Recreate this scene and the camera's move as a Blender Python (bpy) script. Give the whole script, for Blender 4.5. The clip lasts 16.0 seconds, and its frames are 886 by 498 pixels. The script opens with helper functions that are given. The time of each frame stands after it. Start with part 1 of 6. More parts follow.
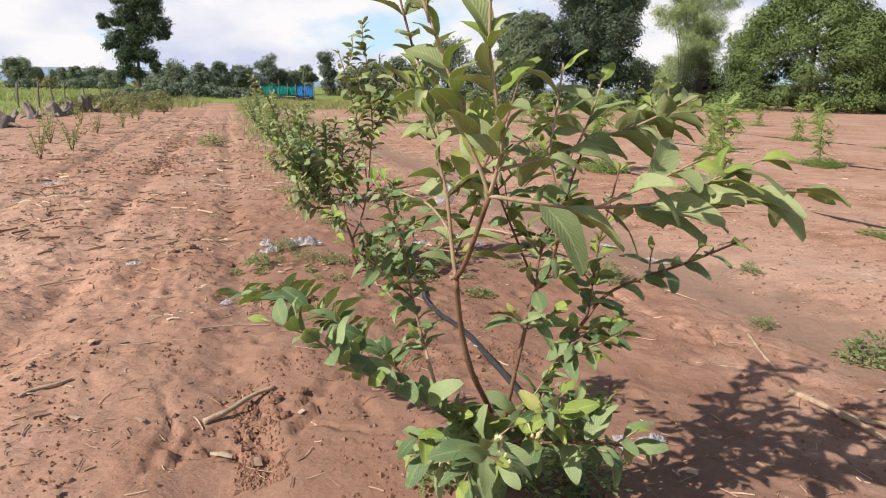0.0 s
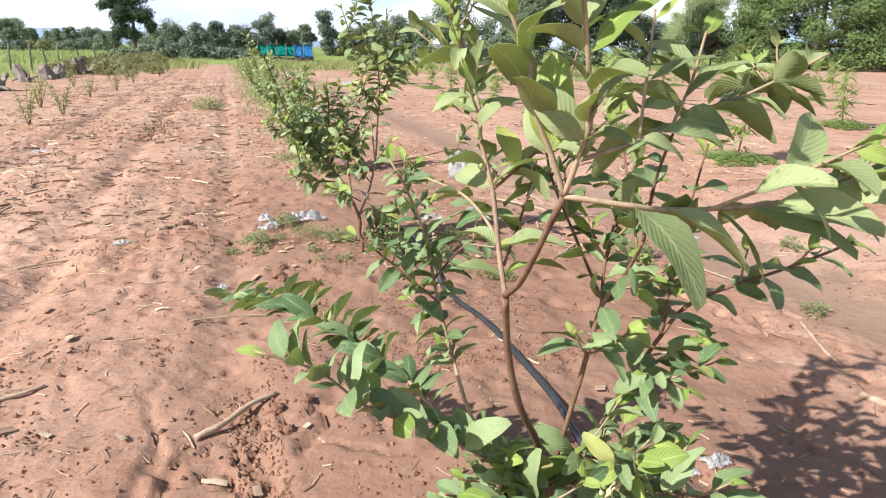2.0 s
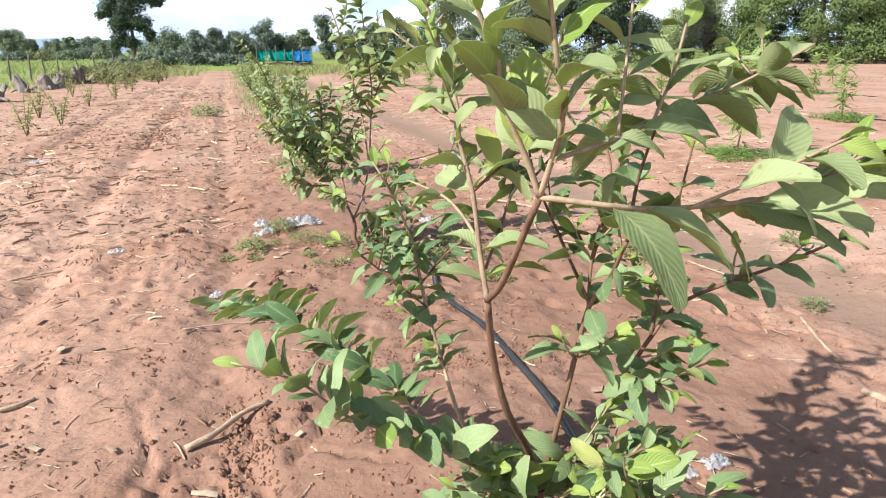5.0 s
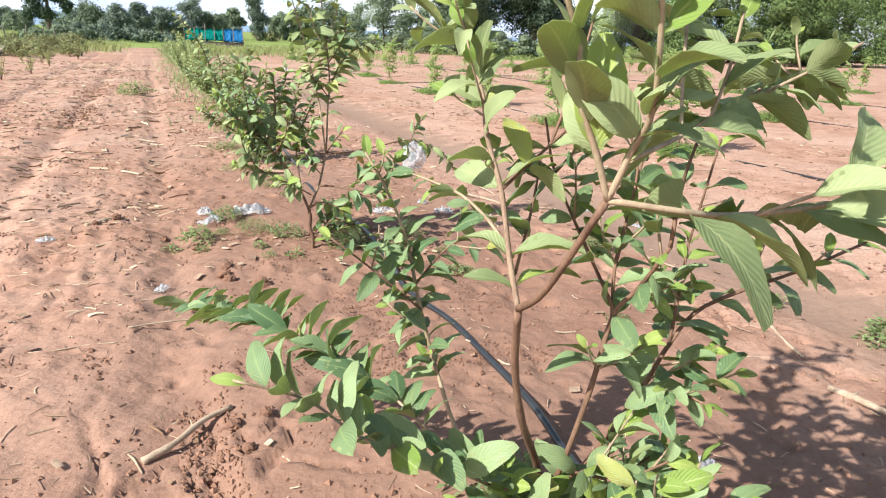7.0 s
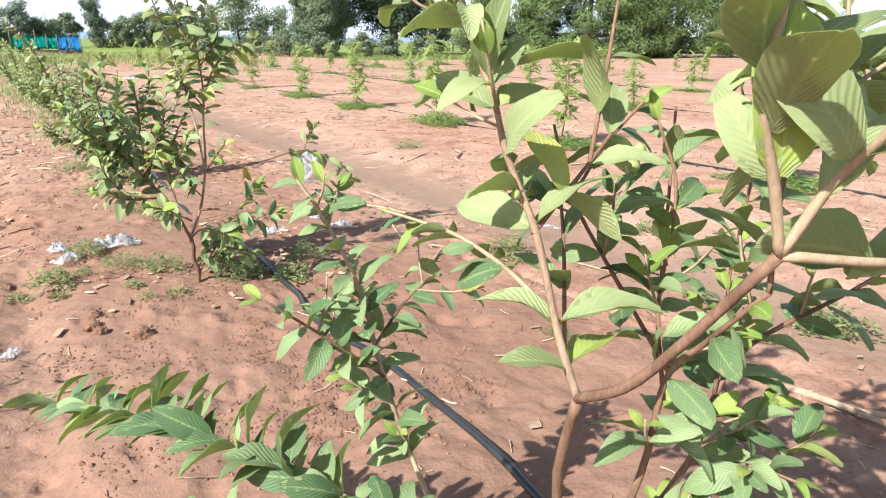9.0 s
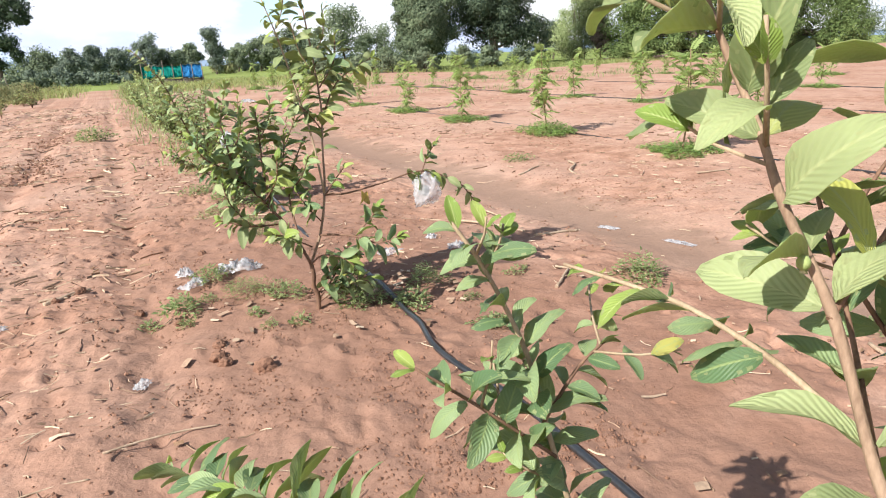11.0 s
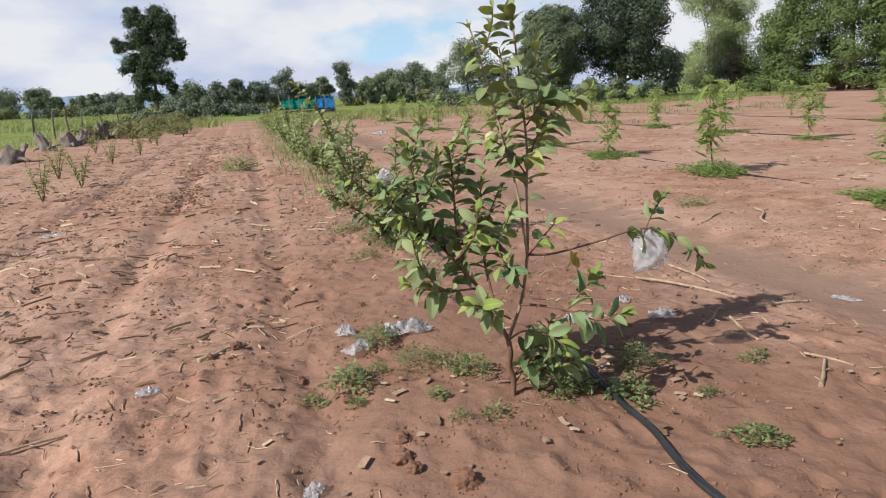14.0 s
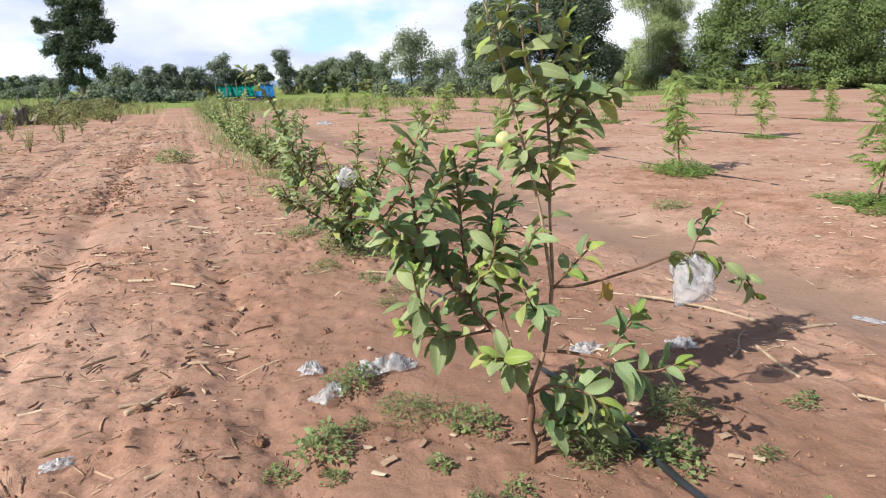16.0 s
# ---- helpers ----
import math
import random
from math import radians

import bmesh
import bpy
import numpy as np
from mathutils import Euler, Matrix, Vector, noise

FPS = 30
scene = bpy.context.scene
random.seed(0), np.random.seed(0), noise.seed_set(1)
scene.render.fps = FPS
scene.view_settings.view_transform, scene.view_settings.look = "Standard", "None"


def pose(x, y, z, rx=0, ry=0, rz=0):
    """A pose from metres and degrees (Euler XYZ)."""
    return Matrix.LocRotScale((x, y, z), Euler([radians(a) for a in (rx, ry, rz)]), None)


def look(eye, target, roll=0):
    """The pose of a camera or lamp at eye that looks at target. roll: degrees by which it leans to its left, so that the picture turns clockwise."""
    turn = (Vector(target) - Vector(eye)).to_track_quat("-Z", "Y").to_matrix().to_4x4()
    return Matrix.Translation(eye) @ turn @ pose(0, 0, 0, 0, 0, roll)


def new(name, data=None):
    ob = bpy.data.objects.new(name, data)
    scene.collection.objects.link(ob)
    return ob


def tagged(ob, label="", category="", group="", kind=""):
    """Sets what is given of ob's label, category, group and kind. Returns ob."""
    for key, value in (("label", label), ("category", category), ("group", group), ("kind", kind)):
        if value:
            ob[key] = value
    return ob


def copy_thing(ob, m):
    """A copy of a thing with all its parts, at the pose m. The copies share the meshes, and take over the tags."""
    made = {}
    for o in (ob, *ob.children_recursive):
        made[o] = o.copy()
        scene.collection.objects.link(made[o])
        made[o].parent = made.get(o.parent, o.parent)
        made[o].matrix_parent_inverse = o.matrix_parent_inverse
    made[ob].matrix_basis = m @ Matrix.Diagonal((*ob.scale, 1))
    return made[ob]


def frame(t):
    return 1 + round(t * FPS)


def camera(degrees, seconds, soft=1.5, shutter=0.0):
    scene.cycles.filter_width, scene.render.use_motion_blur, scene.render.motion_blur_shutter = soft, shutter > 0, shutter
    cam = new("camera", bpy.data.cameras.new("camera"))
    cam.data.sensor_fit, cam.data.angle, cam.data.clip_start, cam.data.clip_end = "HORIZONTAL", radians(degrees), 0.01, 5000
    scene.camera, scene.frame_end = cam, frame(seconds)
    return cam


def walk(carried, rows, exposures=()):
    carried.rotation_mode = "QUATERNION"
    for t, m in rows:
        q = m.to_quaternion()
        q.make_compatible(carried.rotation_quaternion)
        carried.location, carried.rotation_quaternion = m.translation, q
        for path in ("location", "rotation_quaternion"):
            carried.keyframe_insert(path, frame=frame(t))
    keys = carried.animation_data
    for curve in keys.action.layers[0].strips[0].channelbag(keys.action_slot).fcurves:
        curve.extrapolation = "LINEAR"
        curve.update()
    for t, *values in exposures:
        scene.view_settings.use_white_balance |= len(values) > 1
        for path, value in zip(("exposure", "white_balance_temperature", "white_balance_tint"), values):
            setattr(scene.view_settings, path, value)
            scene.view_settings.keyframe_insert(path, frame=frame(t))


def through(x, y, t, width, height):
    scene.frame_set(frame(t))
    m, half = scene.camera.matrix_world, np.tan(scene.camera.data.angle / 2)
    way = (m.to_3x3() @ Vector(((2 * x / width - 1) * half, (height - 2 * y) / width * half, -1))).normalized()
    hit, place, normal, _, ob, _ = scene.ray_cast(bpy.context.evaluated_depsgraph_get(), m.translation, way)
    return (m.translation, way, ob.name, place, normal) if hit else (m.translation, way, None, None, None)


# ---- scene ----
cam = camera(67.5, 16.0, soft=1.1)
PATH = [
    (0, (0.036, 0.436, 1.303), (0.014, 2.38, 0.834), 1.2),
    (0.5, (-0.028, 0.574, 1.298), (0.117, 2.511, 0.822), 4.0),
    (1, (-0.11, 0.673, 1.291), (0.087, 2.605, 0.815), 4.4),
    (1.5, (-0.111, 0.774, 1.283), (-0.033, 2.696, 0.734), 1.8),
    (2, (-0.057, 0.843, 1.298), (-0.082, 2.757, 0.719), 0.9),
    (2.5, (-0.009, 0.859, 1.293), (-0.018, 2.765, 0.687), 0.9),
    (3, (0.019, 0.879, 1.286), (0.016, 2.774, 0.647), -0.2),
    (3.5, (0.016, 0.861, 1.297), (0.0, 2.769, 0.697), -0.2),
    (4, (0.019, 0.847, 1.295), (-0.031, 2.753, 0.691), -0.4),
    (4.5, (0.021, 0.872, 1.291), (0.015, 2.784, 0.702), -1.7),
    (5, (-0.011, 0.877, 1.294), (-0.046, 2.792, 0.719), -0.4),
    (5.2, (-0.016, 0.889, 1.294), (-0.058, 2.802, 0.712), -0.8),
    (7.3, (-0.208, 1.016, 1.279), (-0.027, 2.91, 0.662), 2.3),
    (7.5, (-0.222, 1.023, 1.277), (-0.056, 2.914, 0.647), 2.2),
    (8, (-0.253, 1.105, 1.268), (-0.056, 2.989, 0.628), 3.0),
    (8.2, (-0.261, 1.171, 1.263), (0.005, 3.052, 0.638), 3.1),
    (10.3, (-0.396, 1.656, 1.244), (0.3, 3.434, 0.649), -2.7),
    (10.5, (-0.387, 1.667, 1.241), (0.203, 3.477, 0.629), -2.5),
    (11, (-0.384, 1.674, 1.261), (-0.146, 3.579, 0.698), -2.7),
    (11.5, (-0.41, 1.752, 1.239), (-0.168, 3.628, 0.59), -0.7),
    (12, (-0.555, 1.858, 1.263), (-0.333, 3.767, 0.709), 1.7),
    (12.5, (-0.685, 1.957, 1.271), (-0.523, 3.881, 0.748), 0.4),
    (13, (-0.756, 2.065, 1.274), (-0.774, 4.001, 0.771), -0.3),
    (13.5, (-0.779, 2.307, 1.287), (-0.874, 4.264, 0.887), -2.8),
    (14, (-0.785, 2.371, 1.273), (-0.876, 4.316, 0.815), -2.6),
    (14.5, (-0.842, 2.508, 1.255), (-0.738, 4.437, 0.739), 1.9),
    (15, (-0.961, 2.641, 1.273), (-0.783, 4.576, 0.798), 0.6),
    (15.5, (-1.007, 2.799, 1.26), (-0.83, 4.72, 0.729), -0.1),
    (16, (-1.013, 2.985, 1.27), (-0.928, 4.923, 0.782), -1.3),
]
# seconds, stops, white balance in kelvin, tint
EXPOSURES = [(0, 0.36, 6700, 12), (0.5, 0.44, 6650, 12), (1, 0.45, 6600, 11), (1.5, 0.72, 6420, 9.5), (2.5, 0.92, 6150, 7), (3.5, 1.0, 6100, 6), (5, 0.92, 6150, 7), (7.5, 1.03, 6150, 6), (8, 1.1, 6150, 6), (10.5, 1.0, 6150, 7), (11, 0.88, 6350, 9), (12, 1.03, 5900, 4), (12.5, 0.72, 5900, 4), (13, 0.77, 6000, 6), (13.5, 0.16, 6150, 7), (14, 0.14, 6350, 10), (14.5, 0.57, 6000, 6), (15, 0.66, 6050, 7), (15.5, 0.84, 5850, 4), (16, 0.5, 6300, 8)]
walk(cam, [(t, look(eye, target, roll)) for t, eye, target, roll in PATH], EXPOSURES)

# ---- world and sun ----
SUN_DIR = Vector((-1.0, -0.64, 1.0)).normalized()      # towards the sun
ELEV = math.asin(SUN_DIR.z)
AZIM = math.atan2(SUN_DIR.x, SUN_DIR.y)
world = bpy.data.worlds.new("sky")
scene.world = world
world.use_nodes = True
wn, wl = world.node_tree.nodes, world.node_tree.links
wn.clear()
w_out, w_bg, w_sky = wn.new("ShaderNodeOutputWorld"), wn.new("ShaderNodeBackground"), wn.new("ShaderNodeTexSky")
w_sky.sky_type, w_sky.sun_disc, w_sky.sun_elevation, w_sky.sun_rotation = "NISHITA", False, ELEV, AZIM
w_sky.air_density, w_sky.dust_density = 1.0, 1.5
w_co, w_map = wn.new("ShaderNodeTexCoord"), wn.new("ShaderNodeMapping")
w_map.inputs["Location"].default_value = (0.35, 0.1, 0.2)
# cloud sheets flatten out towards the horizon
w_sep, w_add, w_div = wn.new("ShaderNodeSeparateXYZ"), wn.new("ShaderNodeMath"), wn.new("ShaderNodeVectorMath")
w_abs, w_comb = wn.new("ShaderNodeMath"), wn.new("ShaderNodeCombineXYZ")
w_abs.operation, w_add.operation, w_div.operation = "ABSOLUTE", "ADD", "DIVIDE"
w_add.inputs[1].default_value = 0.42
w_noise, w_ramp, w_mix = wn.new("ShaderNodeTexNoise"), wn.new("ShaderNodeValToRGB"), wn.new("ShaderNodeMix")
w_noise.inputs["Scale"].default_value, w_noise.inputs["Detail"].default_value, w_noise.inputs["Roughness"].default_value = 1.9, 8.0, 0.52
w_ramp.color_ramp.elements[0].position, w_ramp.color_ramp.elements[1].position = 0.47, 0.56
w_cn, w_cr = wn.new("ShaderNodeTexNoise"), wn.new("ShaderNodeValToRGB")
w_cn.inputs["Scale"].default_value, w_cn.inputs["Detail"].default_value = 2.4, 6.0
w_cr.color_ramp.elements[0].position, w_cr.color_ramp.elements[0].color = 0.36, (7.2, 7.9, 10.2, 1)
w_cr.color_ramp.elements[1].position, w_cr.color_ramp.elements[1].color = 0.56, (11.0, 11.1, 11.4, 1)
w_mix.data_type = "RGBA"
wl.new(w_co.outputs["Generated"], w_sep.inputs[0])
wl.new(w_sep.outputs["Z"], w_abs.inputs[0])
wl.new(w_abs.outputs[0], w_add.inputs[0])
for axis in "XYZ":
    wl.new(w_add.outputs[0], w_comb.inputs[axis])
wl.new(w_co.outputs["Generated"], w_div.inputs[0])
wl.new(w_comb.outputs[0], w_div.inputs[1])
wl.new(w_div.outputs[0], w_map.inputs["Vector"])
for n in (w_noise, w_cn):
    wl.new(w_map.outputs["Vector"], n.inputs["Vector"])
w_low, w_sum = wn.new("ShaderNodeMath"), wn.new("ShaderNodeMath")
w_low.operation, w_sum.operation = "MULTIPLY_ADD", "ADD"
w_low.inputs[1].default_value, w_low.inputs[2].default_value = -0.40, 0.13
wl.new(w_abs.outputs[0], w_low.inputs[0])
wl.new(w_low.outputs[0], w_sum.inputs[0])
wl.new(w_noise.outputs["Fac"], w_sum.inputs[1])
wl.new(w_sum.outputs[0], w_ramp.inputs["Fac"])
wl.new(w_cn.outputs["Fac"], w_cr.inputs["Fac"])
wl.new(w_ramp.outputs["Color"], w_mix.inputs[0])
w_haze = wn.new("ShaderNodeMix")       # pale humid air
w_haze.data_type = "RGBA"
w_haze.inputs[7].default_value = (7.6, 10.9, 14.0, 1)
w_thin, w_pow, w_half = wn.new("ShaderNodeMath"), wn.new("ShaderNodeMath"), wn.new("ShaderNodeMath")
w_thin.operation, w_pow.operation, w_half.operation = "SUBTRACT", "POWER", "MULTIPLY"
w_thin.inputs[0].default_value, w_pow.inputs[1].default_value, w_half.inputs[1].default_value = 1.0, 2.5, 0.95
wl.new(w_abs.outputs[0], w_thin.inputs[1])
wl.new(w_thin.outputs[0], w_pow.inputs[0])
wl.new(w_pow.outputs[0], w_half.inputs[0])
wl.new(w_half.outputs[0], w_haze.inputs[0])
wl.new(w_sky.outputs["Color"], w_haze.inputs[6])
wl.new(w_haze.outputs[2], w_mix.inputs[6])
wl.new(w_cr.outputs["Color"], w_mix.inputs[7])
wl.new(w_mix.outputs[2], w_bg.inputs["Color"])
wl.new(w_bg.outputs["Background"], w_out.inputs["Surface"])
w_bg.inputs["Strength"].default_value = 0.068

sun_data = bpy.data.lights.new("sun", "SUN")
sun_data.energy, sun_data.angle, sun_data.color = 5.0, radians(0.55), (1.0, 0.95, 0.88)
sun = new("sun", sun_data)
sun.matrix_world = look((-20, -15, 25), Vector((-20, -15, 25)) - SUN_DIR)

# ---- small tools ----
ROW = radians(18.4)                                     # the planting rows run this far left of +y
DU, DV = Vector((-math.sin(ROW), math.cos(ROW), 0)), Vector((math.cos(ROW), math.sin(ROW), 0))


def row_xy(u, v):
    """World x, y from metres along the rows (u) and across them to the right (v)."""
    return u * DU.x + v * DV.x, u * DU.y + v * DV.y


def lattice(ix, iy, seed):
    h = (ix.astype(np.int64) * 374761393 + iy.astype(np.int64) * 668265263 + seed * 1442695041) & 0xFFFFFFFF
    h = ((h ^ (h >> 13)) * 1274126177) & 0xFFFFFFFF
    return ((h ^ (h >> 16)) & 0xFFFF) / 65535.0


def value_noise(x, y, size, seed):
    """Smooth noise of -1 to 1 with lumps of that size."""
    x, y = np.asarray(x, float) / size, np.asarray(y, float) / size
    ix, iy = np.floor(x), np.floor(y)
    fx, fy = x - ix, y - iy
    fx, fy = fx * fx * (3 - 2 * fx), fy * fy * (3 - 2 * fy)
    a, b = lattice(ix, iy, seed), lattice(ix + 1, iy, seed)
    c, d = lattice(ix, iy + 1, seed), lattice(ix + 1, iy + 1, seed)
    return 2 * ((a * (1 - fx) + b * fx) * (1 - fy) + (c * (1 - fx) + d * fx) * fy) - 1


def bell(x, middle, width):
    return np.exp(-(((x - middle) / width) ** 2))


def height_uv(u, v):
    """Height of the soil: lumps, wheel ruts along the rows, a low bank under the trees, a washed gully."""
    u, v = np.asarray(u, float), np.asarray(v, float)
    near = np.clip(1 - (np.hypot(u - 5, v) - 14) / 40, 0, 1)
    wob = 0.10 * value_noise(u, v * 0, 2.3, 7) + 0.04 * value_noise(u, v * 0, 0.7, 17)
    h = 0.022 * value_noise(u, v, 1.3, 1) + 0.014 * value_noise(u, v, 0.45, 2)
    rough = 0.55 + 0.45 * value_noise(u, v, 1.1, 9)
    h += rough * (0.020 * value_noise(u, v, 0.17, 3) + 0.013 * value_noise(u, v, 0.08, 4) + 0.008 * value_noise(u, v, 0.045, 5) + 0.006 * value_noise(u, v, 0.034, 12))
    lump = np.clip(value_noise(u, v, 0.11, 6) - 0.55, 0, 1) * np.clip(value_noise(u, v, 0.9, 8) + 0.2, 0, 1)
    h += 0.05 * lump
    h += -0.060 * bell(v, -1.0 + wob, 0.12) * (0.5 + 0.5 * value_noise(u, v, 0.6, 57)) + 0.018 * bell(v, -0.74 + wob, 0.14) * (0.6 + 0.6 * value_noise(u, v, 0.9, 58)) + 0.020 * bell(v, -1.34 + wob, 0.2)
    h += -0.03 * bell(v, -2.2 + wob, 0.12) + 0.018 * bell(v, -2.5 + wob, 0.2)
    h += -0.035 * bell(v, 0.08 + wob, 0.13) + 0.020 * bell(v, 0.95 + wob, 0.5)
    for k in range(5):
        h += 0.005 * bell(v, -0.55 + 0.3 * k * 0.5 + wob, 0.05) * (value_noise(u, v, 0.8, 20 + k) > -0.3)
    smooth = bell(v, 3.35 + 0.5 * wob, 0.42)
    h = h * (1 - 0.85 * smooth) - 0.05 * smooth
    # crumbling cracks and small pits
    where = np.clip(2.2 * value_noise(u, v, 0.7, 51) - 0.25, 0, 1) * (1 - smooth)
    crack = np.clip(1 - np.abs(value_noise(u, v, 0.36, 52) + 0.35 * value_noise(u, v, 0.09, 53)) / 0.085, 0, 1) ** 0.7
    pit = np.clip(value_noise(u, v, 0.13, 54) - 0.62, 0, 0.25) * 4
    h += -0.036 * crack * where - 0.030 * pit * np.clip(0.5 + value_noise(u, v, 0.8, 56), 0, 1) * (1 - smooth)
    # a washed edge beside the first tree
    h += -0.035 * bell(v, 0.18 + 0.06 * value_noise(u, v, 0.2, 31), 0.07) * bell(u, 2.9, 0.5)
    return h * near


def ground_z(x, y):
    return float(height_uv(x * DU.x + y * DU.y, x * DV.x + y * DV.y))


def part(name, bm, material, parent, label=""):
    """Links a bmesh (or a mesh) as one mesh object under a thing or part."""
    if isinstance(bm, bmesh.types.BMesh):
        me = bpy.data.meshes.new(name)
        bm.to_mesh(me)
        bm.free()
    else:
        me = bm
    if material and not me.materials:
        me.materials.append(material)
    ob = new(name, me)
    ob.parent = parent
    if label:
        tagged(ob, label)
    return ob


def thing(name, x, y, z, label, category, group="", kind="", turn=0.0):
    ob = new(name)
    ob.empty_display_size = 0.1
    ob.matrix_basis = pose(x, y, z, 0, 0, turn)
    return tagged(ob, label, category, group, kind)


def shade_smooth(me):
    me.polygons.foreach_set("use_smooth", np.ones(len(me.polygons), bool))
    return me


def curve_points(points, steps=5):
    """A smooth line through the points (Catmull-Rom)."""
    p = [Vector(q) for q in points]
    p = [2 * p[0] - p[1]] + p + [2 * p[-1] - p[-2]]
    out = []
    for k in range(1, len(p) - 2):
        for s in range(steps):
            t = s / steps
            out.append(0.5 * (2 * p[k] + (p[k + 1] - p[k - 1]) * t + (2 * p[k - 1] - 5 * p[k] + 4 * p[k + 1] - p[k + 2]) * t * t
                              + (3 * p[k] - p[k - 1] - 3 * p[k + 1] + p[k + 2]) * t ** 3))
    return out + [p[-2]]


def tube(bm, pts, r0, r1, sides=7, bumpy=0.0, flat=1.0):
    """A tapering round rod along the points, with closed ends."""
    rings, side = [], None
    n = len(pts)
    for k, p in enumerate(pts):
        t = (pts[min(k + 1, n - 1)] - pts[max(k - 1, 0)]).normalized()
        if side is None:
            side = t.orthogonal().normalized()
        side = (side - t * side.dot(t)).normalized()
        other = t.cross(side)
        r = r0 + (r1 - r0) * k / (n - 1)
        if bumpy:
            r *= 1 + bumpy * noise.noise(p * 35)
        rings.append([bm.verts.new(p + (side * math.cos(a) + other * math.sin(a) * flat) * r)
                      for a in (2 * math.pi * j / sides for j in range(sides))])
    for a, b in zip(rings, rings[1:]):
        for j in range(sides):
            f = bm.faces.new((a[j], a[(j + 1) % sides], b[(j + 1) % sides], b[j]))
            f.smooth = True
    bm.faces.new(rings[0][::-1])
    bm.faces.new(rings[-1])


def mesh_from(name, verts, faces, uvs=None):
    me = bpy.data.meshes.new(name)
    me.from_pydata([tuple(v) for v in verts] if not isinstance(verts, list) else verts, [], faces)
    if uvs is not None:
        layer = me.uv_layers.new(name="UVMap")
        index = np.empty(len(me.loops), int)
        me.loops.foreach_get("vertex_index", index)
        layer.data.foreach_set("uv", np.asarray(uvs, np.float32)[index].ravel())
    return shade_smooth(me)


def stuff_mesh(name, verts, quads, uvs=None, tris=False):
    """A mesh from numpy arrays: verts (n,3), faces (m,4) or (m,3)."""
    me = bpy.data.meshes.new(name)
    k = 3 if tris else 4
    me.vertices.add(len(verts))
    me.vertices.foreach_set("co", np.asarray(verts, np.float32).ravel())
    me.loops.add(len(quads) * k)
    me.loops.foreach_set("vertex_index", np.asarray(quads, np.int32).ravel())
    me.polygons.add(len(quads))
    me.polygons.foreach_set("loop_start", np.arange(0, len(quads) * k, k, dtype=np.int32))
    me.polygons.foreach_set("loop_total", np.full(len(quads), k, np.int32))
    me.polygons.foreach_set("use_smooth", np.ones(len(quads), bool))
    if uvs is not None:
        layer = me.uv_layers.new(name="UVMap")
        layer.data.foreach_set("uv", np.asarray(uvs, np.float32)[np.asarray(quads).ravel()].ravel())
    me.update(calc_edges=True)
    me.validate()
    return me


# ---- materials ----
class Mat:
    """A node material with short helpers."""

    def __init__(self, name, rough=0.8, spec=0.3):
        self.m = bpy.data.materials.new(name)
        self.m.use_nodes = True
        self.n, self.l = self.m.node_tree.nodes, self.m.node_tree.links
        self.b = self.n["Principled BSDF"]
        self.out = self.n["Material Output"]
        self.b.inputs["Roughness"].default_value = rough
        self.b.inputs["Specular IOR Level"].default_value = spec

    def coord(self, kind="Object", scale=(1, 1, 1), turn=0.0):
        c, m = self.n.new("ShaderNodeTexCoord"), self.n.new("ShaderNodeMapping")
        m.inputs["Scale"].default_value = scale
        m.inputs["Rotation"].default_value = (0, 0, turn)
        self.l.new(c.outputs[kind], m.inputs["Vector"])
        return m.outputs["Vector"]

    def noise(self, vec, scale, detail=4, rough=0.55):
        t = self.n.new("ShaderNodeTexNoise")
        t.inputs["Scale"].default_value, t.inputs["Detail"].default_value, t.inputs["Roughness"].default_value = scale, detail, rough
        if vec:
            self.l.new(vec, t.inputs["Vector"])
        return t.outputs["Fac"]

    def ramp(self, fac, stops):
        r = self.n.new("ShaderNodeValToRGB")
        while len(r.color_ramp.elements) < len(stops):
            r.color_ramp.elements.new(0.5)
        for e, (p, c) in zip(r.color_ramp.elements, stops):
            e.position, e.color = p, (*c, 1) if len(c) == 3 else c
        self.l.new(fac, r.inputs["Fac"])
        return r.outputs["Color"]

    def mix(self, fac, a, b, blend="MIX"):
        m = self.n.new("ShaderNodeMix")
        m.data_type, m.blend_type = "RGBA", blend
        for value, sock in ((fac, m.inputs[0]), (a, m.inputs[6]), (b, m.inputs[7])):
            if isinstance(value, (int, float)):
                sock.default_value = value
            elif isinstance(value, tuple):
                sock.default_value = (*value, 1)
            else:
                self.l.new(value, sock)
        return m.outputs[2]

    def math(self, op, a, b=0.0):
        m = self.n.new("ShaderNodeMath")
        m.operation = op
        for value, sock in ((a, m.inputs[0]), (b, m.inputs[1])):
            if isinstance(value, (int, float)):
                sock.default_value = value
            else:
                self.l.new(value, sock)
        return m.outputs[0]

    def bump(self, fac, strength, distance):
        b = self.n.new("ShaderNodeBump")
        b.inputs["Strength"].default_value, b.inputs["Distance"].default_value = strength, distance
        self.l.new(fac, b.inputs["Height"])
        self.l.new(b.outputs["Normal"], self.b.inputs["Normal"])
        return b

    def colour(self, c):
        if isinstance(c, tuple):
            self.b.inputs["Base Color"].default_value = (*c, 1)
        else:
            self.l.new(c, self.b.inputs["Base Color"])
        return self


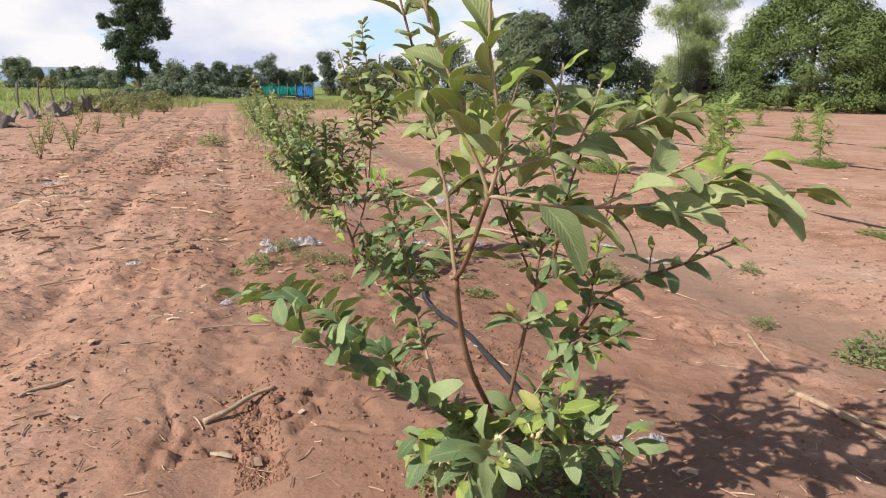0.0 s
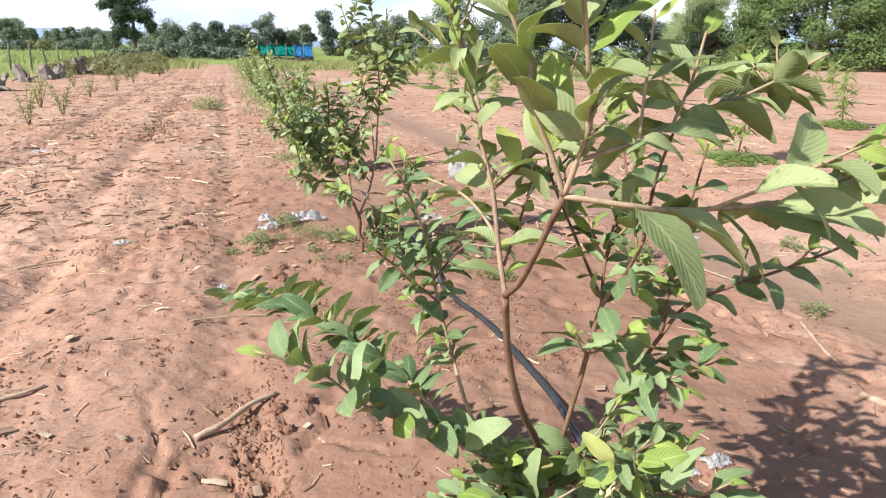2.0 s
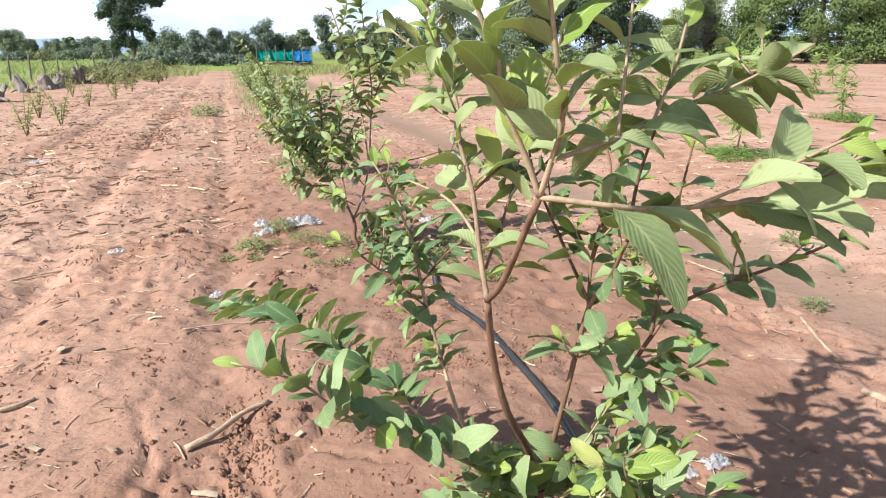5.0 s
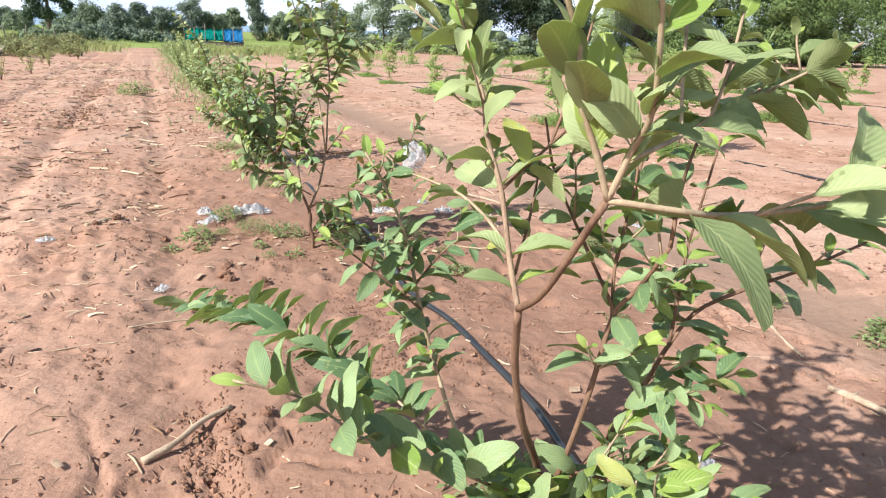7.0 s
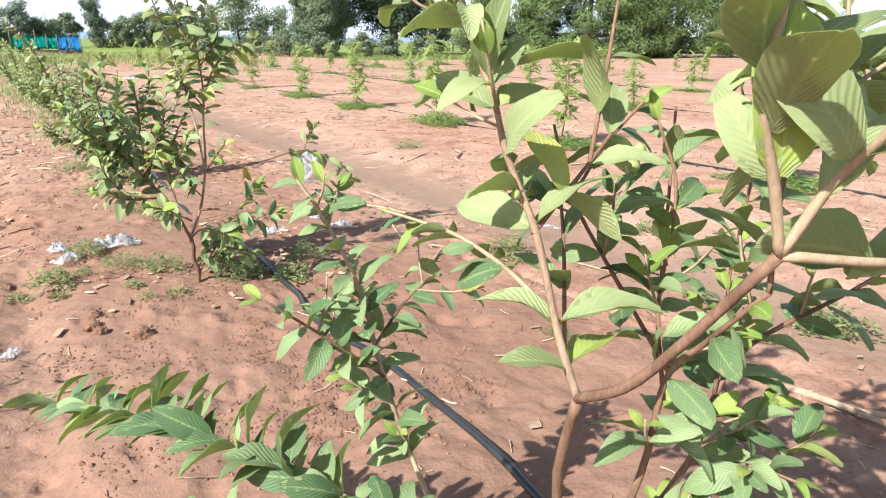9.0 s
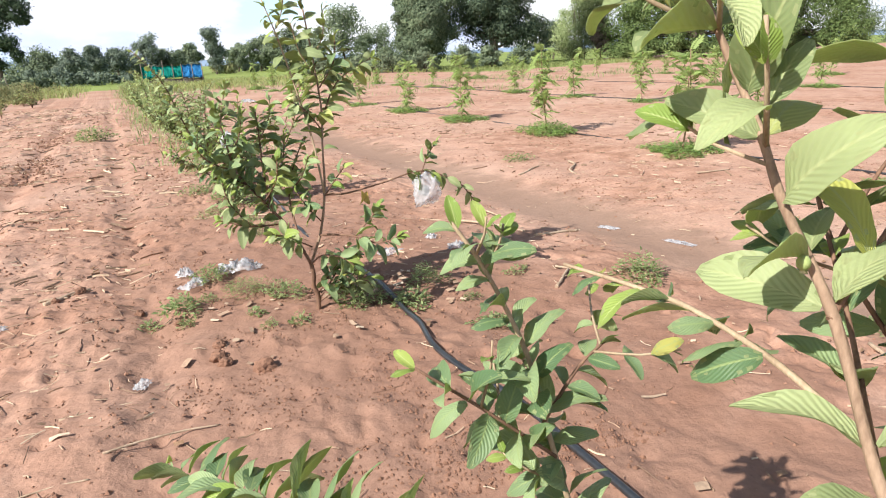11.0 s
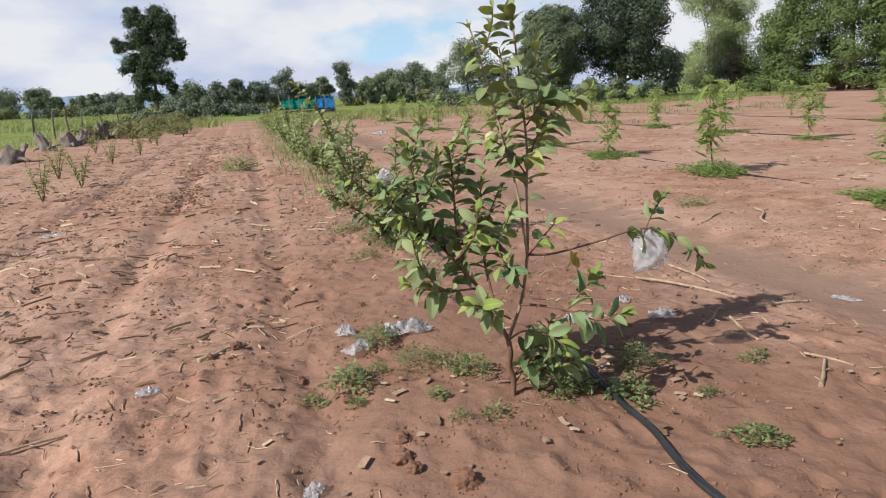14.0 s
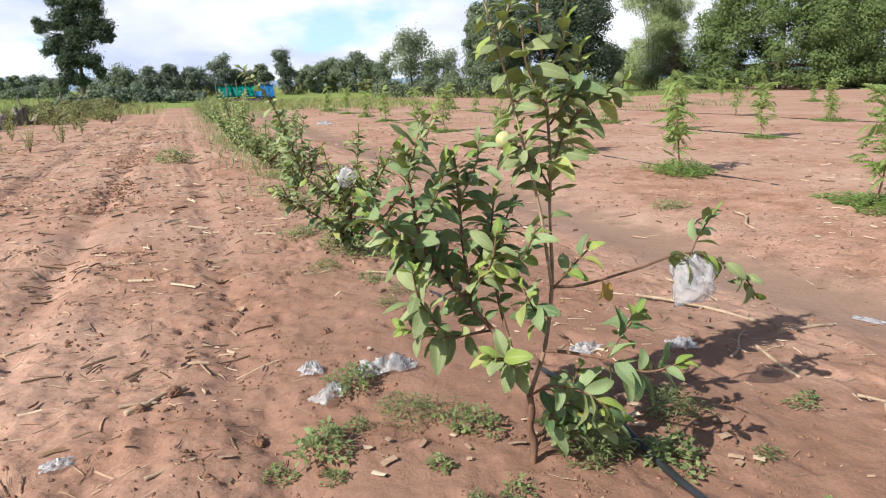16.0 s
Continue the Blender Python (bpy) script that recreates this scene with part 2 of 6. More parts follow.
def grainy(name, dark, light, scale, rough=0.85, bump=0.004, stretch=(1, 1, 1), spec=0.25, fine=None):
    """A surface whose colour varies at two scales, with fine relief."""
    m = Mat(name, rough, spec)
    v = m.coord("Object", stretch)
    big, small = m.noise(v, scale, 3), m.noise(v, fine or scale * 9, 5)
    both = m.math("ADD", m.math("MULTIPLY", big, 0.6), m.math("MULTIPLY", small, 0.4))
    m.colour(m.ramp(both, [(0.33, dark), (0.67, light)]))
    m.bump(small, 0.5, bump)
    return m.m


def soil_material():
    m = Mat("red_soil", 0.95, 0.12)
    v = m.coord("Object")
    rowwise = m.coord("Object", (1.0, 0.7, 1.0), -ROW)
    wide, mid, fine = m.noise(rowwise, 0.55, 4), m.noise(v, 3.5, 5, 0.6), m.noise(v, 42, 6, 0.7)
    grit = m.noise(v, 190, 3, 0.7)
    silt_x = m.n.new("ShaderNodeSeparateXYZ")
    m.l.new(m.coord("Object", (1, 1, 1), -ROW), silt_x.inputs[0])
    off = m.math("ABSOLUTE", m.math("ADD", m.math("SUBTRACT", silt_x.outputs["X"], 3.4), m.math("MULTIPLY", m.math("SUBTRACT", mid, 0.5), 0.9)))
    base = m.ramp(mid, [(0.28, (0.228, 0.124, 0.083)), (0.52, (0.349, 0.200, 0.140)), (0.74, (0.441, 0.275, 0.201))])
    base = m.mix(m.ramp(wide, [(0.40, (0, 0, 0)), (0.68, (0.75, 0.75, 0.75))]), base, (0.446, 0.298, 0.228))
    base = m.mix(0.55, base, m.ramp(fine, [(0.3, (0.26, 0.24, 0.23)), (0.5, (0.5, 0.5, 0.5)), (0.72, (0.72, 0.70, 0.68))]), "OVERLAY")
    # damper, redder earth along the watered row
    damp = m.math("ABSOLUTE", m.math("ADD", m.math("SUBTRACT", silt_x.outputs["X"], 1.25), m.math("MULTIPLY", m.math("SUBTRACT", mid, 0.5), 1.6)))
    wet = m.ramp(m.math("MULTIPLY", silt_x.outputs["Y"], 0.05), [(0.30, (1, 1, 1)), (0.55, (0.3, 0.3, 0.3))])
    base = m.mix(m.math("MULTIPLY", wet, m.ramp(m.math("MULTIPLY", damp, 0.4), [(0.32, (0.74, 0.74, 0.74)), (0.76, (0, 0, 0))])), base, (0.193, 0.105, 0.072))
    # washed grey-brown silt in the gully
    base = m.mix(m.ramp(off, [(0.20, (0.75, 0.75, 0.75)), (0.55, (0, 0, 0))]), base, (0.213, 0.141, 0.103))
    # pale grit and dry crumbs
    base = m.mix(m.ramp(grit, [(0.66, (0, 0, 0)), (0.74, (0.5, 0.5, 0.5))]), base, (0.476, 0.368, 0.278))
    # shade in the crannies between the crumbs, painted as dark specks
    cranny_shade = m.noise(v, 75, 4, 0.65)
    base = m.mix(m.ramp(cranny_shade, [(0.27, (0.7, 0.7, 0.7)), (0.38, (0, 0, 0))]), base, (0.124, 0.068, 0.047))
    m.colour(base)
    both = m.math("ADD", m.math("ADD", m.math("MULTIPLY", fine, 0.55), m.math("MULTIPLY", grit, 0.15)), m.math("MULTIPLY", m.noise(v, 16, 4, 0.6), 1.6))
    m.bump(both, 0.65, 0.010)
    return m.m


def meadow_material():
    m = Mat("meadow", 0.9, 0.1)
    v = m.coord("Object")
    a, b = m.noise(v, 0.12, 4), m.noise(v, 1.6, 5, 0.7)
    base = m.ramp(m.math("ADD", m.math("MULTIPLY", a, 0.5), m.math("MULTIPLY", b, 0.5)),
                  [(0.34, (0.115, 0.15, 0.040)), (0.55, (0.205, 0.25, 0.070)), (0.7, (0.31, 0.32, 0.11))])
    m.colour(base)
    m.bump(b, 0.6, 0.15)
    return m.m


def leaf_material(name, dark, light, vein, per="object", veins=10.0, rough=0.58, through=0.36, old=None, rib=0.12, relief=0.0018):
    """A leaf with side veins in its own outline; per: whether it varies by object or by loose piece."""
    m = Mat(name, rough, 0.32)
    uv = m.n.new("ShaderNodeUVMap").outputs["UV"]
    sep = m.n.new("ShaderNodeSeparateXYZ")
    m.l.new(uv, sep.inputs[0])
    across = m.math("ABSOLUTE", m.math("SUBTRACT", sep.outputs["X"], 0.5))
    slant = m.math("SUBTRACT", m.math("MULTIPLY", sep.outputs["Y"], veins), m.math("MULTIPLY", across, veins * 0.75))
    tri = m.math("ABSOLUTE", m.math("SUBTRACT", m.math("FRACT", slant), 0.5))
    wave = m.math("COSINE", m.math("MULTIPLY", m.math("FRACT", slant), 6.2832))
    side = m.ramp(tri, [(0.0, (1, 1, 1)), (0.16, (0.35, 0.35, 0.35)), (0.36, (0, 0, 0))])
    spine = m.ramp(across, [(0.0, (1, 1, 1)), (0.022, (0.9, 0.9, 0.9)), (0.05, (0, 0, 0))])
    if per == "object":
        rnd = m.n.new("ShaderNodeObjectInfo").outputs["Random"]
    else:
        rnd = m.n.new("ShaderNodeNewGeometry").outputs["Random Per Island"]
    v = m.coord("Object")
    blot = m.noise(v, 30, 4)
    stops = [(0.0, dark), (0.35, tuple(0.62 * a + 0.38 * b for a, b in zip(dark, light))), (0.8, light)] + ([(0.965, light), (1.0, old)] if old else [])
    base = m.ramp(rnd, stops)
    base = m.mix(0.35, base, m.ramp(blot, [(0.3, (0.38, 0.38, 0.38)), (0.7, (0.62, 0.62, 0.62))]), "OVERLAY")
    base = m.mix(m.math("MULTIPLY", side, rib), base, vein)
    base = m.mix(m.math("MULTIPLY", spine, 0.7), base, vein)
    m.colour(base)
    m.bump(m.math("ADD", m.math("MULTIPLY", wave, -0.5), m.math("MULTIPLY", across, 0.5)), 0.6, relief)
    t, mixer = m.n.new("ShaderNodeBsdfTranslucent"), m.n.new("ShaderNodeMixShader")
    m.l.new(m.mix(0.5, base, (0.72, 0.84, 0.30)), t.inputs["Color"])
    mixer.inputs["Fac"].default_value = through
    m.l.new(m.b.outputs[0], mixer.inputs[1])
    m.l.new(t.outputs[0], mixer.inputs[2])
    m.l.new(mixer.outputs[0], m.out.inputs["Surface"])
    return m.m


def crown_material(name, dark, light, odd):
    """Leaf masses of far trees: every small leaf its own tone."""
    m = Mat(name, 0.75, 0.08)
    rnd = m.n.new("ShaderNodeNewGeometry").outputs["Random Per Island"]
    v = m.coord("Object")
    base = m.ramp(rnd, [(0.0, dark), (0.75, light), (1.0, odd)])
    base = m.mix(0.6, base, m.ramp(m.noise(v, 0.5, 3), [(0.3, (0.33, 0.33, 0.33)), (0.7, (0.66, 0.66, 0.62))]), "OVERLAY")
    m.colour(base)
    t, mixer = m.n.new("ShaderNodeBsdfTranslucent"), m.n.new("ShaderNodeMixShader")
    m.l.new(base, t.inputs["Color"])
    mixer.inputs["Fac"].default_value = 0.2
    m.l.new(m.b.outputs[0], mixer.inputs[1])
    m.l.new(t.outputs[0], mixer.inputs[2])
    m.l.new(mixer.outputs[0], m.out.inputs["Surface"])
    return m.m


SOIL, MEADOW = soil_material(), meadow_material()
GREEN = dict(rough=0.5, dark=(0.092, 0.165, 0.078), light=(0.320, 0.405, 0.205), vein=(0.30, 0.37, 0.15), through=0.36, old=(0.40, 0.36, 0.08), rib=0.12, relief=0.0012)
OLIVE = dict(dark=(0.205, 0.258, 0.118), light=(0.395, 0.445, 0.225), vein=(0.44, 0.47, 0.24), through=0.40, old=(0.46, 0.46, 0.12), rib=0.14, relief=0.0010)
BACK = dict(dark=(0.245, 0.280, 0.135), light=(0.385, 0.415, 0.215), vein=(0.45, 0.46, 0.25), rough=0.68, through=0.46, rib=0.20, relief=0.0013)
YOUNG = dict(dark=(0.20, 0.30, 0.060), light=(0.36, 0.44, 0.110), vein=(0.48, 0.54, 0.22), through=0.40, rib=0.10, relief=0.0010)
LEAF, LEAF_MASS = (leaf_material("guava_leaf_" + k, per=k, **GREEN) for k in ("object", "island"))
LEAF_OLIVE, LEAF_OLIVE_MASS = (leaf_material("guava_leaf_olive_" + k, per=k, **OLIVE) for k in ("object", "island"))
LEAF_UNDER, LEAF_UNDER_MASS = (leaf_material("guava_leaf_underside_" + k, per=k, **BACK) for k in ("object", "island"))
LEAF_YOUNG, LEAF_YOUNG_MASS = (leaf_material("guava_young_leaf_" + k, per=k, **YOUNG) for k in ("object", "island"))
LEAF_BUSH = leaf_material("guava_bush_leaf", (0.130, 0.195, 0.085), (0.375, 0.440, 0.220), (0.34, 0.40, 0.18), "island", through=0.36, old=(0.40, 0.40, 0.10), rib=0.1, relief=0.0015)
LEAF_BANK = leaf_material("bank_shrub_leaf", (0.125, 0.160, 0.060), (0.300, 0.320, 0.130), (0.33, 0.35, 0.16), "island", through=0.34, old=(0.30, 0.20, 0.10), rib=0.1, relief=0.001)
MOUND_LEAF = leaf_material("mound_leaf", (0.10, 0.19, 0.045), (0.24, 0.34, 0.10), (0.3, 0.4, 0.15), "island", veins=3, through=0.35)
FROND = leaf_material("frond_leaf", (0.13, 0.21, 0.065), (0.28, 0.36, 0.13), (0.3, 0.4, 0.1), "island", veins=3, through=0.4)
WEED = leaf_material("weed_leaf", (0.105, 0.150, 0.065), (0.245, 0.295, 0.130), (0.28, 0.36, 0.13), "island", veins=3, through=0.33)
GRASS = leaf_material("grass_blade", (0.12, 0.15, 0.05), (0.27, 0.28, 0.12), (0.3, 0.35, 0.1), "island", veins=1, through=0.35)
DRY_GRASS = leaf_material("dry_grass_blade", (0.17, 0.15, 0.07), (0.34, 0.32, 0.15), (0.36, 0.35, 0.16), "island", veins=1, through=0.3)
BARK = grainy("guava_bark", (0.085, 0.046, 0.030), (0.260, 0.150, 0.096), 25, 0.75, 0.003, (1, 1, 0.3))
BARK_TAN = grainy("guava_limb", (0.16, 0.100, 0.064), (0.36, 0.25, 0.17), 25, 0.75, 0.003, (1, 1, 0.3))
BARK_PALE = grainy("guava_twig", (0.22, 0.155, 0.095), (0.43, 0.325, 0.215), 30, 0.7, 0.002, (1, 1, 0.3))
BARK_FAR = grainy("tree_bark", (0.05, 0.038, 0.03), (0.14, 0.105, 0.08), 2.5, 0.9, 0.03, (1, 1, 0.3))
CROWN_GREAT = crown_material("fine_dark_foliage", (0.046, 0.070, 0.050), (0.105, 0.140, 0.088), (0.14, 0.17, 0.11))
CROWN_ROUND = crown_material("grey_green_foliage", (0.070, 0.100, 0.062), (0.150, 0.190, 0.112), (0.19, 0.22, 0.14))
CROWN_SCRUB = crown_material("dry_scrub_foliage", (0.13, 0.15, 0.07), (0.26, 0.27, 0.13), (0.30, 0.24, 0.13))
# treeline foliage, here and mid tone below: distance haze mixed into the greens
CROWN_HAZY = crown_material("hazy_foliage", (0.108, 0.140, 0.112), (0.180, 0.220, 0.168), (0.20, 0.23, 0.15))
CROWN_TALL = crown_material("tall_tree_foliage", (0.034, 0.054, 0.036), (0.074, 0.104, 0.060), (0.11, 0.14, 0.08))
CROWN_MID_HAZY = crown_material("mid_hazy_foliage", (0.120, 0.156, 0.102), (0.195, 0.235, 0.150), (0.24, 0.28, 0.16))
CROWN_MANGO = crown_material("mango_foliage", (0.088, 0.132, 0.048), (0.140, 0.192, 0.068), (0.17, 0.215, 0.085))
CROWN_BAMBOO = crown_material("bamboo_foliage", (0.19, 0.25, 0.11), (0.34, 0.40, 0.19), (0.42, 0.46, 0.25))
CROWN_BROWN = crown_material("withered_foliage", (0.12, 0.10, 0.075), (0.24, 0.20, 0.155), (0.20, 0.20, 0.10))


def litter_material(name, dark, mid, pale):
    """Dry bits, each its own tone from rotten brown to bleached."""
    m = Mat(name, 0.9, 0.2)
    rnd = m.n.new("ShaderNodeNewGeometry").outputs["Random Per Island"]
    v = m.coord("Object")
    base = m.ramp(rnd, [(0.0, dark), (0.45, mid), (0.85, pale), (1.0, dark)])
    base = m.mix(0.5, base, m.ramp(m.noise(v, 60, 4), [(0.3, (0.3, 0.3, 0.3)), (0.7, (0.68, 0.67, 0.64))]), "OVERLAY")
    m.colour(base)
    m.bump(m.noise(v, 300, 3), 0.5, 0.001)
    return m.m


STRAW = litter_material("dry_straw", (0.19, 0.125, 0.085), (0.33, 0.22, 0.15), (0.54, 0.43, 0.31))
STALK = litter_material("dry_stalk", (0.22, 0.145, 0.10), (0.32, 0.215, 0.15), (0.52, 0.41, 0.30))
STICK = grainy("dead_stick", (0.22, 0.15, 0.10), (0.50, 0.38, 0.27), 18, 0.85, 0.004)
DEADLEAF = grainy("dead_leaf", (0.16, 0.085, 0.045), (0.36, 0.23, 0.14), 20, 0.8, 0.002)
CLOD = grainy("red_clod", (0.165, 0.084, 0.055), (0.315, 0.172, 0.113), 25, 0.95, 0.006)
# darker clods: damp earth, and crumb patches whose shadows are put in the colour
DAMP_SHADE_CLOD = grainy("damp_shade_clod", (0.135, 0.068, 0.044), (0.25, 0.135, 0.088), 30, 0.95, 0.006)
HOSE = grainy("black_hose", (0.012, 0.013, 0.015), (0.030, 0.032, 0.036), 9, 0.33, 0.0006, spec=0.6)

# ---- ground: one sheet to the horizon, fine where the walk passes ----
def graded(lo, hi, a, b, step, grow):
    """Places from lo to hi, step apart between a and b, and ever wider outside."""
    mid = list(np.arange(a, b, step))
    d, up = step, [b]
    while up[-1] < hi:
        d *= grow
        up.append(up[-1] + d)
    d, down = step, [a]
    while down[-1] > lo:
        d *= grow
        down.append(down[-1] - d)
    return np.array(down[:0:-1] + mid + up)


def is_meadow(u, v):
    edge = 3.0 * value_noise(u, v, 9.0, 40) + 1.2 * value_noise(u, v, 2.2, 41)
    left = (v + 0.4 * edge < -5.6 - np.clip((46 - u) * 0.16, 0, 50)) & (u > 30)
    far = (u + edge > 66) | ((u + edge > 52) & (v < 12))
    strip = (u + 0.6 * edge > 44) & (v > 23) & (v < 40)
    return left | far | strip


gu, gv = graded(-60, 1500, 1.5, 8.0, 0.018, 1.035), graded(-900, 900, -2.8, 3.0, 0.019, 1.09)
U, V = np.meshgrid(gu, gv, indexing="ij")
Z = height_uv(U, V)
verts = np.stack([U * DU.x + V * DV.x, U * DU.y + V * DV.y, Z], -1).reshape(-1, 3)
nu, nv = len(gu), len(gv)
ia = (np.arange(nu - 1)[:, None] * nv + np.arange(nv - 1)).ravel()
quads = np.stack([ia, ia + nv, ia + nv + 1, ia + 1], -1)[:, ::-1]
ground_mesh = stuff_mesh("ground", verts, quads)
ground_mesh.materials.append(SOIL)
ground_mesh.materials.append(MEADOW)
mu, mv = (U[:-1, :-1] + U[1:, 1:]) / 2, (V[:-1, :-1] + V[1:, 1:]) / 2
ground_mesh.polygons.foreach_set("material_index", is_meadow(mu, mv).ravel().astype(np.int32))
ground = tagged(new("ground", ground_mesh), "dry reddish-brown ploughed soil with ruts and straw", "ground", "", "structure")


# ---- leaves ----
def leaf_arrays(length, width, fold=0.25, droop=0.2, curl=0.0, rows=6, wavy=0.0):
    """A leaf from the origin along +y, face up: verts, quads, uvs."""
    vs, uv, qs = [], [], []
    stalk = 0.06
    for i in range(rows + 1):
        s = i / rows
        w = 0.5 * width * max(math.sin(math.pi * min(0.985, 0.02 + 0.955 * s ** 1.02)), 0.03) ** 0.60
        y = length * (stalk + s * (1 - stalk))
        for j in range(5):
            c = j / 2 - 1
            z = fold * abs(c) * w - droop * length * s * s + wavy * length * math.sin(9 * s + 2 * c) * abs(c)
            vs.append((c * w, y * (1 - 0.12 * droop * s), z - curl * length * s ** 3))
            uv.append((0.5 + 0.5 * c, s))
    for i in range(rows):
        for j in range(4):
            a = i * 5 + j
            qs.append((a, a + 1, a + 6, a + 5))
    return np.array(vs), np.array(qs), np.array(uv)


LEAF_SHAPES = [leaf_arrays(1, w, f, d, c, 7, wv) for w, f, d, c, wv in (
    (0.43, 0.38, 0.20, 0.06, 0.024), (0.46, 0.25, 0.32, 0.12, 0.030), (0.42, 0.55, 0.24, 0.02, 0.022),
    (0.48, 0.18, 0.44, 0.06, 0.034), (0.43, 0.62, 0.10, 0.18, 0.028), (0.45, -0.22, 0.14, 0.28, 0.030), (0.47, 0.45, 0.36, 0.14, 0.026),
    (0.44, -0.35, 0.30, 0.08, 0.034), (0.42, -0.15, 0.42, 0.10, 0.024))]
FAR_SHAPES = [leaf_arrays(1, w, f, d, c, 3, 0.0) for w, f, d, c in ((0.44, 0.38, 0.20, 0.06), (0.47, 0.25, 0.30, 0.12), (0.43, 0.55, 0.22, 0.02), (0.48, 0.40, 0.36, 0.10))]
LEAF_MESHES = {}
for young, mat in ((0, LEAF), (1, LEAF_YOUNG), (2, LEAF_OLIVE)):
    for k, (vs, qs, uv) in enumerate(LEAF_SHAPES):
        # upper skin and, a hair below it, the paler underside
        n = len(vs)
        me = stuff_mesh("leaf", np.concatenate([vs, vs - [0, 0, 0.006]]), np.concatenate([qs, (qs + n)[:, ::-1]]), np.concatenate([uv, uv]))
        me.materials.append(mat)
        me.materials.append(LEAF_UNDER)
        me.polygons.foreach_set("material_index", np.repeat([0, 1], len(qs)).astype(np.int32))
        LEAF_MESHES[young, k] = me


vs, qs, uv = LEAF_SHAPES[4]
DRYING_LEAF = stuff_mesh("leaf", vs, qs, uv)
DRYING_LEAF.materials.append(leaf_material("drying_leaf", (0.40, 0.22, 0.05), (0.55, 0.36, 0.08), (0.5, 0.35, 0.12), "object", through=0.3))


def leaf_frame(way, up, roll):
    y = way.normalized()
    z = (up - y * up.dot(y))
    z = z.normalized() if z.length > 1e-3 else y.orthogonal().normalized()
    x = y.cross(z)
    z = (z * math.cos(roll) + x * math.sin(roll)).normalized()
    x = y.cross(z)
    return Matrix((x, y, z)).transposed().to_4x4()


def leafy(points, rng, size, gap=0.055, start=0.25, tip=True, spread=58, sag=0.15, flat=False, raised=False, tone=0):
    """Leaf places in opposite pairs along a twig: (matrix, tone), tone 0 green, 1 young, 2 olive. flat: in one plane; raised: standing up from it."""
    pts = curve_points(points, 6)
    cum = [0.0]
    for a, b in zip(pts, pts[1:]):
        cum.append(cum[-1] + (b - a).length)
    total, out, turn = cum[-1], [], rng.uniform(0, 3)
    d = total * start
    while d < total + 0.001:
        k = max(i for i in range(len(cum)) if cum[i] <= d + 1e-9)
        k = min(k, len(pts) - 2)
        p = pts[k].lerp(pts[k + 1], (d - cum[k]) / max(cum[k + 1] - cum[k], 1e-6))
        t = (pts[k + 1] - pts[k]).normalized()
        side = t.cross(Vector((0, 0, 1)))
        side = side.normalized() if side.length > 0.05 else t.orthogonal().normalized()
        other = side.cross(t)
        last = (total - d) / max(total, 0.01)
        young = tip and total - d < 0.05
        turn = rng.uniform(-0.35, 0.35) if flat or raised else turn + math.pi / 2 + rng.uniform(-0.4, 0.4)
        for flip in (0, math.pi):
            if rng.random() < 0.09:
                continue
            a = turn + flip + rng.uniform(-0.25, 0.25)
            out_way = side * math.cos(a) + other * math.sin(a) * 0.7
            if raised:
                out_way = (out_way + other * rng.uniform(0.3, 1.0)).normalized()
            ang = radians(spread * (0.5 if young else 1.0) + rng.uniform(-18, 18))
            way = t * math.cos(ang) + out_way * math.sin(ang) - Vector((0, 0, sag * rng.uniform(0.2, 1.8)))
            s = size * rng.uniform(0.68, 1.18) * (0.6 if young else (0.82 if last < 0.2 else 1.0))
            up = Vector((rng.uniform(-0.8, 0.8), rng.uniform(-0.8, 0.8), rng.uniform(0.1, 0.9))) + t * 0.5 + SUN_DIR * 0.65
            m = Matrix.Translation(p) @ leaf_frame(way, up, rng.uniform(-0.5, 0.5)) @ Matrix.Scale(s, 4)
            out.append((m, 1 if young and rng.random() < 0.8 or rng.random() < 0.05 else tone))
        d += gap * rng.uniform(0.75, 1.3)
    return out


def hang_leaves(tree, places, rng):
    for m, tone in places:
        ob = new("leaf", LEAF_MESHES[tone, rng.randrange(len(LEAF_SHAPES))])
        ob.parent = tree
        ob.matrix_basis = m


def grown(tree, places, rng):
    """Hangs 300 leaves one by one; any more are one mass of each tone."""
    hang_leaves(tree, places[:300], rng)
    for tone, upper in enumerate((LEAF_MASS, LEAF_YOUNG_MASS, LEAF_OLIVE_MASS)):
        rest = [p for p in places[300:] if p[1] == tone]
        if rest:
            leaf_mass(tree, rest, rng, upper)


def joined_leaves(places, rng, shapes=LEAF_SHAPES):
    vs, qs, uv, n = [], [], [], 0
    for m, _ in places:
        a, q, t = shapes[rng.randrange(len(shapes))]
        mm = np.array(m)
        vs.append(a @ mm[:3, :3].T + mm[:3, 3])
        qs.append(q + n)
        uv.append(t)
        n += len(a)
    return np.concatenate(vs), np.concatenate(qs), np.concatenate(uv)


def leaf_mass(tree, places, rng, upper):
    """Leaves joined into one part, each with its upper skin and its paler underside."""
    vs, qs, uv = joined_leaves(places, rng)
    n, k = len(vs), len(LEAF_SHAPES[0][0])
    down = np.array([list(m.to_3x3().col[2]) for m, _ in places]).repeat(k, 0)
    me = stuff_mesh("foliage", np.concatenate([vs, vs - down * 0.006]), np.concatenate([qs, (qs + n)[:, ::-1]]), np.concatenate([uv, uv]))
    ob = part("foliage", me, upper, tree)
    me.materials.append(LEAF_UNDER_MASS)
    me.polygons.foreach_set("material_index", np.repeat([0, 1], len(qs)).astype(np.int32))
    return tagged(ob, kind="stuff")


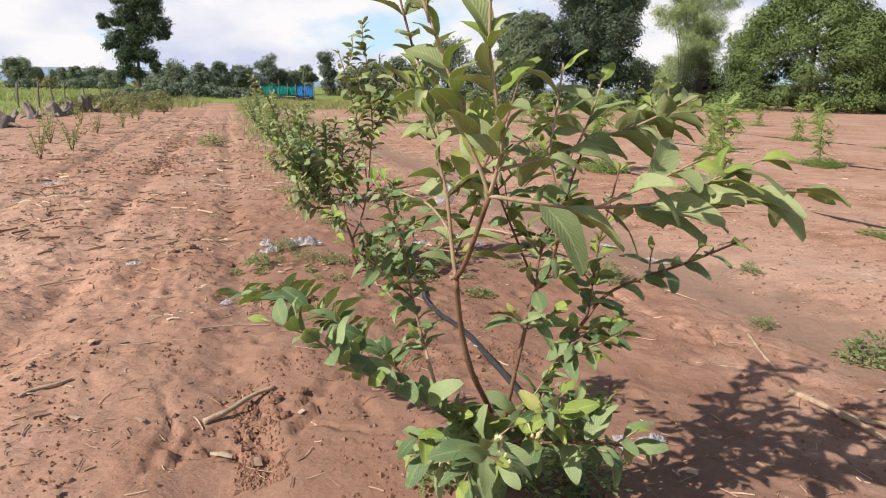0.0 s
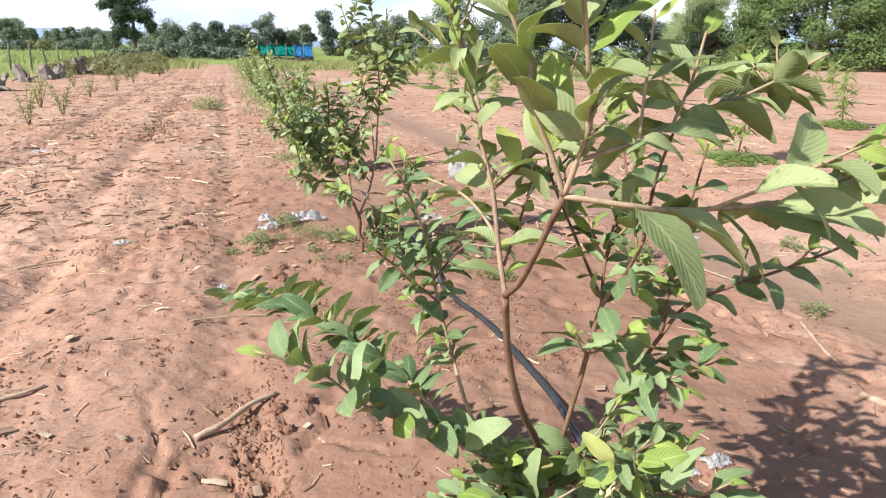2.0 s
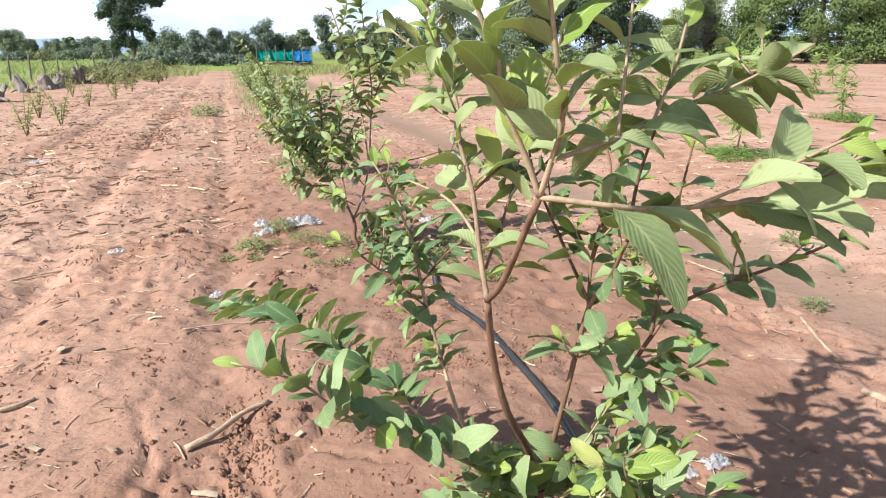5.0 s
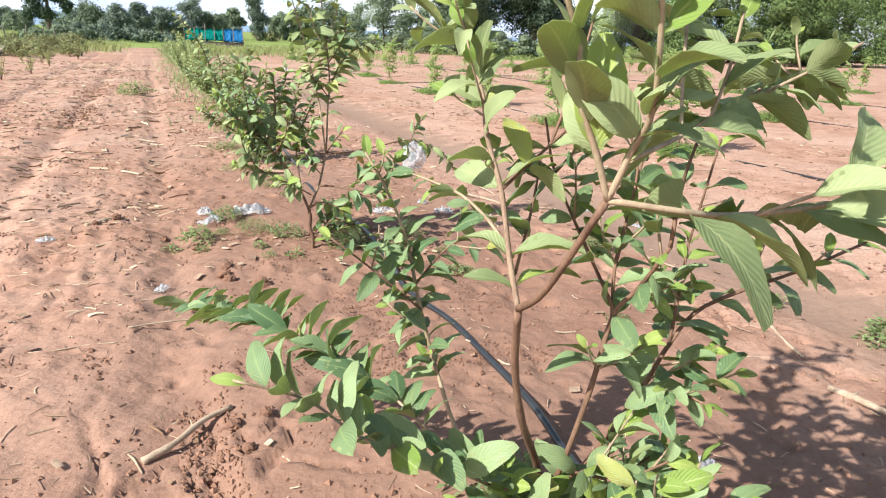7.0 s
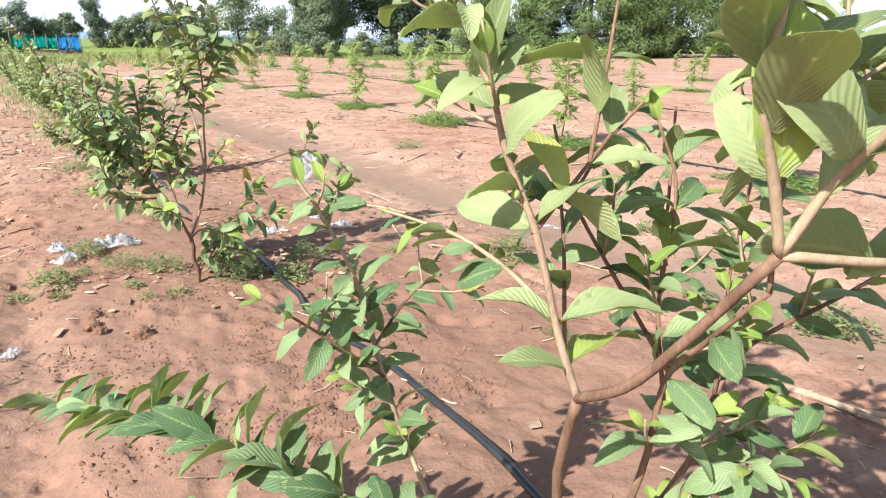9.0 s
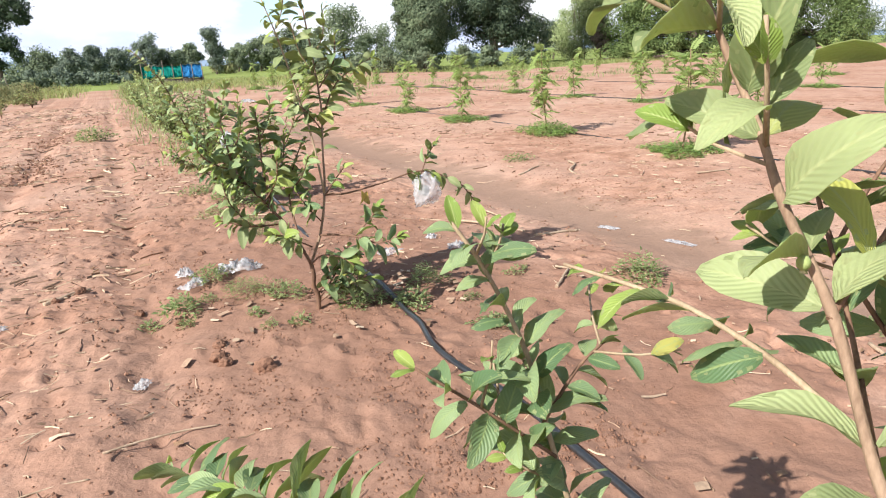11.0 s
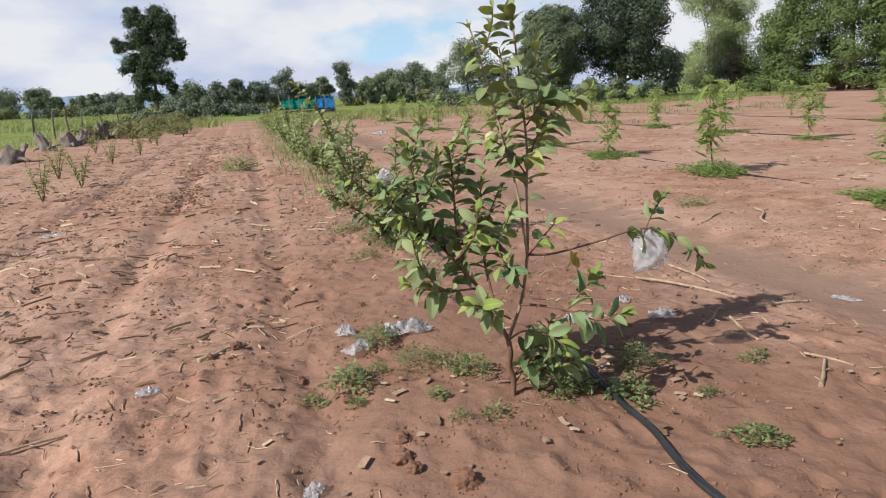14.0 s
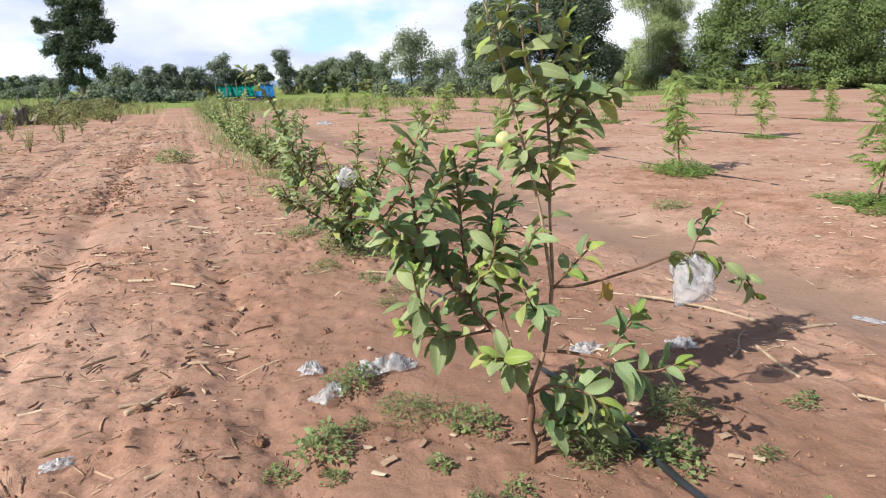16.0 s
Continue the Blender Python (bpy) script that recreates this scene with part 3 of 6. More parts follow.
def far_leaves(tree, places, rng, material):
    """Leaves of a plant further off, one part of simpler blades."""
    vs, qs, uv = joined_leaves(places, rng, FAR_SHAPES)
    return tagged(part("foliage", stuff_mesh("foliage", vs, qs, uv), material, tree), kind="stuff")


def stem(tree, name, points, r0, r1, material, label="", steps=5, sides=7):
    bm = bmesh.new()
    tube(bm, curve_points(points, steps), r0, r1, sides, 0.12)
    return part(name, bm, material, tree, label)


# ---- fruit and flowers ----
def guava_fruit(tree, x, y, z, r, name="fruit", pale=False):
    bm = bmesh.new()
    bmesh.ops.create_icosphere(bm, subdivisions=2, radius=r)
    for v in bm.verts:
        v.co.z *= 1.12
        v.co *= 1 + 0.05 * noise.noise(v.co * 60)
        v.co += Vector((x, y, z))
    for f in bm.faces:
        f.smooth = True
    fruit = part(name, bm, FRUIT_PALE if pale else FRUIT, tree, "ripening cream-yellow guava" if pale else "small pale green unripe guava")
    bm = bmesh.new()
    bmesh.ops.create_cone(bm, cap_ends=True, segments=7, radius1=r * 0.42, radius2=r * 0.22, depth=r * 0.4,
                          matrix=Matrix.Translation((x, y, z - r * 1.2)))
    part("calyx", bm, BUD, fruit, "dry cream calyx")
    return fruit


FRUIT = grainy("green_fruit", (0.20, 0.27, 0.08), (0.34, 0.39, 0.16), 30, 0.5, 0.001)
FRUIT_PALE = grainy("ripening_fruit", (0.34, 0.33, 0.14), (0.52, 0.49, 0.25), 30, 0.5, 0.001)
BUD = grainy("cream_bud", (0.42, 0.36, 0.19), (0.62, 0.56, 0.34), 30, 0.6, 0.001)


def flower_cluster(tree, x, y, z, rng, count=7, spread=0.03):
    bm = bmesh.new()
    for _ in range(count):
        p = Vector((x, y, z)) + Vector([rng.uniform(-spread, spread) for _ in range(3)])
        bmesh.ops.create_icosphere(bm, subdivisions=1, radius=rng.uniform(0.004, 0.008), matrix=Matrix.Translation(p) @ Matrix.Diagonal((1, 1, 1.3, 1)))
        tube(bm, [p, p.lerp(Vector((x, y, z - 0.03)), 0.9)], 0.0025, 0.002, 4)
    return part("inflorescence", bm, BUD, tree, "cream guava flower buds in a cluster")


# ---- the first guava tree, nearest the walk ----
def first_tree():
    rng = random.Random(11)
    bx, by = 0.22, 2.385
    bz = ground_z(bx, by)
    tree = thing("guava_tree", bx, by, bz, "young branching guava tree with broad ribbed leaves and flower buds", "tree", "guava trees in the row")
    o = Vector((bx, by, bz))

    def loc(*pts):
        return [Vector(p) - o for p in pts]

    base = (bx, by, bz - 0.03)
    crotch = (0.21, 2.37, 0.19)
    F, F2 = (0.052, 2.08, 0.829), (0.118, 1.867, 1.079)
    stem(tree, "trunk", loc(base, (0.222, 2.38, 0.1), crotch), 0.021, 0.018, BARK)
    limbs = [
        ("trunk", (crotch, (0.165, 2.29, 0.36), (0.105, 2.2, 0.52), (0.07, 2.15, 0.67), F), 0.0115, 0.0092, BARK),
        ("branch", (F, (0.075, 1.99, 0.9), F2), 0.0088, 0.0068, BARK),
        ("branch", (F, (0.04, 2.12, 0.9), (0.025, 2.17, 1.02), (0.0, 2.22, 1.115), (-0.005, 2.26, 1.18), (-0.03, 2.3, 1.27), (-0.08, 2.34, 1.42)), 0.0072, 0.0042, BARK_TAN),
        ("branch", (F2, (0.095, 1.86, 1.14), (0.06, 1.85, 1.22), (0.048, 1.83, 1.285), (0.025, 1.82, 1.335), (-0.015, 1.81, 1.44)), 0.0062, 0.0045, BARK_PALE),
        ("branch", (F2, (0.133, 1.84, 1.148), (0.137, 1.80, 1.20), (0.122, 1.76, 1.27), (0.10, 1.73, 1.38)), 0.006, 0.004, BARK_PALE),
        ("branch", (F2, (0.22, 1.856, 1.068), (0.30, 1.89, 1.055), (0.45, 1.95, 1.05), (0.62, 2.02, 1.06), (0.80, 2.06, 1.075), (0.96, 2.11, 1.07)), 0.0062, 0.0038, BARK_PALE),
        ("branch", ((0.133, 1.84, 1.14), (0.255, 1.97, 1.155), (0.418, 2.12, 1.197), (0.6, 2.28, 1.235), (0.72, 2.36, 1.255)), 0.005, 0.0032, BARK_PALE),
        ("branch", (crotch, (0.215, 2.26, 0.36), (0.243, 2.2, 0.6), (0.276, 2.21, 0.759), (0.304, 2.168, 0.835), (0.31, 2.07, 0.95)), 0.009, 0.005, BARK),
        ("branch", ((0.276, 2.21, 0.72), (0.29, 2.27, 0.85), (0.32, 2.3, 0.97)), 0.005, 0.0035, BARK),
        ("branch", (crotch, (0.29, 2.31, 0.34), (0.37, 2.25, 0.56), (0.44, 2.29, 0.655), (0.52, 2.31, 0.74), (0.72, 2.3, 0.83), (0.86, 2.31, 0.89)), 0.009, 0.0038, BARK),
        ("branch", ((0.44, 2.29, 0.655), (0.455, 2.31, 0.76), (0.47, 2.33, 0.88)), 0.005, 0.0035, BARK),
        ("branch", ((0.20, 2.38, 0.12), (0.03, 2.5, 0.26), (-0.05, 2.60, 0.45), (-0.10, 2.63, 0.64), (-0.13, 2.66, 0.78), (-0.19, 2.69, 0.92), (-0.24, 2.71, 1.0)), 0.008, 0.004, BARK_PALE),
        ("branch", ((0.046, 2.13, 0.91), (0.015, 2.22, 0.95), (-0.025, 2.32, 0.975), (-0.07, 2.39, 0.985), (-0.125, 2.475, 0.99)), 0.005, 0.003, BARK_PALE),
        ("branch", (crotch, (0.06, 2.2, 0.36), (-0.09, 2.11, 0.5), (-0.217, 2.03, 0.60), (-0.318, 2.04, 0.674), (-0.43, 2.0, 0.735)), 0.0058, 0.0028, BARK_PALE),
        ("branch", ((-0.02, 2.15, 0.43), (-0.14, 2.27, 0.52), (-0.269, 2.37, 0.57), (-0.453, 2.5, 0.61), (-0.63, 2.68, 0.57), (-0.80, 2.85, 0.52)), 0.0046, 0.0024, BARK_PALE),
        ("branch", (crotch, (0.17, 2.2, 0.28), (0.13, 2.02, 0.38), (0.12, 1.86, 0.47), (0.16, 1.72, 0.52)), 0.007, 0.0035, BARK),
        ("branch", (crotch, (0.13, 2.27, 0.25), (0.04, 2.1, 0.33), (-0.06, 1.95, 0.46)), 0.006, 0.0035, BARK),
        ("branch", (crotch, (0.28, 2.28, 0.25), (0.36, 2.15, 0.33), (0.47, 2.1, 0.36), (0.6, 2.12, 0.33)), 0.006, 0.0035, BARK),
        ("branch", ((0.21, 2.36, 0.15), (0.1, 2.3, 0.22), (-0.03, 2.22, 0.30)), 0.005, 0.003, BARK),
        ("branch", ((0.33, 2.04, 1.17), (0.37, 2.08, 1.25), (0.40, 2.12, 1.34)), 0.004, 0.003, BARK_PALE),
        ("branch", ((0.45, 2.14, 1.2), (0.56, 2.16, 1.25), (0.66, 2.18, 1.30)), 0.004, 0.003, BARK_PALE),
        ("branch", ((0.31, 2.07, 0.95), (0.33, 2.1, 1.06), (0.36, 2.12, 1.15)), 0.005, 0.003, BARK),
        ("branch", ((0.47, 2.33, 0.88), (0.5, 2.35, 1.0), (0.52, 2.36, 1.1)), 0.0035, 0.003, BARK),
        ("branch", ((0.32, 2.3, 0.97), (0.33, 2.32, 1.05), (0.30, 2.34, 1.14)), 0.0035, 0.003, BARK),
        ("branch", ((0.55, 1.99, 1.055), (0.66, 1.98, 1.12), (0.78, 1.99, 1.17)), 0.004, 0.003, BARK_PALE),
        ("branch", ((0.36, 1.91, 1.05), (0.46, 1.87, 1.11), (0.56, 1.85, 1.17)), 0.004, 0.003, BARK_PALE),
        ("branch", ((0.02, 2.17, 1.02), (0.12, 2.22, 1.10), (0.2, 2.27, 1.16)), 0.004, 0.003, BARK),
        ("branch", ((-0.09, 2.62, 0.6), (-0.22, 2.6, 0.72), (-0.32, 2.6, 0.80)), 0.004, 0.003, BARK),
        ("branch", ((-0.11, 2.63, 0.66), (-0.04, 2.66, 0.74), (0.02, 2.68, 0.78)), 0.004, 0.003, BARK),
        ("branch", ((0.278, 2.21, 0.77), (0.22, 2.29, 0.90), (0.17, 2.36, 1.02), (0.15, 2.4, 1.13)), 0.005, 0.003, BARK),
        ("branch", ((0.05, 2.12, 0.88), (0.10, 2.24, 0.98), (0.13, 2.33, 1.06)), 0.004, 0.003, BARK),
        ("branch", ((0.29, 2.27, 0.84), (0.35, 2.36, 1.0), (0.40, 2.44, 1.15)), 0.004, 0.003, BARK),
        ("branch", ((0.12, 2.22, 1.1), (0.18, 2.3, 1.22), (0.22, 2.35, 1.34)), 0.004, 0.003, BARK),
        ("branch", ((0.255, 1.97, 1.155), (0.28, 2.05, 1.25), (0.30, 2.11, 1.37)), 0.004, 0.003, BARK_PALE),
        ("branch", ((0.17, 2.36, 1.02), (0.25, 2.4, 1.1), (0.33, 2.42, 1.17)), 0.0035, 0.003, BARK),
        ("branch", (crotch, (0.31, 2.22, 0.34), (0.40, 2.13, 0.47)), 0.006, 0.003, BARK),
        ("branch", (crotch, (0.14, 2.22, 0.30), (0.06, 2.12, 0.42)), 0.005, 0.003, BARK),
        ("branch", ((0.24, 2.31, 0.22), (0.38, 2.3, 0.32), (0.5, 2.28, 0.42)), 0.005, 0.003, BARK),
        ("branch", (crotch, (0.24, 2.26, 0.34), (0.27, 2.14, 0.46)), 0.005, 0.003, BARK),
        ("branch", ((-0.08, 2.34, 1.41), (-0.12, 2.36, 1.55), (-0.15, 2.38, 1.68)), 0.0045, 0.003, BARK),
        ("branch", ((-0.015, 1.81, 1.43), (-0.05, 1.80, 1.55), (-0.07, 1.8, 1.66)), 0.0045, 0.003, BARK_PALE),
        ("branch", ((0.10, 1.73, 1.37), (0.10, 1.72, 1.5), (0.12, 1.72, 1.62)), 0.004, 0.003, BARK_PALE),
        ("branch", ((0.37, 2.25, 0.56), (0.40, 2.15, 0.62), (0.44, 2.07, 0.63)), 0.004, 0.003, BARK),
        ("branch", ((0.22, 2.26, 0.36), (0.3, 2.13, 0.42), (0.36, 2.03, 0.44)), 0.005, 0.003, BARK),
        # three unseen shoots above the view, added to thicken the shadow on the ground
        ("branch", ((-0.15, 2.38, 1.66), (-0.24, 2.36, 1.78), (-0.3, 2.34, 1.92)), 0.004, 0.003, BARK),
        ("branch", ((-0.12, 2.36, 1.58), (-0.02, 2.4, 1.72), (0.06, 2.42, 1.86)), 0.004, 0.003, BARK),
        ("branch", ((-0.07, 1.8, 1.64), (-0.16, 1.82, 1.76), (-0.2, 1.84, 1.9)), 0.004, 0.003, BARK_PALE),
    ]
    for name, pts, r0, r1, mat in limbs:
        stem(tree, name, loc(*pts), r0 * 0.82, r1 * 0.82, mat)
    #        limb, size, gap, first leaf along it, spread, sag
    dress = [(2, 0.120, 0.055, 0.06, 55, 0.12), (3, 0.125, 0.052, 0.18, 30, -0.1), (4, 0.108, 0.046, 0.15, 38, -0.05),
             (5, 0.150, 0.058, 0.12, 58, 0.06), (6, 0.120, 0.055, 0.22, 55, 0.06), (7, 0.10, 0.05, 0.6, 60, 0.15),
             (8, 0.10, 0.04, 0.2, 58, 0.1), (9, 0.115, 0.06, 0.42, 58, 0.1), (10, 0.095, 0.045, 0.2, 55, 0.1),
             (11, 0.088, 0.028, 0.42, 60, 0.15), (12, 0.068, 0.030, 0.3, 50, 0.1), (13, 0.112, 0.033, 0.2, 52, 0.0),
             (14, 0.100, 0.025, 0.12, 58, 0.0), (15, 0.125, 0.050, 0.4, 60, 0.15), (16, 0.115, 0.050, 0.4, 60, 0.1),
             (17, 0.110, 0.050, 0.3, 60, 0.15), (18, 0.100, 0.045, 0.3, 60, 0.1),
             (19, 0.110, 0.065, 0.3, 45, 0.1), (20, 0.110, 0.060, 0.2, 50, 0.1), (21, 0.100, 0.065, 0.2, 55, 0.1), (22, 0.100, 0.070, 0.2, 55, 0.1), (23, 0.100, 0.070, 0.2, 55, 0.1),
             (24, 0.120, 0.055, 0.2, 50, 0.1), (25, 0.125, 0.060, 0.3, 50, 0.1), (26, 0.100, 0.075, 0.3, 55, 0.1), (27, 0.082, 0.032, 0.2, 60, 0.15), (28, 0.080, 0.032, 0.2, 60, 0.15),
             (29, 0.100, 0.075, 0.25, 55, 0.1), (30, 0.095, 0.075, 0.3, 55, 0.1),
             (31, 0.095, 0.080, 0.25, 55, 0.1), (32, 0.105, 0.080, 0.25, 55, 0.1), (33, 0.110, 0.070, 0.25, 50, 0.1), (34, 0.095, 0.080, 0.25, 55, 0.1),
             (35, 0.105, 0.042, 0.35, 58, 0.1), (36, 0.100, 0.042, 0.35, 58, 0.1), (37, 0.100, 0.042, 0.35, 58, 0.1), (38, 0.100, 0.042, 0.35, 58, 0.1),
             (39, 0.120, 0.075, 0.1, 50, 0.1), (40, 0.110, 0.075, 0.1, 35, 0.0), (41, 0.095, 0.070, 0.1, 35, 0.0),
             (42, 0.090, 0.045, 0.3, 55, 0.1), (43, 0.105, 0.045, 0.3, 58, 0.1)] + [(k, 0.13, 0.070, 0.1, 50, 0.1) for k in range(44, 47)]
    HIGH = {2, 3, 4, 5, 6, 19, 20, 24, 25, 26, 32, 33, 39, 40, 41, 44, 45, 46}       # treetop limbs; the light up there is put into their paler olive leaves
    places = []
    for k, size, gap, start, spread, sag in dress:
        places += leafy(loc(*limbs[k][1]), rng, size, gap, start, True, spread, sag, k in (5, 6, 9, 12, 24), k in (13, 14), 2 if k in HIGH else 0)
    # short side shoots filling the tree out: limb, how many, leaf size
    for k, count, size in ((2, 5, 0.10), (11, 6, 0.072), (27, 2, 0.07), (28, 2, 0.07), (7, 4, 0.085), (8, 2, 0.085), (9, 5, 0.09), (10, 2, 0.085), 
                           (29, 2, 0.085), (31, 1, 0.085), (33, 1, 0.09), (5, 2, 0.105), (6, 2, 0.10),
                           (13, 2, 0.095), (15, 3, 0.095), (16, 2, 0.095), (17, 5, 0.09), (18, 3, 0.09), (35, 3, 0.09), (37, 3, 0.09), (38, 1, 0.09), (43, 3, 0.09), (42, 2, 0.08), (44, 1, 0.11), (45, 1, 0.11), (46, 1, 0.11)):
        pts = curve_points(loc(*limbs[k][1]), 4)
        for _ in range(count):
            i = rng.randrange(int(len(pts) * 0.35), len(pts) - 1)
            t = (pts[i + 1] - pts[i]).normalized()
            a = rng.uniform(0, 6.28)
            out = (t.orthogonal().normalized() * math.cos(a) + t.cross(t.orthogonal().normalized()) * math.sin(a))
            q = pts[i] + (t * 0.5 + out + Vector((0, 0, 0.5))).normalized() * rng.uniform(0.07, 0.15)
            twig = [pts[i], pts[i].lerp(q, 0.5) + out * 0.01, q]
            stem(tree, "twig", twig, 0.003, 0.002, BARK_PALE, sides=4, steps=2)
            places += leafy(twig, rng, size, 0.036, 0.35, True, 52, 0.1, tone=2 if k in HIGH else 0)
    rng.shuffle(places)
    grown(tree, places, rng)
    for x, y, z, r in ((0.0, 2.185, 1.07, 0.0065), (0.014, 2.20, 1.063, 0.0065), (-0.008, 2.2, 1.08, 0.006),
                       (0.175, 2.23, 1.10, 0.009), (0.20, 2.24, 1.09, 0.010), (0.195, 2.22, 1.115, 0.009)):
        guava_fruit(tree, x - bx, y - by, z - bz, r)
    for x, y, z in ((0.16, 1.80, 0.50), (0.02, 2.02, 0.37), (0.27, 2.02, 0.44)):
        flower_cluster(tree, x - bx, y - by, z - bz, rng)
    return len(places)


first_tree()


# ---- the second guava tree ----
def second_tree():
    rng = random.Random(5)
    bx, by = -0.641, 4.96
    bz = ground_z(bx, by)
    tree = thing("guava_tree", bx, by, bz, "slender guava tree with a bare lower trunk and tall thin shoots", "tree", "guava trees in the row")

    def loc(*pts):
        return [Vector((x, y, z)) for x, y, z in pts]

    f = (-0.012, 0.0, 0.245)
    limbs = [
        ("trunk", ((0, 0, -0.03), (0.006, 0.004, 0.07), (-0.010, 0.0, 0.13), (-0.004, -0.004, 0.19), f), 0.0135, 0.0105, BARK),
        ("branch", (f, (0.05, 0.06, 0.40), (0.085, 0.14, 0.6), (0.09, 0.22, 0.8), (0.1, 0.28, 1.0), (0.08, 0.3, 1.25), (0.05, 0.3, 1.52)), 0.0075, 0.004, BARK_TAN),
        ("branch", ((0.082, 0.13, 0.58), (0.045, 0.19, 0.85), (-0.015, 0.24, 1.1), (-0.08, 0.26, 1.35), (-0.14, 0.26, 1.54)), 0.006, 0.003, BARK_PALE),
        ("branch", ((0.095, 0.26, 0.92), (0.15, 0.3, 1.06), (0.22, 0.33, 1.15), (0.38, 0.38, 1.24)), 0.005, 0.003, BARK),
        ("branch", (f, (-0.10, 0.05, 0.42), (-0.22, 0.1, 0.56), (-0.34, 0.12, 0.72), (-0.38, 0.12, 0.92), (-0.41, 0.12, 1.04)), 0.009, 0.004, BARK),
        ("branch", ((-0.18, 0.08, 0.5), (-0.21, 0.14, 0.7), (-0.22, 0.2, 0.86), (-0.23, 0.24, 1.0)), 0.007, 0.0035, BARK),
        ("branch", ((-0.13, 0.07, 0.45), (-0.28, -0.02, 0.47), (-0.42, -0.06, 0.52)), 0.005, 0.003, BARK),
        ("branch", ((-0.06, 0.03, 0.37), (-0.10, 0.18, 0.58), (-0.06, 0.3, 0.74), (0.0, 0.36, 0.85)), 0.006, 0.003, BARK),
        ("branch", ((0.045, 0.05, 0.38), (0.12, 0.0, 0.39), (0.22, -0.05, 0.385), (0.34, -0.08, 0.35), (0.46, -0.10, 0.39)), 0.007, 0.003, BARK),
        ("branch", ((0.086, 0.14, 0.57), (0.2, 0.17, 0.565), (0.40, 0.22, 0.60), (0.60, 0.26, 0.64), (0.80, 0.3, 0.56), (0.90, 0.32, 0.44)), 0.006, 0.003, BARK),
        ("branch", (f, (0.05, -0.05, 0.30), (0.14, -0.10, 0.30), (0.21, -0.14, 0.26)), 0.005, 0.003, BARK),
        ("branch", ((0.08, 0.13, 0.56), (0.15, 0.1, 0.66), (0.2, 0.09, 0.72)), 0.004, 0.003, BARK),
        ("branch", ((-0.22, 0.1, 0.56), (-0.14, 0.02, 0.68), (-0.12, -0.01, 0.8)), 0.005, 0.003, BARK),
        ("branch", ((0.6, 0.26, 0.62), (0.64, 0.26, 0.72), (0.7, 0.27, 0.8)), 0.003, 0.002, BARK),
        ("branch", ((0.02, 0.02, 0.08), (0.14, 0.02, 0.16), (0.22, -0.02, 0.2)), 0.004, 0.003, BARK),
        ("branch", ((0.09, 0.24, 0.9), (0.02, 0.2, 1.0), (-0.06, 0.16, 1.06)), 0.004, 0.003, BARK),
        ("branch", ((0.1, 0.29, 1.1), (0.18, 0.3, 1.22), (0.2, 0.3, 1.34)), 0.004, 0.003, BARK),
        ("branch", ((0.09, 0.3, 1.15), (0.02, 0.27, 1.28), (-0.01, 0.25, 1.42)), 0.004, 0.003, BARK_PALE),
        ("branch", ((-0.28, 0.11, 0.64), (-0.42, 0.16, 0.72), (-0.52, 0.2, 0.82)), 0.004, 0.003, BARK),
        ("branch", ((-0.2, 0.12, 0.62), (-0.12, 0.2, 0.74), (-0.1, 0.22, 0.88)), 0.004, 0.003, BARK),
        ("branch", ((-0.36, 0.12, 0.8), (-0.3, 0.08, 0.9), (-0.27, 0.06, 1.0)), 0.004, 0.003, BARK),
        ("branch", ((0.0, 0.02, 0.33), (-0.1, -0.1, 0.42), (-0.16, -0.18, 0.46)), 0.004, 0.003, BARK),
        ("branch", ((0.06, 0.08, 0.44), (0.0, 0.0, 0.54), (-0.04, -0.03, 0.62)), 0.004, 0.003, BARK),
        ("branch", ((0.22, -0.05, 0.385), (0.3, 0.02, 0.45), (0.36, 0.05, 0.52)), 0.004, 0.003, BARK),
        ("branch", ((-0.39, 0.12, 0.95), (-0.36, 0.1, 1.06), (-0.33, 0.1, 1.16)), 0.004, 0.003, BARK_PALE),
        ("branch", ((-0.22, 0.2, 0.86), (-0.16, 0.22, 0.98), (-0.15, 0.22, 1.08)), 0.004, 0.003, BARK_PALE),
        ("branch", ((-0.34, 0.12, 0.72), (-0.46, 0.04, 0.8), (-0.52, 0.0, 0.92)), 0.004, 0.003, BARK),
        ("branch", ((-0.28, -0.02, 0.47), (-0.36, -0.06, 0.6), (-0.38, -0.06, 0.7)), 0.004, 0.003, BARK),
        ("branch", ((-0.1, 0.18, 0.58), (-0.02, 0.12, 0.68), (0.02, 0.1, 0.78)), 0.004, 0.003, BARK),
        ("branch", ((0.08, 0.3, 1.25), (0.14, 0.31, 1.36), (0.15, 0.31, 1.48)), 0.004, 0.003, BARK_PALE),
        ("branch", ((-0.08, 0.26, 1.4), (-0.04, 0.25, 1.5), (-0.03, 0.25, 1.6)), 0.004, 0.003, BARK_PALE),
        ("branch", ((0.05, 0.3, 1.5), (0.03, 0.3, 1.62), (0.03, 0.3, 1.72)), 0.004, 0.003, BARK_PALE),
        ("branch", ((0.01, 0.0, 0.05), (0.12, 0.06, 0.19), (0.18, 0.10, 0.30)), 0.004, 0.003, BARK),
        ("branch", ((0.01, 0.0, 0.04), (0.16, 0.0, 0.12), (0.30, 0.02, 0.14)), 0.004, 0.003, BARK),
        ("branch", ((0.01, 0.01, 0.08), (0.11, 0.01, 0.22), (0.22, 0.04, 0.27)), 0.004, 0.003, BARK),
    ]
    for name, pts, r0, r1, mat in limbs:
        stem(tree, name, loc(*pts), r0, r1, mat, sides=6)
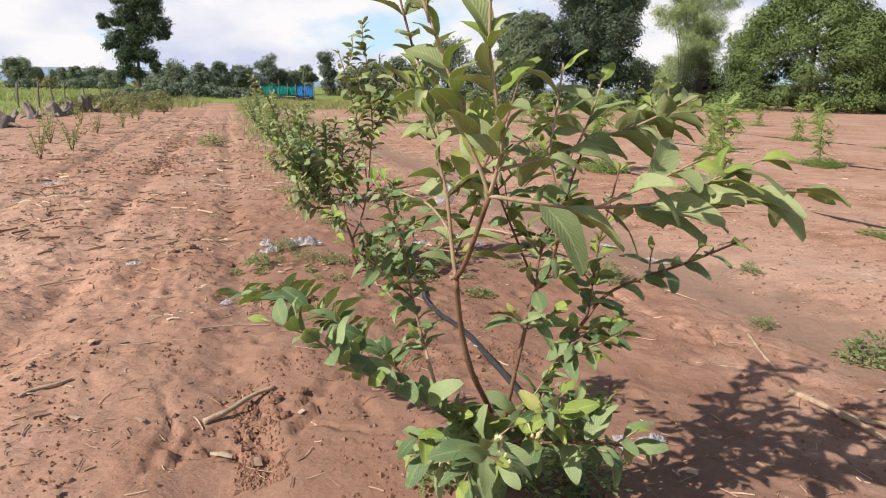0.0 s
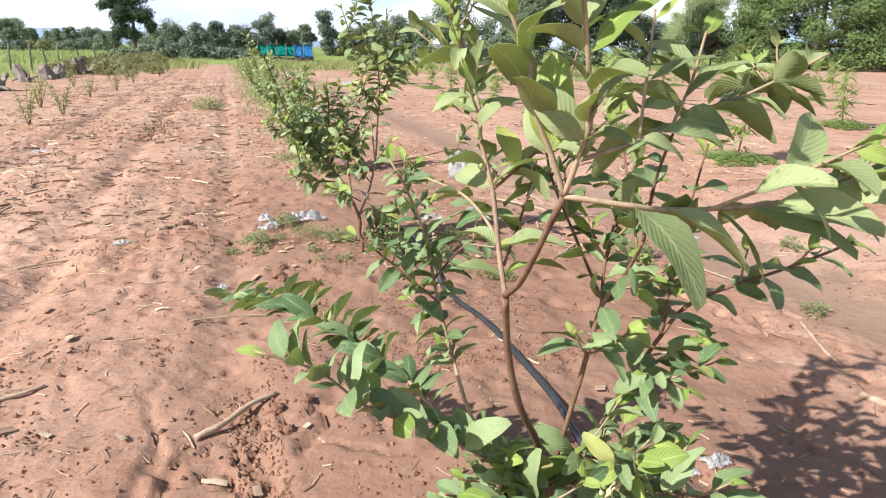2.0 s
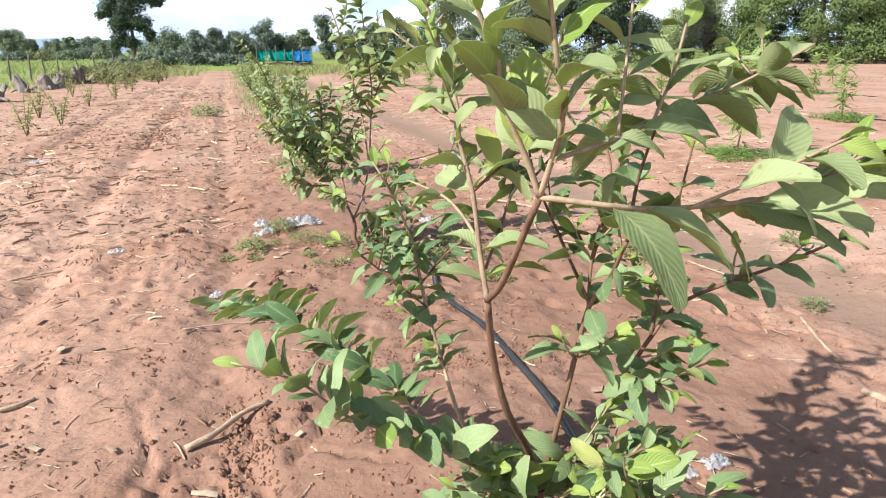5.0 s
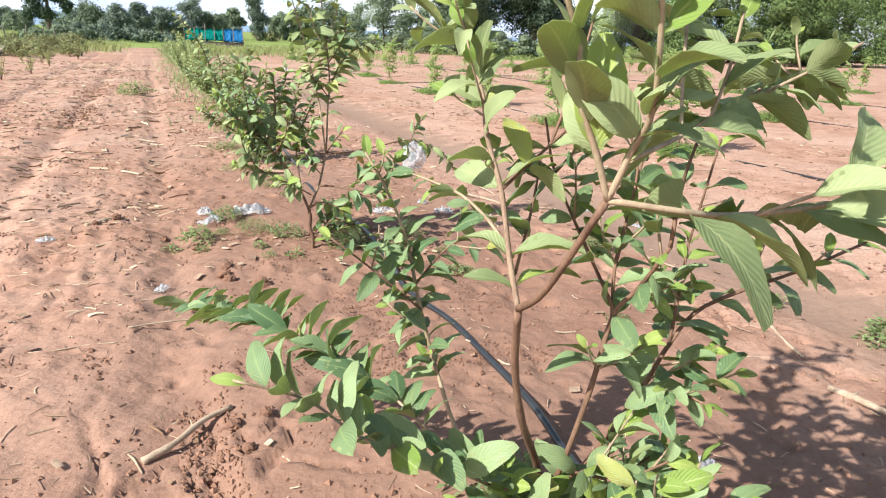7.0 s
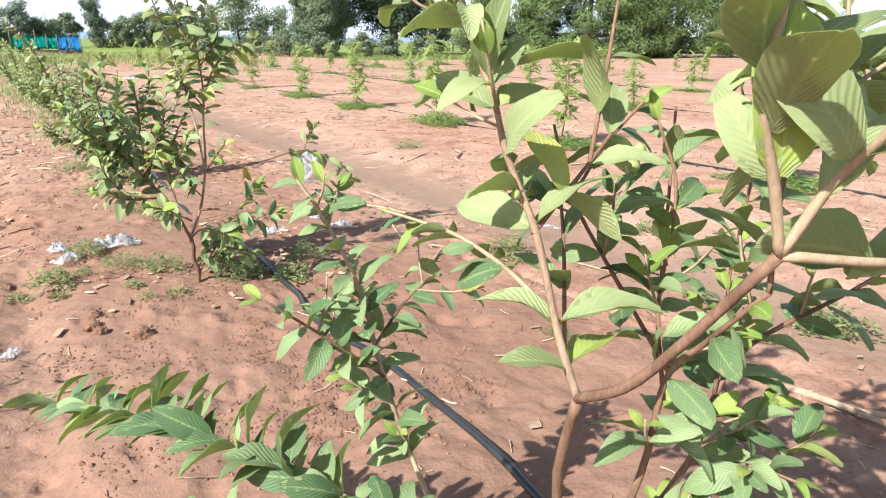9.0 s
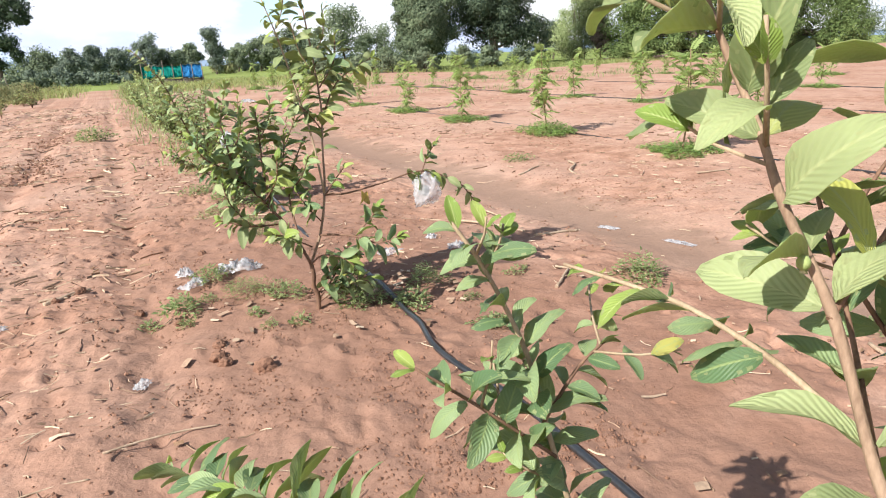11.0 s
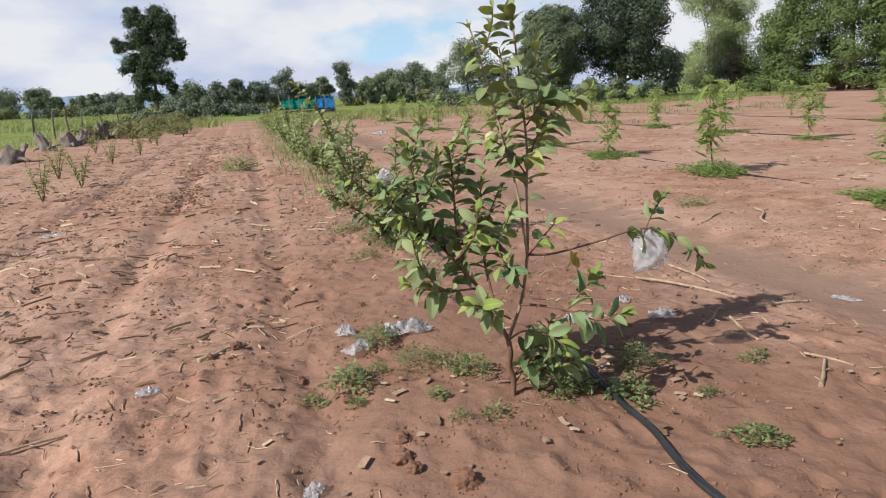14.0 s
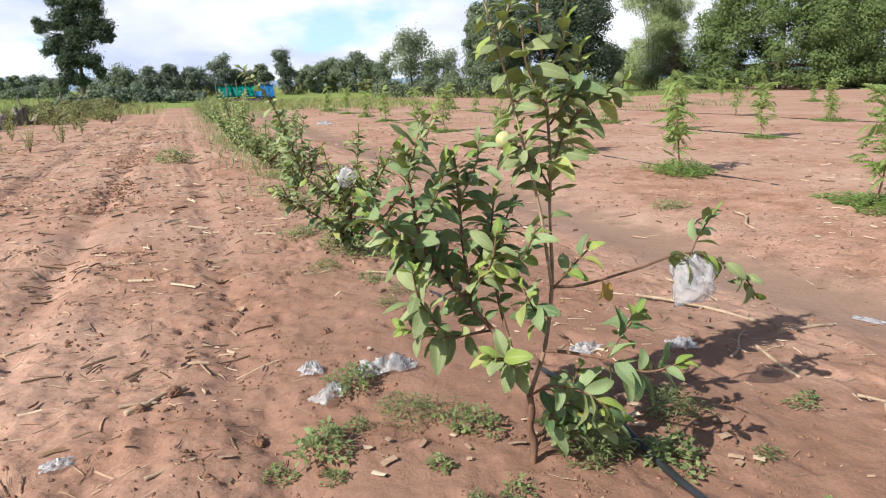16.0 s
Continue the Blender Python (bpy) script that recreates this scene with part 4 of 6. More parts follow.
    dress = [(1, 0.090, 0.031, 0.45, 55, 0.25), (2, 0.094, 0.029, 0.42, 55, 0.3), (3, 0.094, 0.027, 0.2, 60, 0.2), (4, 0.090, 0.021, 0.3, 55, 0.1),
             (5, 0.090, 0.021, 0.2, 55, 0.1), (6, 0.086, 0.029, 0.3, 60, 0.1), (7, 0.086, 0.027, 0.25, 60, 0.1), (8, 0.094, 0.029, 0.45, 60, 0.1),
             (9, 0.078, 0.051, 0.5, 60, 0.3), (10, 0.086, 0.027, 0.4, 60, 0.1), (11, 0.078, 0.029, 0.3, 60, 0.1), (12, 0.086, 0.027, 0.3, 55, 0.1),
             (13, 0.067, 0.023, 0.3, 50, 0.1), (14, 0.070, 0.023, 0.3, 60, 0.0),
             (15, 0.086, 0.023, 0.2, 58, 0.2), (16, 0.090, 0.023, 0.2, 55, 0.2), (17, 0.094, 0.025, 0.2, 55, 0.25), (18, 0.086, 0.021, 0.2, 58, 0.1), (19, 0.086, 0.021, 0.2, 58, 0.1),
             (20, 0.086, 0.021, 0.2, 58, 0.1), (21, 0.086, 0.023, 0.3, 58, 0.1), (22, 0.086, 0.023, 0.3, 58, 0.1), (23, 0.090, 0.023, 0.3, 58, 0.1)] + [(k, 0.085, 0.022, 0.15, 55, 0.15) for k in range(24, 32)] + [(k, 0.082, 0.022, 0.2, 60, 0.1) for k in range(32, 35)]
    places = []
    for k, size, gap, start, spread, sag in dress:
        tall = k in (1, 2, 16, 17, 29, 30, 31)
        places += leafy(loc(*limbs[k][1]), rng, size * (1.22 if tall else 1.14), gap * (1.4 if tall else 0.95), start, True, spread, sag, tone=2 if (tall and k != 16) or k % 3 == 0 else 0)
    rng.shuffle(places)
    grown(tree, places, rng)
    for x, y, z, turn in ((0.27, 0.19, 0.575, 0.4), (0.30, 0.20, 0.565, 1.9)):
        ob = new("leaf", DRYING_LEAF)
        ob.parent = tree
        ob.matrix_basis = Matrix.Translation((x, y, z)) @ leaf_frame(Vector((0.1 * math.cos(turn), 0.1 * math.sin(turn), -1)), Vector((math.cos(turn), -0.6, 0.2)), 0) @ Matrix.Scale(0.085, 4)
        tagged(ob, "withered yellow-brown hanging leaf")
    guava_fruit(tree, -0.048, 0.347, 1.046, 0.031, pale=True)
    stem(tree, "fruit_stalk", loc((0.02, 0.3, 1.16), (-0.029, 0.312, 1.176), (-0.048, 0.347, 1.076)), 0.003, 0.002, BARK, sides=5)
    return len(places)


second_tree()


# ---- further guava trees down the row ----
def guava_bush(seed, height, near=True, lean=0.0, shoots=None):
    """A bushy guava: shoots fanning out from the foot, leafy all along, with open gaps between them."""
    rng = random.Random(seed)
    tree = thing("guava_tree", 0, 0, 0, "bushy young guava tree with green leaves on fanned-out shoots", "tree", "guava trees in the row")
    f = Vector((rng.uniform(-0.02, 0.02), 0, height * 0.08))
    stem(tree, "trunk", [Vector((0, 0, -0.04)), f * 0.5, f], 0.016, 0.013, BARK, sides=6)
    places, lines = [], list(shoots or [])
    n = rng.randint(5, 7) if near else rng.randint(8, 9)
    if not lines:
        for k in range(n):
            a = 2 * math.pi * k / n + rng.uniform(-0.5, 0.5)
            h, out = height * rng.uniform(0.45, 1.0), rng.uniform(0.16, 0.5) if near else rng.uniform(0.2, 0.75)
            tip = f + Vector((math.cos(a) * out + lean, math.sin(a) * out, h - f.z))
            lines.append([f, f.lerp(tip, 0.33) + Vector((math.cos(a), math.sin(a), -0.2)) * 0.07, f.lerp(tip, 0.68) + Vector((rng.uniform(-0.03, 0.03), rng.uniform(-0.03, 0.03), 0.02)), tip])
    for pts in lines:
        pts = [Vector(p) for p in pts]
        stem(tree, "branch", pts, 0.009, 0.0035, BARK, sides=5)
        places += leafy(pts, rng, 0.098, 0.038 if near else 0.032, 0.16, spread=52, tone=2 * (rng.random() < 0.6))
        way = pts[-1] - pts[0]
        a = math.atan2(way.y, way.x)
        for _ in range(4 if near else 5):
            p = pts[0].lerp(pts[-1], rng.uniform(0.2, 0.8))
            b = a + rng.uniform(-1.6, 1.6)
            q = p + Vector((math.cos(b) * 0.12, math.sin(b) * 0.12, rng.uniform(0.03, 0.2)))
            twig = [p, p.lerp(q, 0.5) + Vector((0, 0, -0.015)), q]
            stem(tree, "twig", twig, 0.004, 0.0025, BARK, sides=4, steps=3)
            places += leafy(twig, rng, 0.086, 0.036, 0.15, tone=2 * (rng.random() < 0.6))
    for k in range(8):                                  # leafy suckers round the foot
        a = k * 0.9 + rng.uniform(-0.3, 0.3)
        q = f + Vector((math.cos(a) * 0.16, math.sin(a) * 0.16, rng.uniform(0.05, 0.25)))
        twig = [f * 0.6, f.lerp(q, 0.6), q]
        stem(tree, "twig", twig, 0.004, 0.0025, BARK, sides=4, steps=3)
        places += leafy(twig, rng, 0.084, 0.028, 0.25)
    rng.shuffle(places)
    if near:
        grown(tree, places, rng)
    else:
        far_leaves(tree, places, rng, LEAF_BUSH)
    return tree


foot = Vector((-1.49, 7.95, ground_z(-1.49, 7.95)))
THIRD_SHOOTS = [((-1.50, 7.95, 0.10), (-1.52, 7.92, 0.34), (-1.78, 7.88, 0.60), (-1.88, 7.85, 0.85), (-1.99, 7.82, 1.16), (-2.19, 7.8, 1.42)),
                ((-1.50, 7.95, 0.10), (-1.63, 7.85, 0.26), (-1.90, 7.78, 0.46), (-2.02, 7.74, 0.54)),
                ((-1.49, 7.95, 0.10), (-1.48, 7.98, 0.36), (-1.42, 8.0, 0.72), (-1.40, 8.02, 0.99)),
                ((-1.49, 7.95, 0.10), (-1.47, 7.93, 0.36), (-1.26, 7.9, 0.60), (-1.10, 7.88, 0.88)),
                ((-1.48, 7.96, 0.08), (-1.19, 8.1, 0.32), (-0.99, 8.15, 0.60), (-0.83, 8.2, 1.06)),
                ((-1.49, 7.95, 0.10), (-1.60, 8.1, 0.45), (-1.70, 8.2, 0.80)),
                ((-1.50, 7.94, 0.10), (-1.52, 7.85, 0.40), (-1.54, 7.76, 0.72)),
                ((-1.49, 7.96, 0.10), (-1.32, 7.99, 0.42), (-1.25, 8.05, 0.78))]
third = guava_bush(21, 1.12, True, -0.12, [[Vector(p) - foot for p in line] for line in THIRD_SHOOTS])
third.matrix_basis = Matrix.Translation(foot)
fourth = guava_bush(22, 1.15, True, -0.1)
row_bushes = [guava_bush(23, 1.15, False, -0.1), guava_bush(24, 1.3, False, 0.0), guava_bush(25, 0.95, False, 0.05)]
x, y = row_xy(11.0, 1.15)
fourth.matrix_basis = pose(x, y, ground_z(x, y), 0, 0, 100)
rng = random.Random(3)
for k in range(13):
    u, v = 13.9 + 2.9 * k + rng.uniform(-0.25, 0.25), 1.15 + rng.uniform(-0.15, 0.2)
    x, y = row_xy(u, v)
    m = pose(x, y, ground_z(x, y), 0, 0, rng.uniform(0, 360)) @ Matrix.Scale(rng.uniform(0.85, 1.1) * max(0.62, 1 - 0.06 * k), 4)
    if k < 3:
        row_bushes[k].matrix_basis = m
    else:
        copy_thing(row_bushes[k % 3], m)

# ---- far trees ----
def leaf_cloud(rng, lobes, count, size, squash=1.0, droop=0.0, loose=0.3):
    """Many small folded leaves spread over rounded masses: verts and quads. lobes: (x, y, z, rx, ry, rz)."""
    lobes = np.array(lobes)
    share = (lobes[:, 3] * lobes[:, 5])
    pick = rng.choice(len(lobes), count, p=share / share.sum())
    d = rng.normal(size=(count, 3))
    d /= np.linalg.norm(d, axis=1)[:, None]
    r = rng.uniform(0.0, 1.0, count) ** (0.4 if loose > 0.1 else 0.22) * np.where(rng.uniform(0, 1, count) < loose, rng.uniform(0.9, 1.5, count), 1.0)
    lump = 1 + 0.16 * np.sin(5 * d[:, 0] + pick) * np.sin(6 * d[:, 2] + 2 * pick) + 0.10 * np.sin(13 * d[:, 0] + 3 * d[:, 1]) * np.sin(11 * d[:, 2])
    centre = lobes[pick, :3] + d * lobes[pick, 3:] * (r * lump)[:, None]
    n = d + rng.normal(size=(count, 3)) * (0.42 if loose > 0.1 else 0.2) + np.array([0, 0, 0.35])
    n /= np.linalg.norm(n, axis=1)[:, None]
    way = rng.normal(size=(count, 3)) + np.array([0, 0, -droop])
    way -= n * (way * n).sum(1)[:, None]
    way /= np.linalg.norm(way, axis=1)[:, None]
    side = np.cross(n, way)
    s = size * rng.uniform(0.55, 1.4, count)[:, None]
    k = 0.5 * squash
    v = np.stack([centre - way * s * 0.5, centre + side * s * k * 0.5 - n * s * 0.10, centre + way * s * 0.55, centre - side * s * k * 0.5 - n * s * 0.10], 1)
    return v.reshape(-1, 3), np.arange(count * 4).reshape(-1, 4)


def clumps(rng, lobes, each, share):
    """Breaks every mass into smaller clumps sitting over its surface, so that the crown has lit heads and dark hollows."""
    out = []
    for x, y, z, rx, ry, rz in lobes:
        out.append((x, y, z, rx * 0.85, ry * 0.85, rz * 0.85))
        for _ in range(each):
            d = Vector((rng.gauss(0, 1), rng.gauss(0, 1), rng.gauss(0.2, 1))).normalized() * rng.uniform(0.6, 0.95)
            k = share * rng.uniform(0.75, 1.3)
            out.append((x + d.x * rx, y + d.y * ry, z + d.z * rz, rx * k, ry * k, rx * k * 0.8))
    return out


def big_tree(name, x, y, z, height, lobes, count, size, crown_mat, label, trunk_r=0.25, fork=0.3, seed=1, squash=1.0, droop=0.0, category="tree", group="", trunks=1, loose=0.3):
    """A tapered trunk with limbs reaching into every mass of the crown; lobes in metres from the foot."""
    rng = np.random.default_rng(seed)
    tree = thing(name, x, y, z, label, category, group)
    for t in range(trunks):
        bm = bmesh.new()
        off = Vector((rng.uniform(-1, 1), rng.uniform(-1, 1), 0)) * trunk_r * 3 * (trunks > 1)
        top = Vector((rng.uniform(-0.2, 0.2), rng.uniform(-0.2, 0.2), height * fork))
        tube(bm, curve_points([off + Vector((0, 0, -0.2)), off * 0.8 + top * 0.5 + Vector((0.1, 0, 0)), off * 0.5 + top, off * 0.4 + top * (0.75 / fork)], 4), trunk_r, trunk_r * 0.25, 8, 0.1)
        part("trunk", bm, BARK_FAR, tree)
    for k, lobe in enumerate(lobes[:9]):
        bm = bmesh.new()
        c = Vector(lobe[:3])
        start = Vector((0, 0, min(height * fork * rng.uniform(0.7, 1.2), max(c.z - 0.2, 0.3))))
        tube(bm, curve_points([start, start.lerp(c, 0.5) + Vector((0, 0, -0.15)), c], 4), trunk_r * 0.4, trunk_r * 0.08, 6)
        part("limb", bm, BARK_FAR, tree)
    vs, qs = leaf_cloud(rng, lobes, count, size, squash, droop, loose)
    tagged(part("crown", stuff_mesh("crown", vs, qs), crown_mat, tree), kind="stuff")
    return tree


def lobes_in(rng, width, depth, low, high, count, r, taper=0.4, flat=0.8):
    """Rounded masses filling a crown of that width between two heights."""
    out = []
    for k in range(count):
        f = (k + 0.5) / count
        z = low + (high - low) * f
        reach = 0.5 * (1 - taper * abs(2 * f - 0.75) ** 1.5)
        a = k * 2.4 + rng.uniform(-0.5, 0.5)
        q = math.sqrt(rng.uniform(0.15, 1))
        rr = r * rng.uniform(0.75, 1.25)
        out.append((math.cos(a) * (width * reach - rr * 0.6) * q, math.sin(a) * (depth * reach - rr * 0.6) * q, z, rr, rr, rr * flat))
    return out


EYE0 = Vector((-0.76, 2.07, 1.27))


def away(px, depth):
    """A place by its bearing from the middle of the walk: sideways share (-1 to 1 over the view) and metres ahead."""
    return EYE0.x + ((px - 784) / 1211 - 0.009) * depth, EYE0.y + depth


def rise(dy, depth):
    return 1.27 + dy / 1251 * depth


R = random.Random(77)
# tall dark tree over the left bank
x, y = away(232, 68)
TALL = [(-1.2, 9.9, 1.15), (1.3, 9.6, 1.6), (-2.8, 7.1, 0.95), (-0.7, 7.9, 1.7), (1.9, 7.6, 1.45), (-1.9, 5.6, 1.35), (0.4, 5.9, 1.8), (2.7, 6.1, 0.95),
        (-1.0, 3.9, 1.45), (1.3, 4.1, 1.25), (-1.3, 2.5, 1.0), (0.1, 2.2, 1.0), (1.9, 3.0, 0.7), (0.2, 9.0, 1.2)]
big_tree("tall_tree", x, y, 0, 11.0, clumps(random.Random(31), [(cx, 0, cz, r, r * 0.9, r * 0.85) for cx, cz, r in TALL], 4, 0.45),
         34000, 0.22, CROWN_TALL, "tall dark-leaved tree standing at the edge of the green field", 0.26, 0.4, 3, loose=0.12)

# the treeline: px, depth, top, width, kind
LINE = [(-140, 120, 40, 130, 1), (-60, 130, 36, 100, 1), (14, 140, 42, 60, 1), (45, 150, 22, 40, 1), (90, 150, 24, 40, 1), (118, 120, 34, 26, 1), (150, 140, 26, 60, 0),
        (185, 95, 22, 50, 1), (300, 78, 34, 80, 1), (345, 76, 32, 60, 0), (381, 84, 44, 50, 0), (416, 88, 40, 40, 0), (462, 92, 58, 62, 0), (500, 95, 30, 50, 1),
        (535, 110, 44, 36, 1), (576, 100, 72, 34, 0), (612, 120, 34, 50, 1), (650, 110, 48, 60, 1), (700, 105, 62, 66, 1), (735, 115, 40, 60, 1), (795, 80, 100, 96, 1),
        (850, 95, 60, 70, 1), (1170, 90, 60, 60, 0), (1760, 95, 60, 120, 1), (1880, 100, 50, 120, 1), (2020, 90, 60, 140, 1), (-280, 110, 50, 160, 0), (-420, 110, 50, 160, 1)]
# both treeline crown colours are paled and greyed to show distant haze
for k, (px, depth, top, wide, dark) in enumerate(LINE):
    x, y = away(px, depth)
    h, w = rise(top, depth), wide / 1211 * depth
    low = 0.30 * h if k % 3 else 0.12 * h
    lobes = clumps(R, lobes_in(R, w * 1.2, w, low, h - min(0.18 * h, 1.2), 9, max(0.25 * w, 0.15 * h), 0.4, 0.9), 3, 0.55)
    big_tree("field_tree", x, y, 0, h, lobes, 8500, max(0.24, 0.0026 * depth), CROWN_MID_HAZY if dark else CROWN_HAZY,
             "distant leafy tree in the treeline behind the fields", 0.16, 0.35, 100 + k, group="trees of the treeline")

# undergrowth along the foot of the treeline
for k in range(26):
    px, depth = -160 + 44 * k + R.uniform(-15, 15), 88 + R.uniform(0, 30)
    x, y = away(px, depth)
    h, w = rise(R.uniform(0, 14), depth), R.uniform(40, 70) / 1211 * depth
    big_tree("field_bush", x, y, 0, h, lobes_in(R, w, w * 0.6, 0.4, h * 0.8, 6, 0.2 * w, 0.3, 0.5), 1500, 0.3, (CROWN_MID_HAZY, CROWN_HAZY, CROWN_SCRUB)[k % 3],
             "low bush in the undergrowth below the treeline", 0.06, 0.4, 400 + k, category="bush", group="undergrowth bushes")

# great tree behind the rows, and the rounder one beside it
x, y = away(1062, 60)
rr = random.Random(8)
big_tree("great_tree", x, y, 0, 17.5, clumps(rr, lobes_in(rr, 8.6, 8, 2.2, 16.6, 34, 1.9, 0.3, 0.9), 4, 0.45), 125000, 0.20, CROWN_GREAT,
         "large dark tree with dense fine drooping foliage", 0.5, 0.2, 5, droop=1.0, loose=0.12)
x, y = away(936, 58)
big_tree("great_tree", x, y, 0, 10.5, clumps(rr, lobes_in(rr, 6.6, 7, 1.4, 7.0, 20, 1.6, 0.5, 0.9), 4, 0.45), 80000, 0.19, CROWN_ROUND,
         "large rounded tree with dense grey-green foliage", 0.4, 0.2, 6, loose=0.1)
# mango trees on the right
for px, depth, w, h, seed, cnt in ((1450, 62, 17.5, 12.0, 6, 130000), (1650, 66, 14, 10.0, 7, 60000)):
    x, y = away(px, depth)
    lobes = []
    rm = random.Random(seed)
    for k in range(42):
        a, e = k * 2.399, math.asin(min(1, (k + 0.5) / 42))
        q = rm.uniform(0.8, 1.0)
        lobes.append((math.cos(a) * math.cos(e) * (w / 2 - 1.2) * q, math.sin(a) * math.cos(e) * (w / 2 - 1.2) * q, 1.7 + math.sin(e) * (h - 3.0) * q, 2.0, 2.0, 1.6))
    for k in range(16):
        a = k * 0.393
        lobes.append((math.cos(a) * (w / 2 - 1.6), math.sin(a) * (w / 2 - 1.6), 1.0 + 0.25 * math.sin(5 * a), 1.7, 1.7, 0.95))
    big_tree("mango_tree", x, y, 0, h, clumps(rm, lobes, 4, 0.45), cnt, 0.19, CROWN_MANGO, "broad dome-shaped mango tree with dense dark shade under it", 0.4, 0.25, 30 + seed, squash=1.2, group="mango trees", trunks=2, loose=0.04)
# bamboo clump between them
x, y = away(1222, 72)
rb = random.Random(4)
lobes = clumps(rb, [(rb.uniform(-2.6, 2.6), rb.uniform(-2, 2), 1.0 + 11.5 * k / 34, 1.6, 1.5, 1.6) for k in range(34)], 3, 0.5)
bamboo = big_tree("bamboo_clump", x, y, 0, 13.5, lobes, 75000, 0.24, CROWN_BAMBOO, "feathery yellow-green bamboo clump", 0.06, 0.5, 41, 0.4, 1.2, "bamboo", loose=0.35)
for k in range(9):
    bm = bmesh.new()
    a = k * 0.7
    tube(bm, curve_points([(math.cos(a) * 0.5, math.sin(a) * 0.5, 0), (math.cos(a) * 0.9, math.sin(a) * 0.9, 6), (math.cos(a) * 2.2, math.sin(a) * 2.0, 9.8)], 4), 0.05, 0.02, 6)
    part("cane", bm, BARK_FAR, bamboo)
x, y = away(1262, 66)
big_tree("withered_bush", x, y, 0, 4.6, lobes_in(rb, 2.2, 2.0, 0.8, 4.0, 10, 0.6), 1800, 0.3, CROWN_BROWN, "half-dead bush with grey-brown withered leaves", 0.1, 0.3, 43, category="bush")
x, y = away(1140, 68)
big_tree("dark_bush", x, y, 0, 5.2, lobes_in(rb, 4.0, 3, 0.6, 4.4, 10, 1.0), 2500, 0.32, CROWN_MID_HAZY, "rounded leafy bush below the trees", 0.1, 0.3, 44, category="bush")

# low dark hedge at the end of the track and scrub along the left bank
for k, (px, depth, top, wide, dark) in enumerate([(285, 62, 8, 60, 0), (330, 62, 4, 60, 0), (375, 63, 0, 60, 0), (405, 66, -4, 30, 0), (430, 60, -2, 24, 0), (260, 48, -2, 60, 1), (215, 44, -8, 60, 1)]):
    x, y = away(px, depth)
    h, w = rise(top, depth), wide / 1211 * depth
    lobes = lobes_in(R, w * 1.1, w * 0.7, 0.25, h * 0.85, 8, 0.22 * w, 0.3, 0.6)
    big_tree("hedge_bush", x, y, 0, h, lobes, 1300, 0.26, CROWN_MID_HAZY if dark else CROWN_HAZY, "dense low bush at the end of the track", 0.06, 0.4, 200 + k, category="bush", group="hedge bushes")
# dry scrub on the left bank, thickening towards the tall tree
for k in range(24):
    u, v = 31 + 20 * k / 24 + R.uniform(-1, 1), -3.0 - R.uniform(0, 3.6)
    x, y = row_xy(u, v)
    h, w = R.uniform(0.45, 0.95), R.uniform(0.8, 1.7)
    big_tree("bank_bush", x, y, 0, h, lobes_in(R, w, w * 0.8, 0.1, h * 0.85, 7, 0.22 * w, 0.3, 0.5), 900, 0.09, CROWN_SCRUB,
             "low half-dry scrub bush on the bank", 0.02, 0.4, 500 + k, category="bush", group="scrub on the bank", loose=0.5)
# scrub in front of the right-hand trees
for k, (px, depth, top, wide) in enumerate([(1010, 50, 18, 60), (1060, 52, 14, 50), (940, 52, 10, 60), (880, 56, 12, 70), (1110, 56, 6, 50), (830, 58, 8, 70), (760, 60, 6, 80)]):
    x, y = away(px, depth)
    h, w = rise(top, depth), wide / 1211 * depth
    big_tree("scrub_bush", x, y, 0, h, lobes_in(R, w * 1.1, w * 0.7, 0.3, h * 0.85, 8, 0.2 * w, 0.3, 0.7), 1600, 0.2, CROWN_MID_HAZY, "light green scrub bush at the field's edge", 0.05, 0.4, 230 + k, category="bush", group="scrub bushes")

# far hills, the haze of distance painted into their blue colour
def hills():
    n = 90
    vs, fs = [], []
    for i in range(n):
        px = -900 + 3400 * i / (n - 1)
        x, y = away(px, 2400)
        h = 12 + 34 * max(0, 0.6 + 0.7 * math.sin(px / 190.0) + 0.35 * math.sin(px / 61.0 + 1)) * (1.0 if px < 300 else 0.45)
        vs += [(x, y, -5), (x, y + 60, h), (x, y + 400, -5)]
        if i:
            a = 3 * (i - 1)
            fs += [(a, a + 3, a + 4, a + 1), (a + 1, a + 4, a + 5, a + 2)]
    return mesh_from("hills", vs, fs)


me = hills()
me.materials.append(grainy("hazed_hill", (0.16, 0.22, 0.31), (0.21, 0.28, 0.37), 0.004, 1.0, 0.1))
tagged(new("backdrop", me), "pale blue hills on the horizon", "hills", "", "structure")

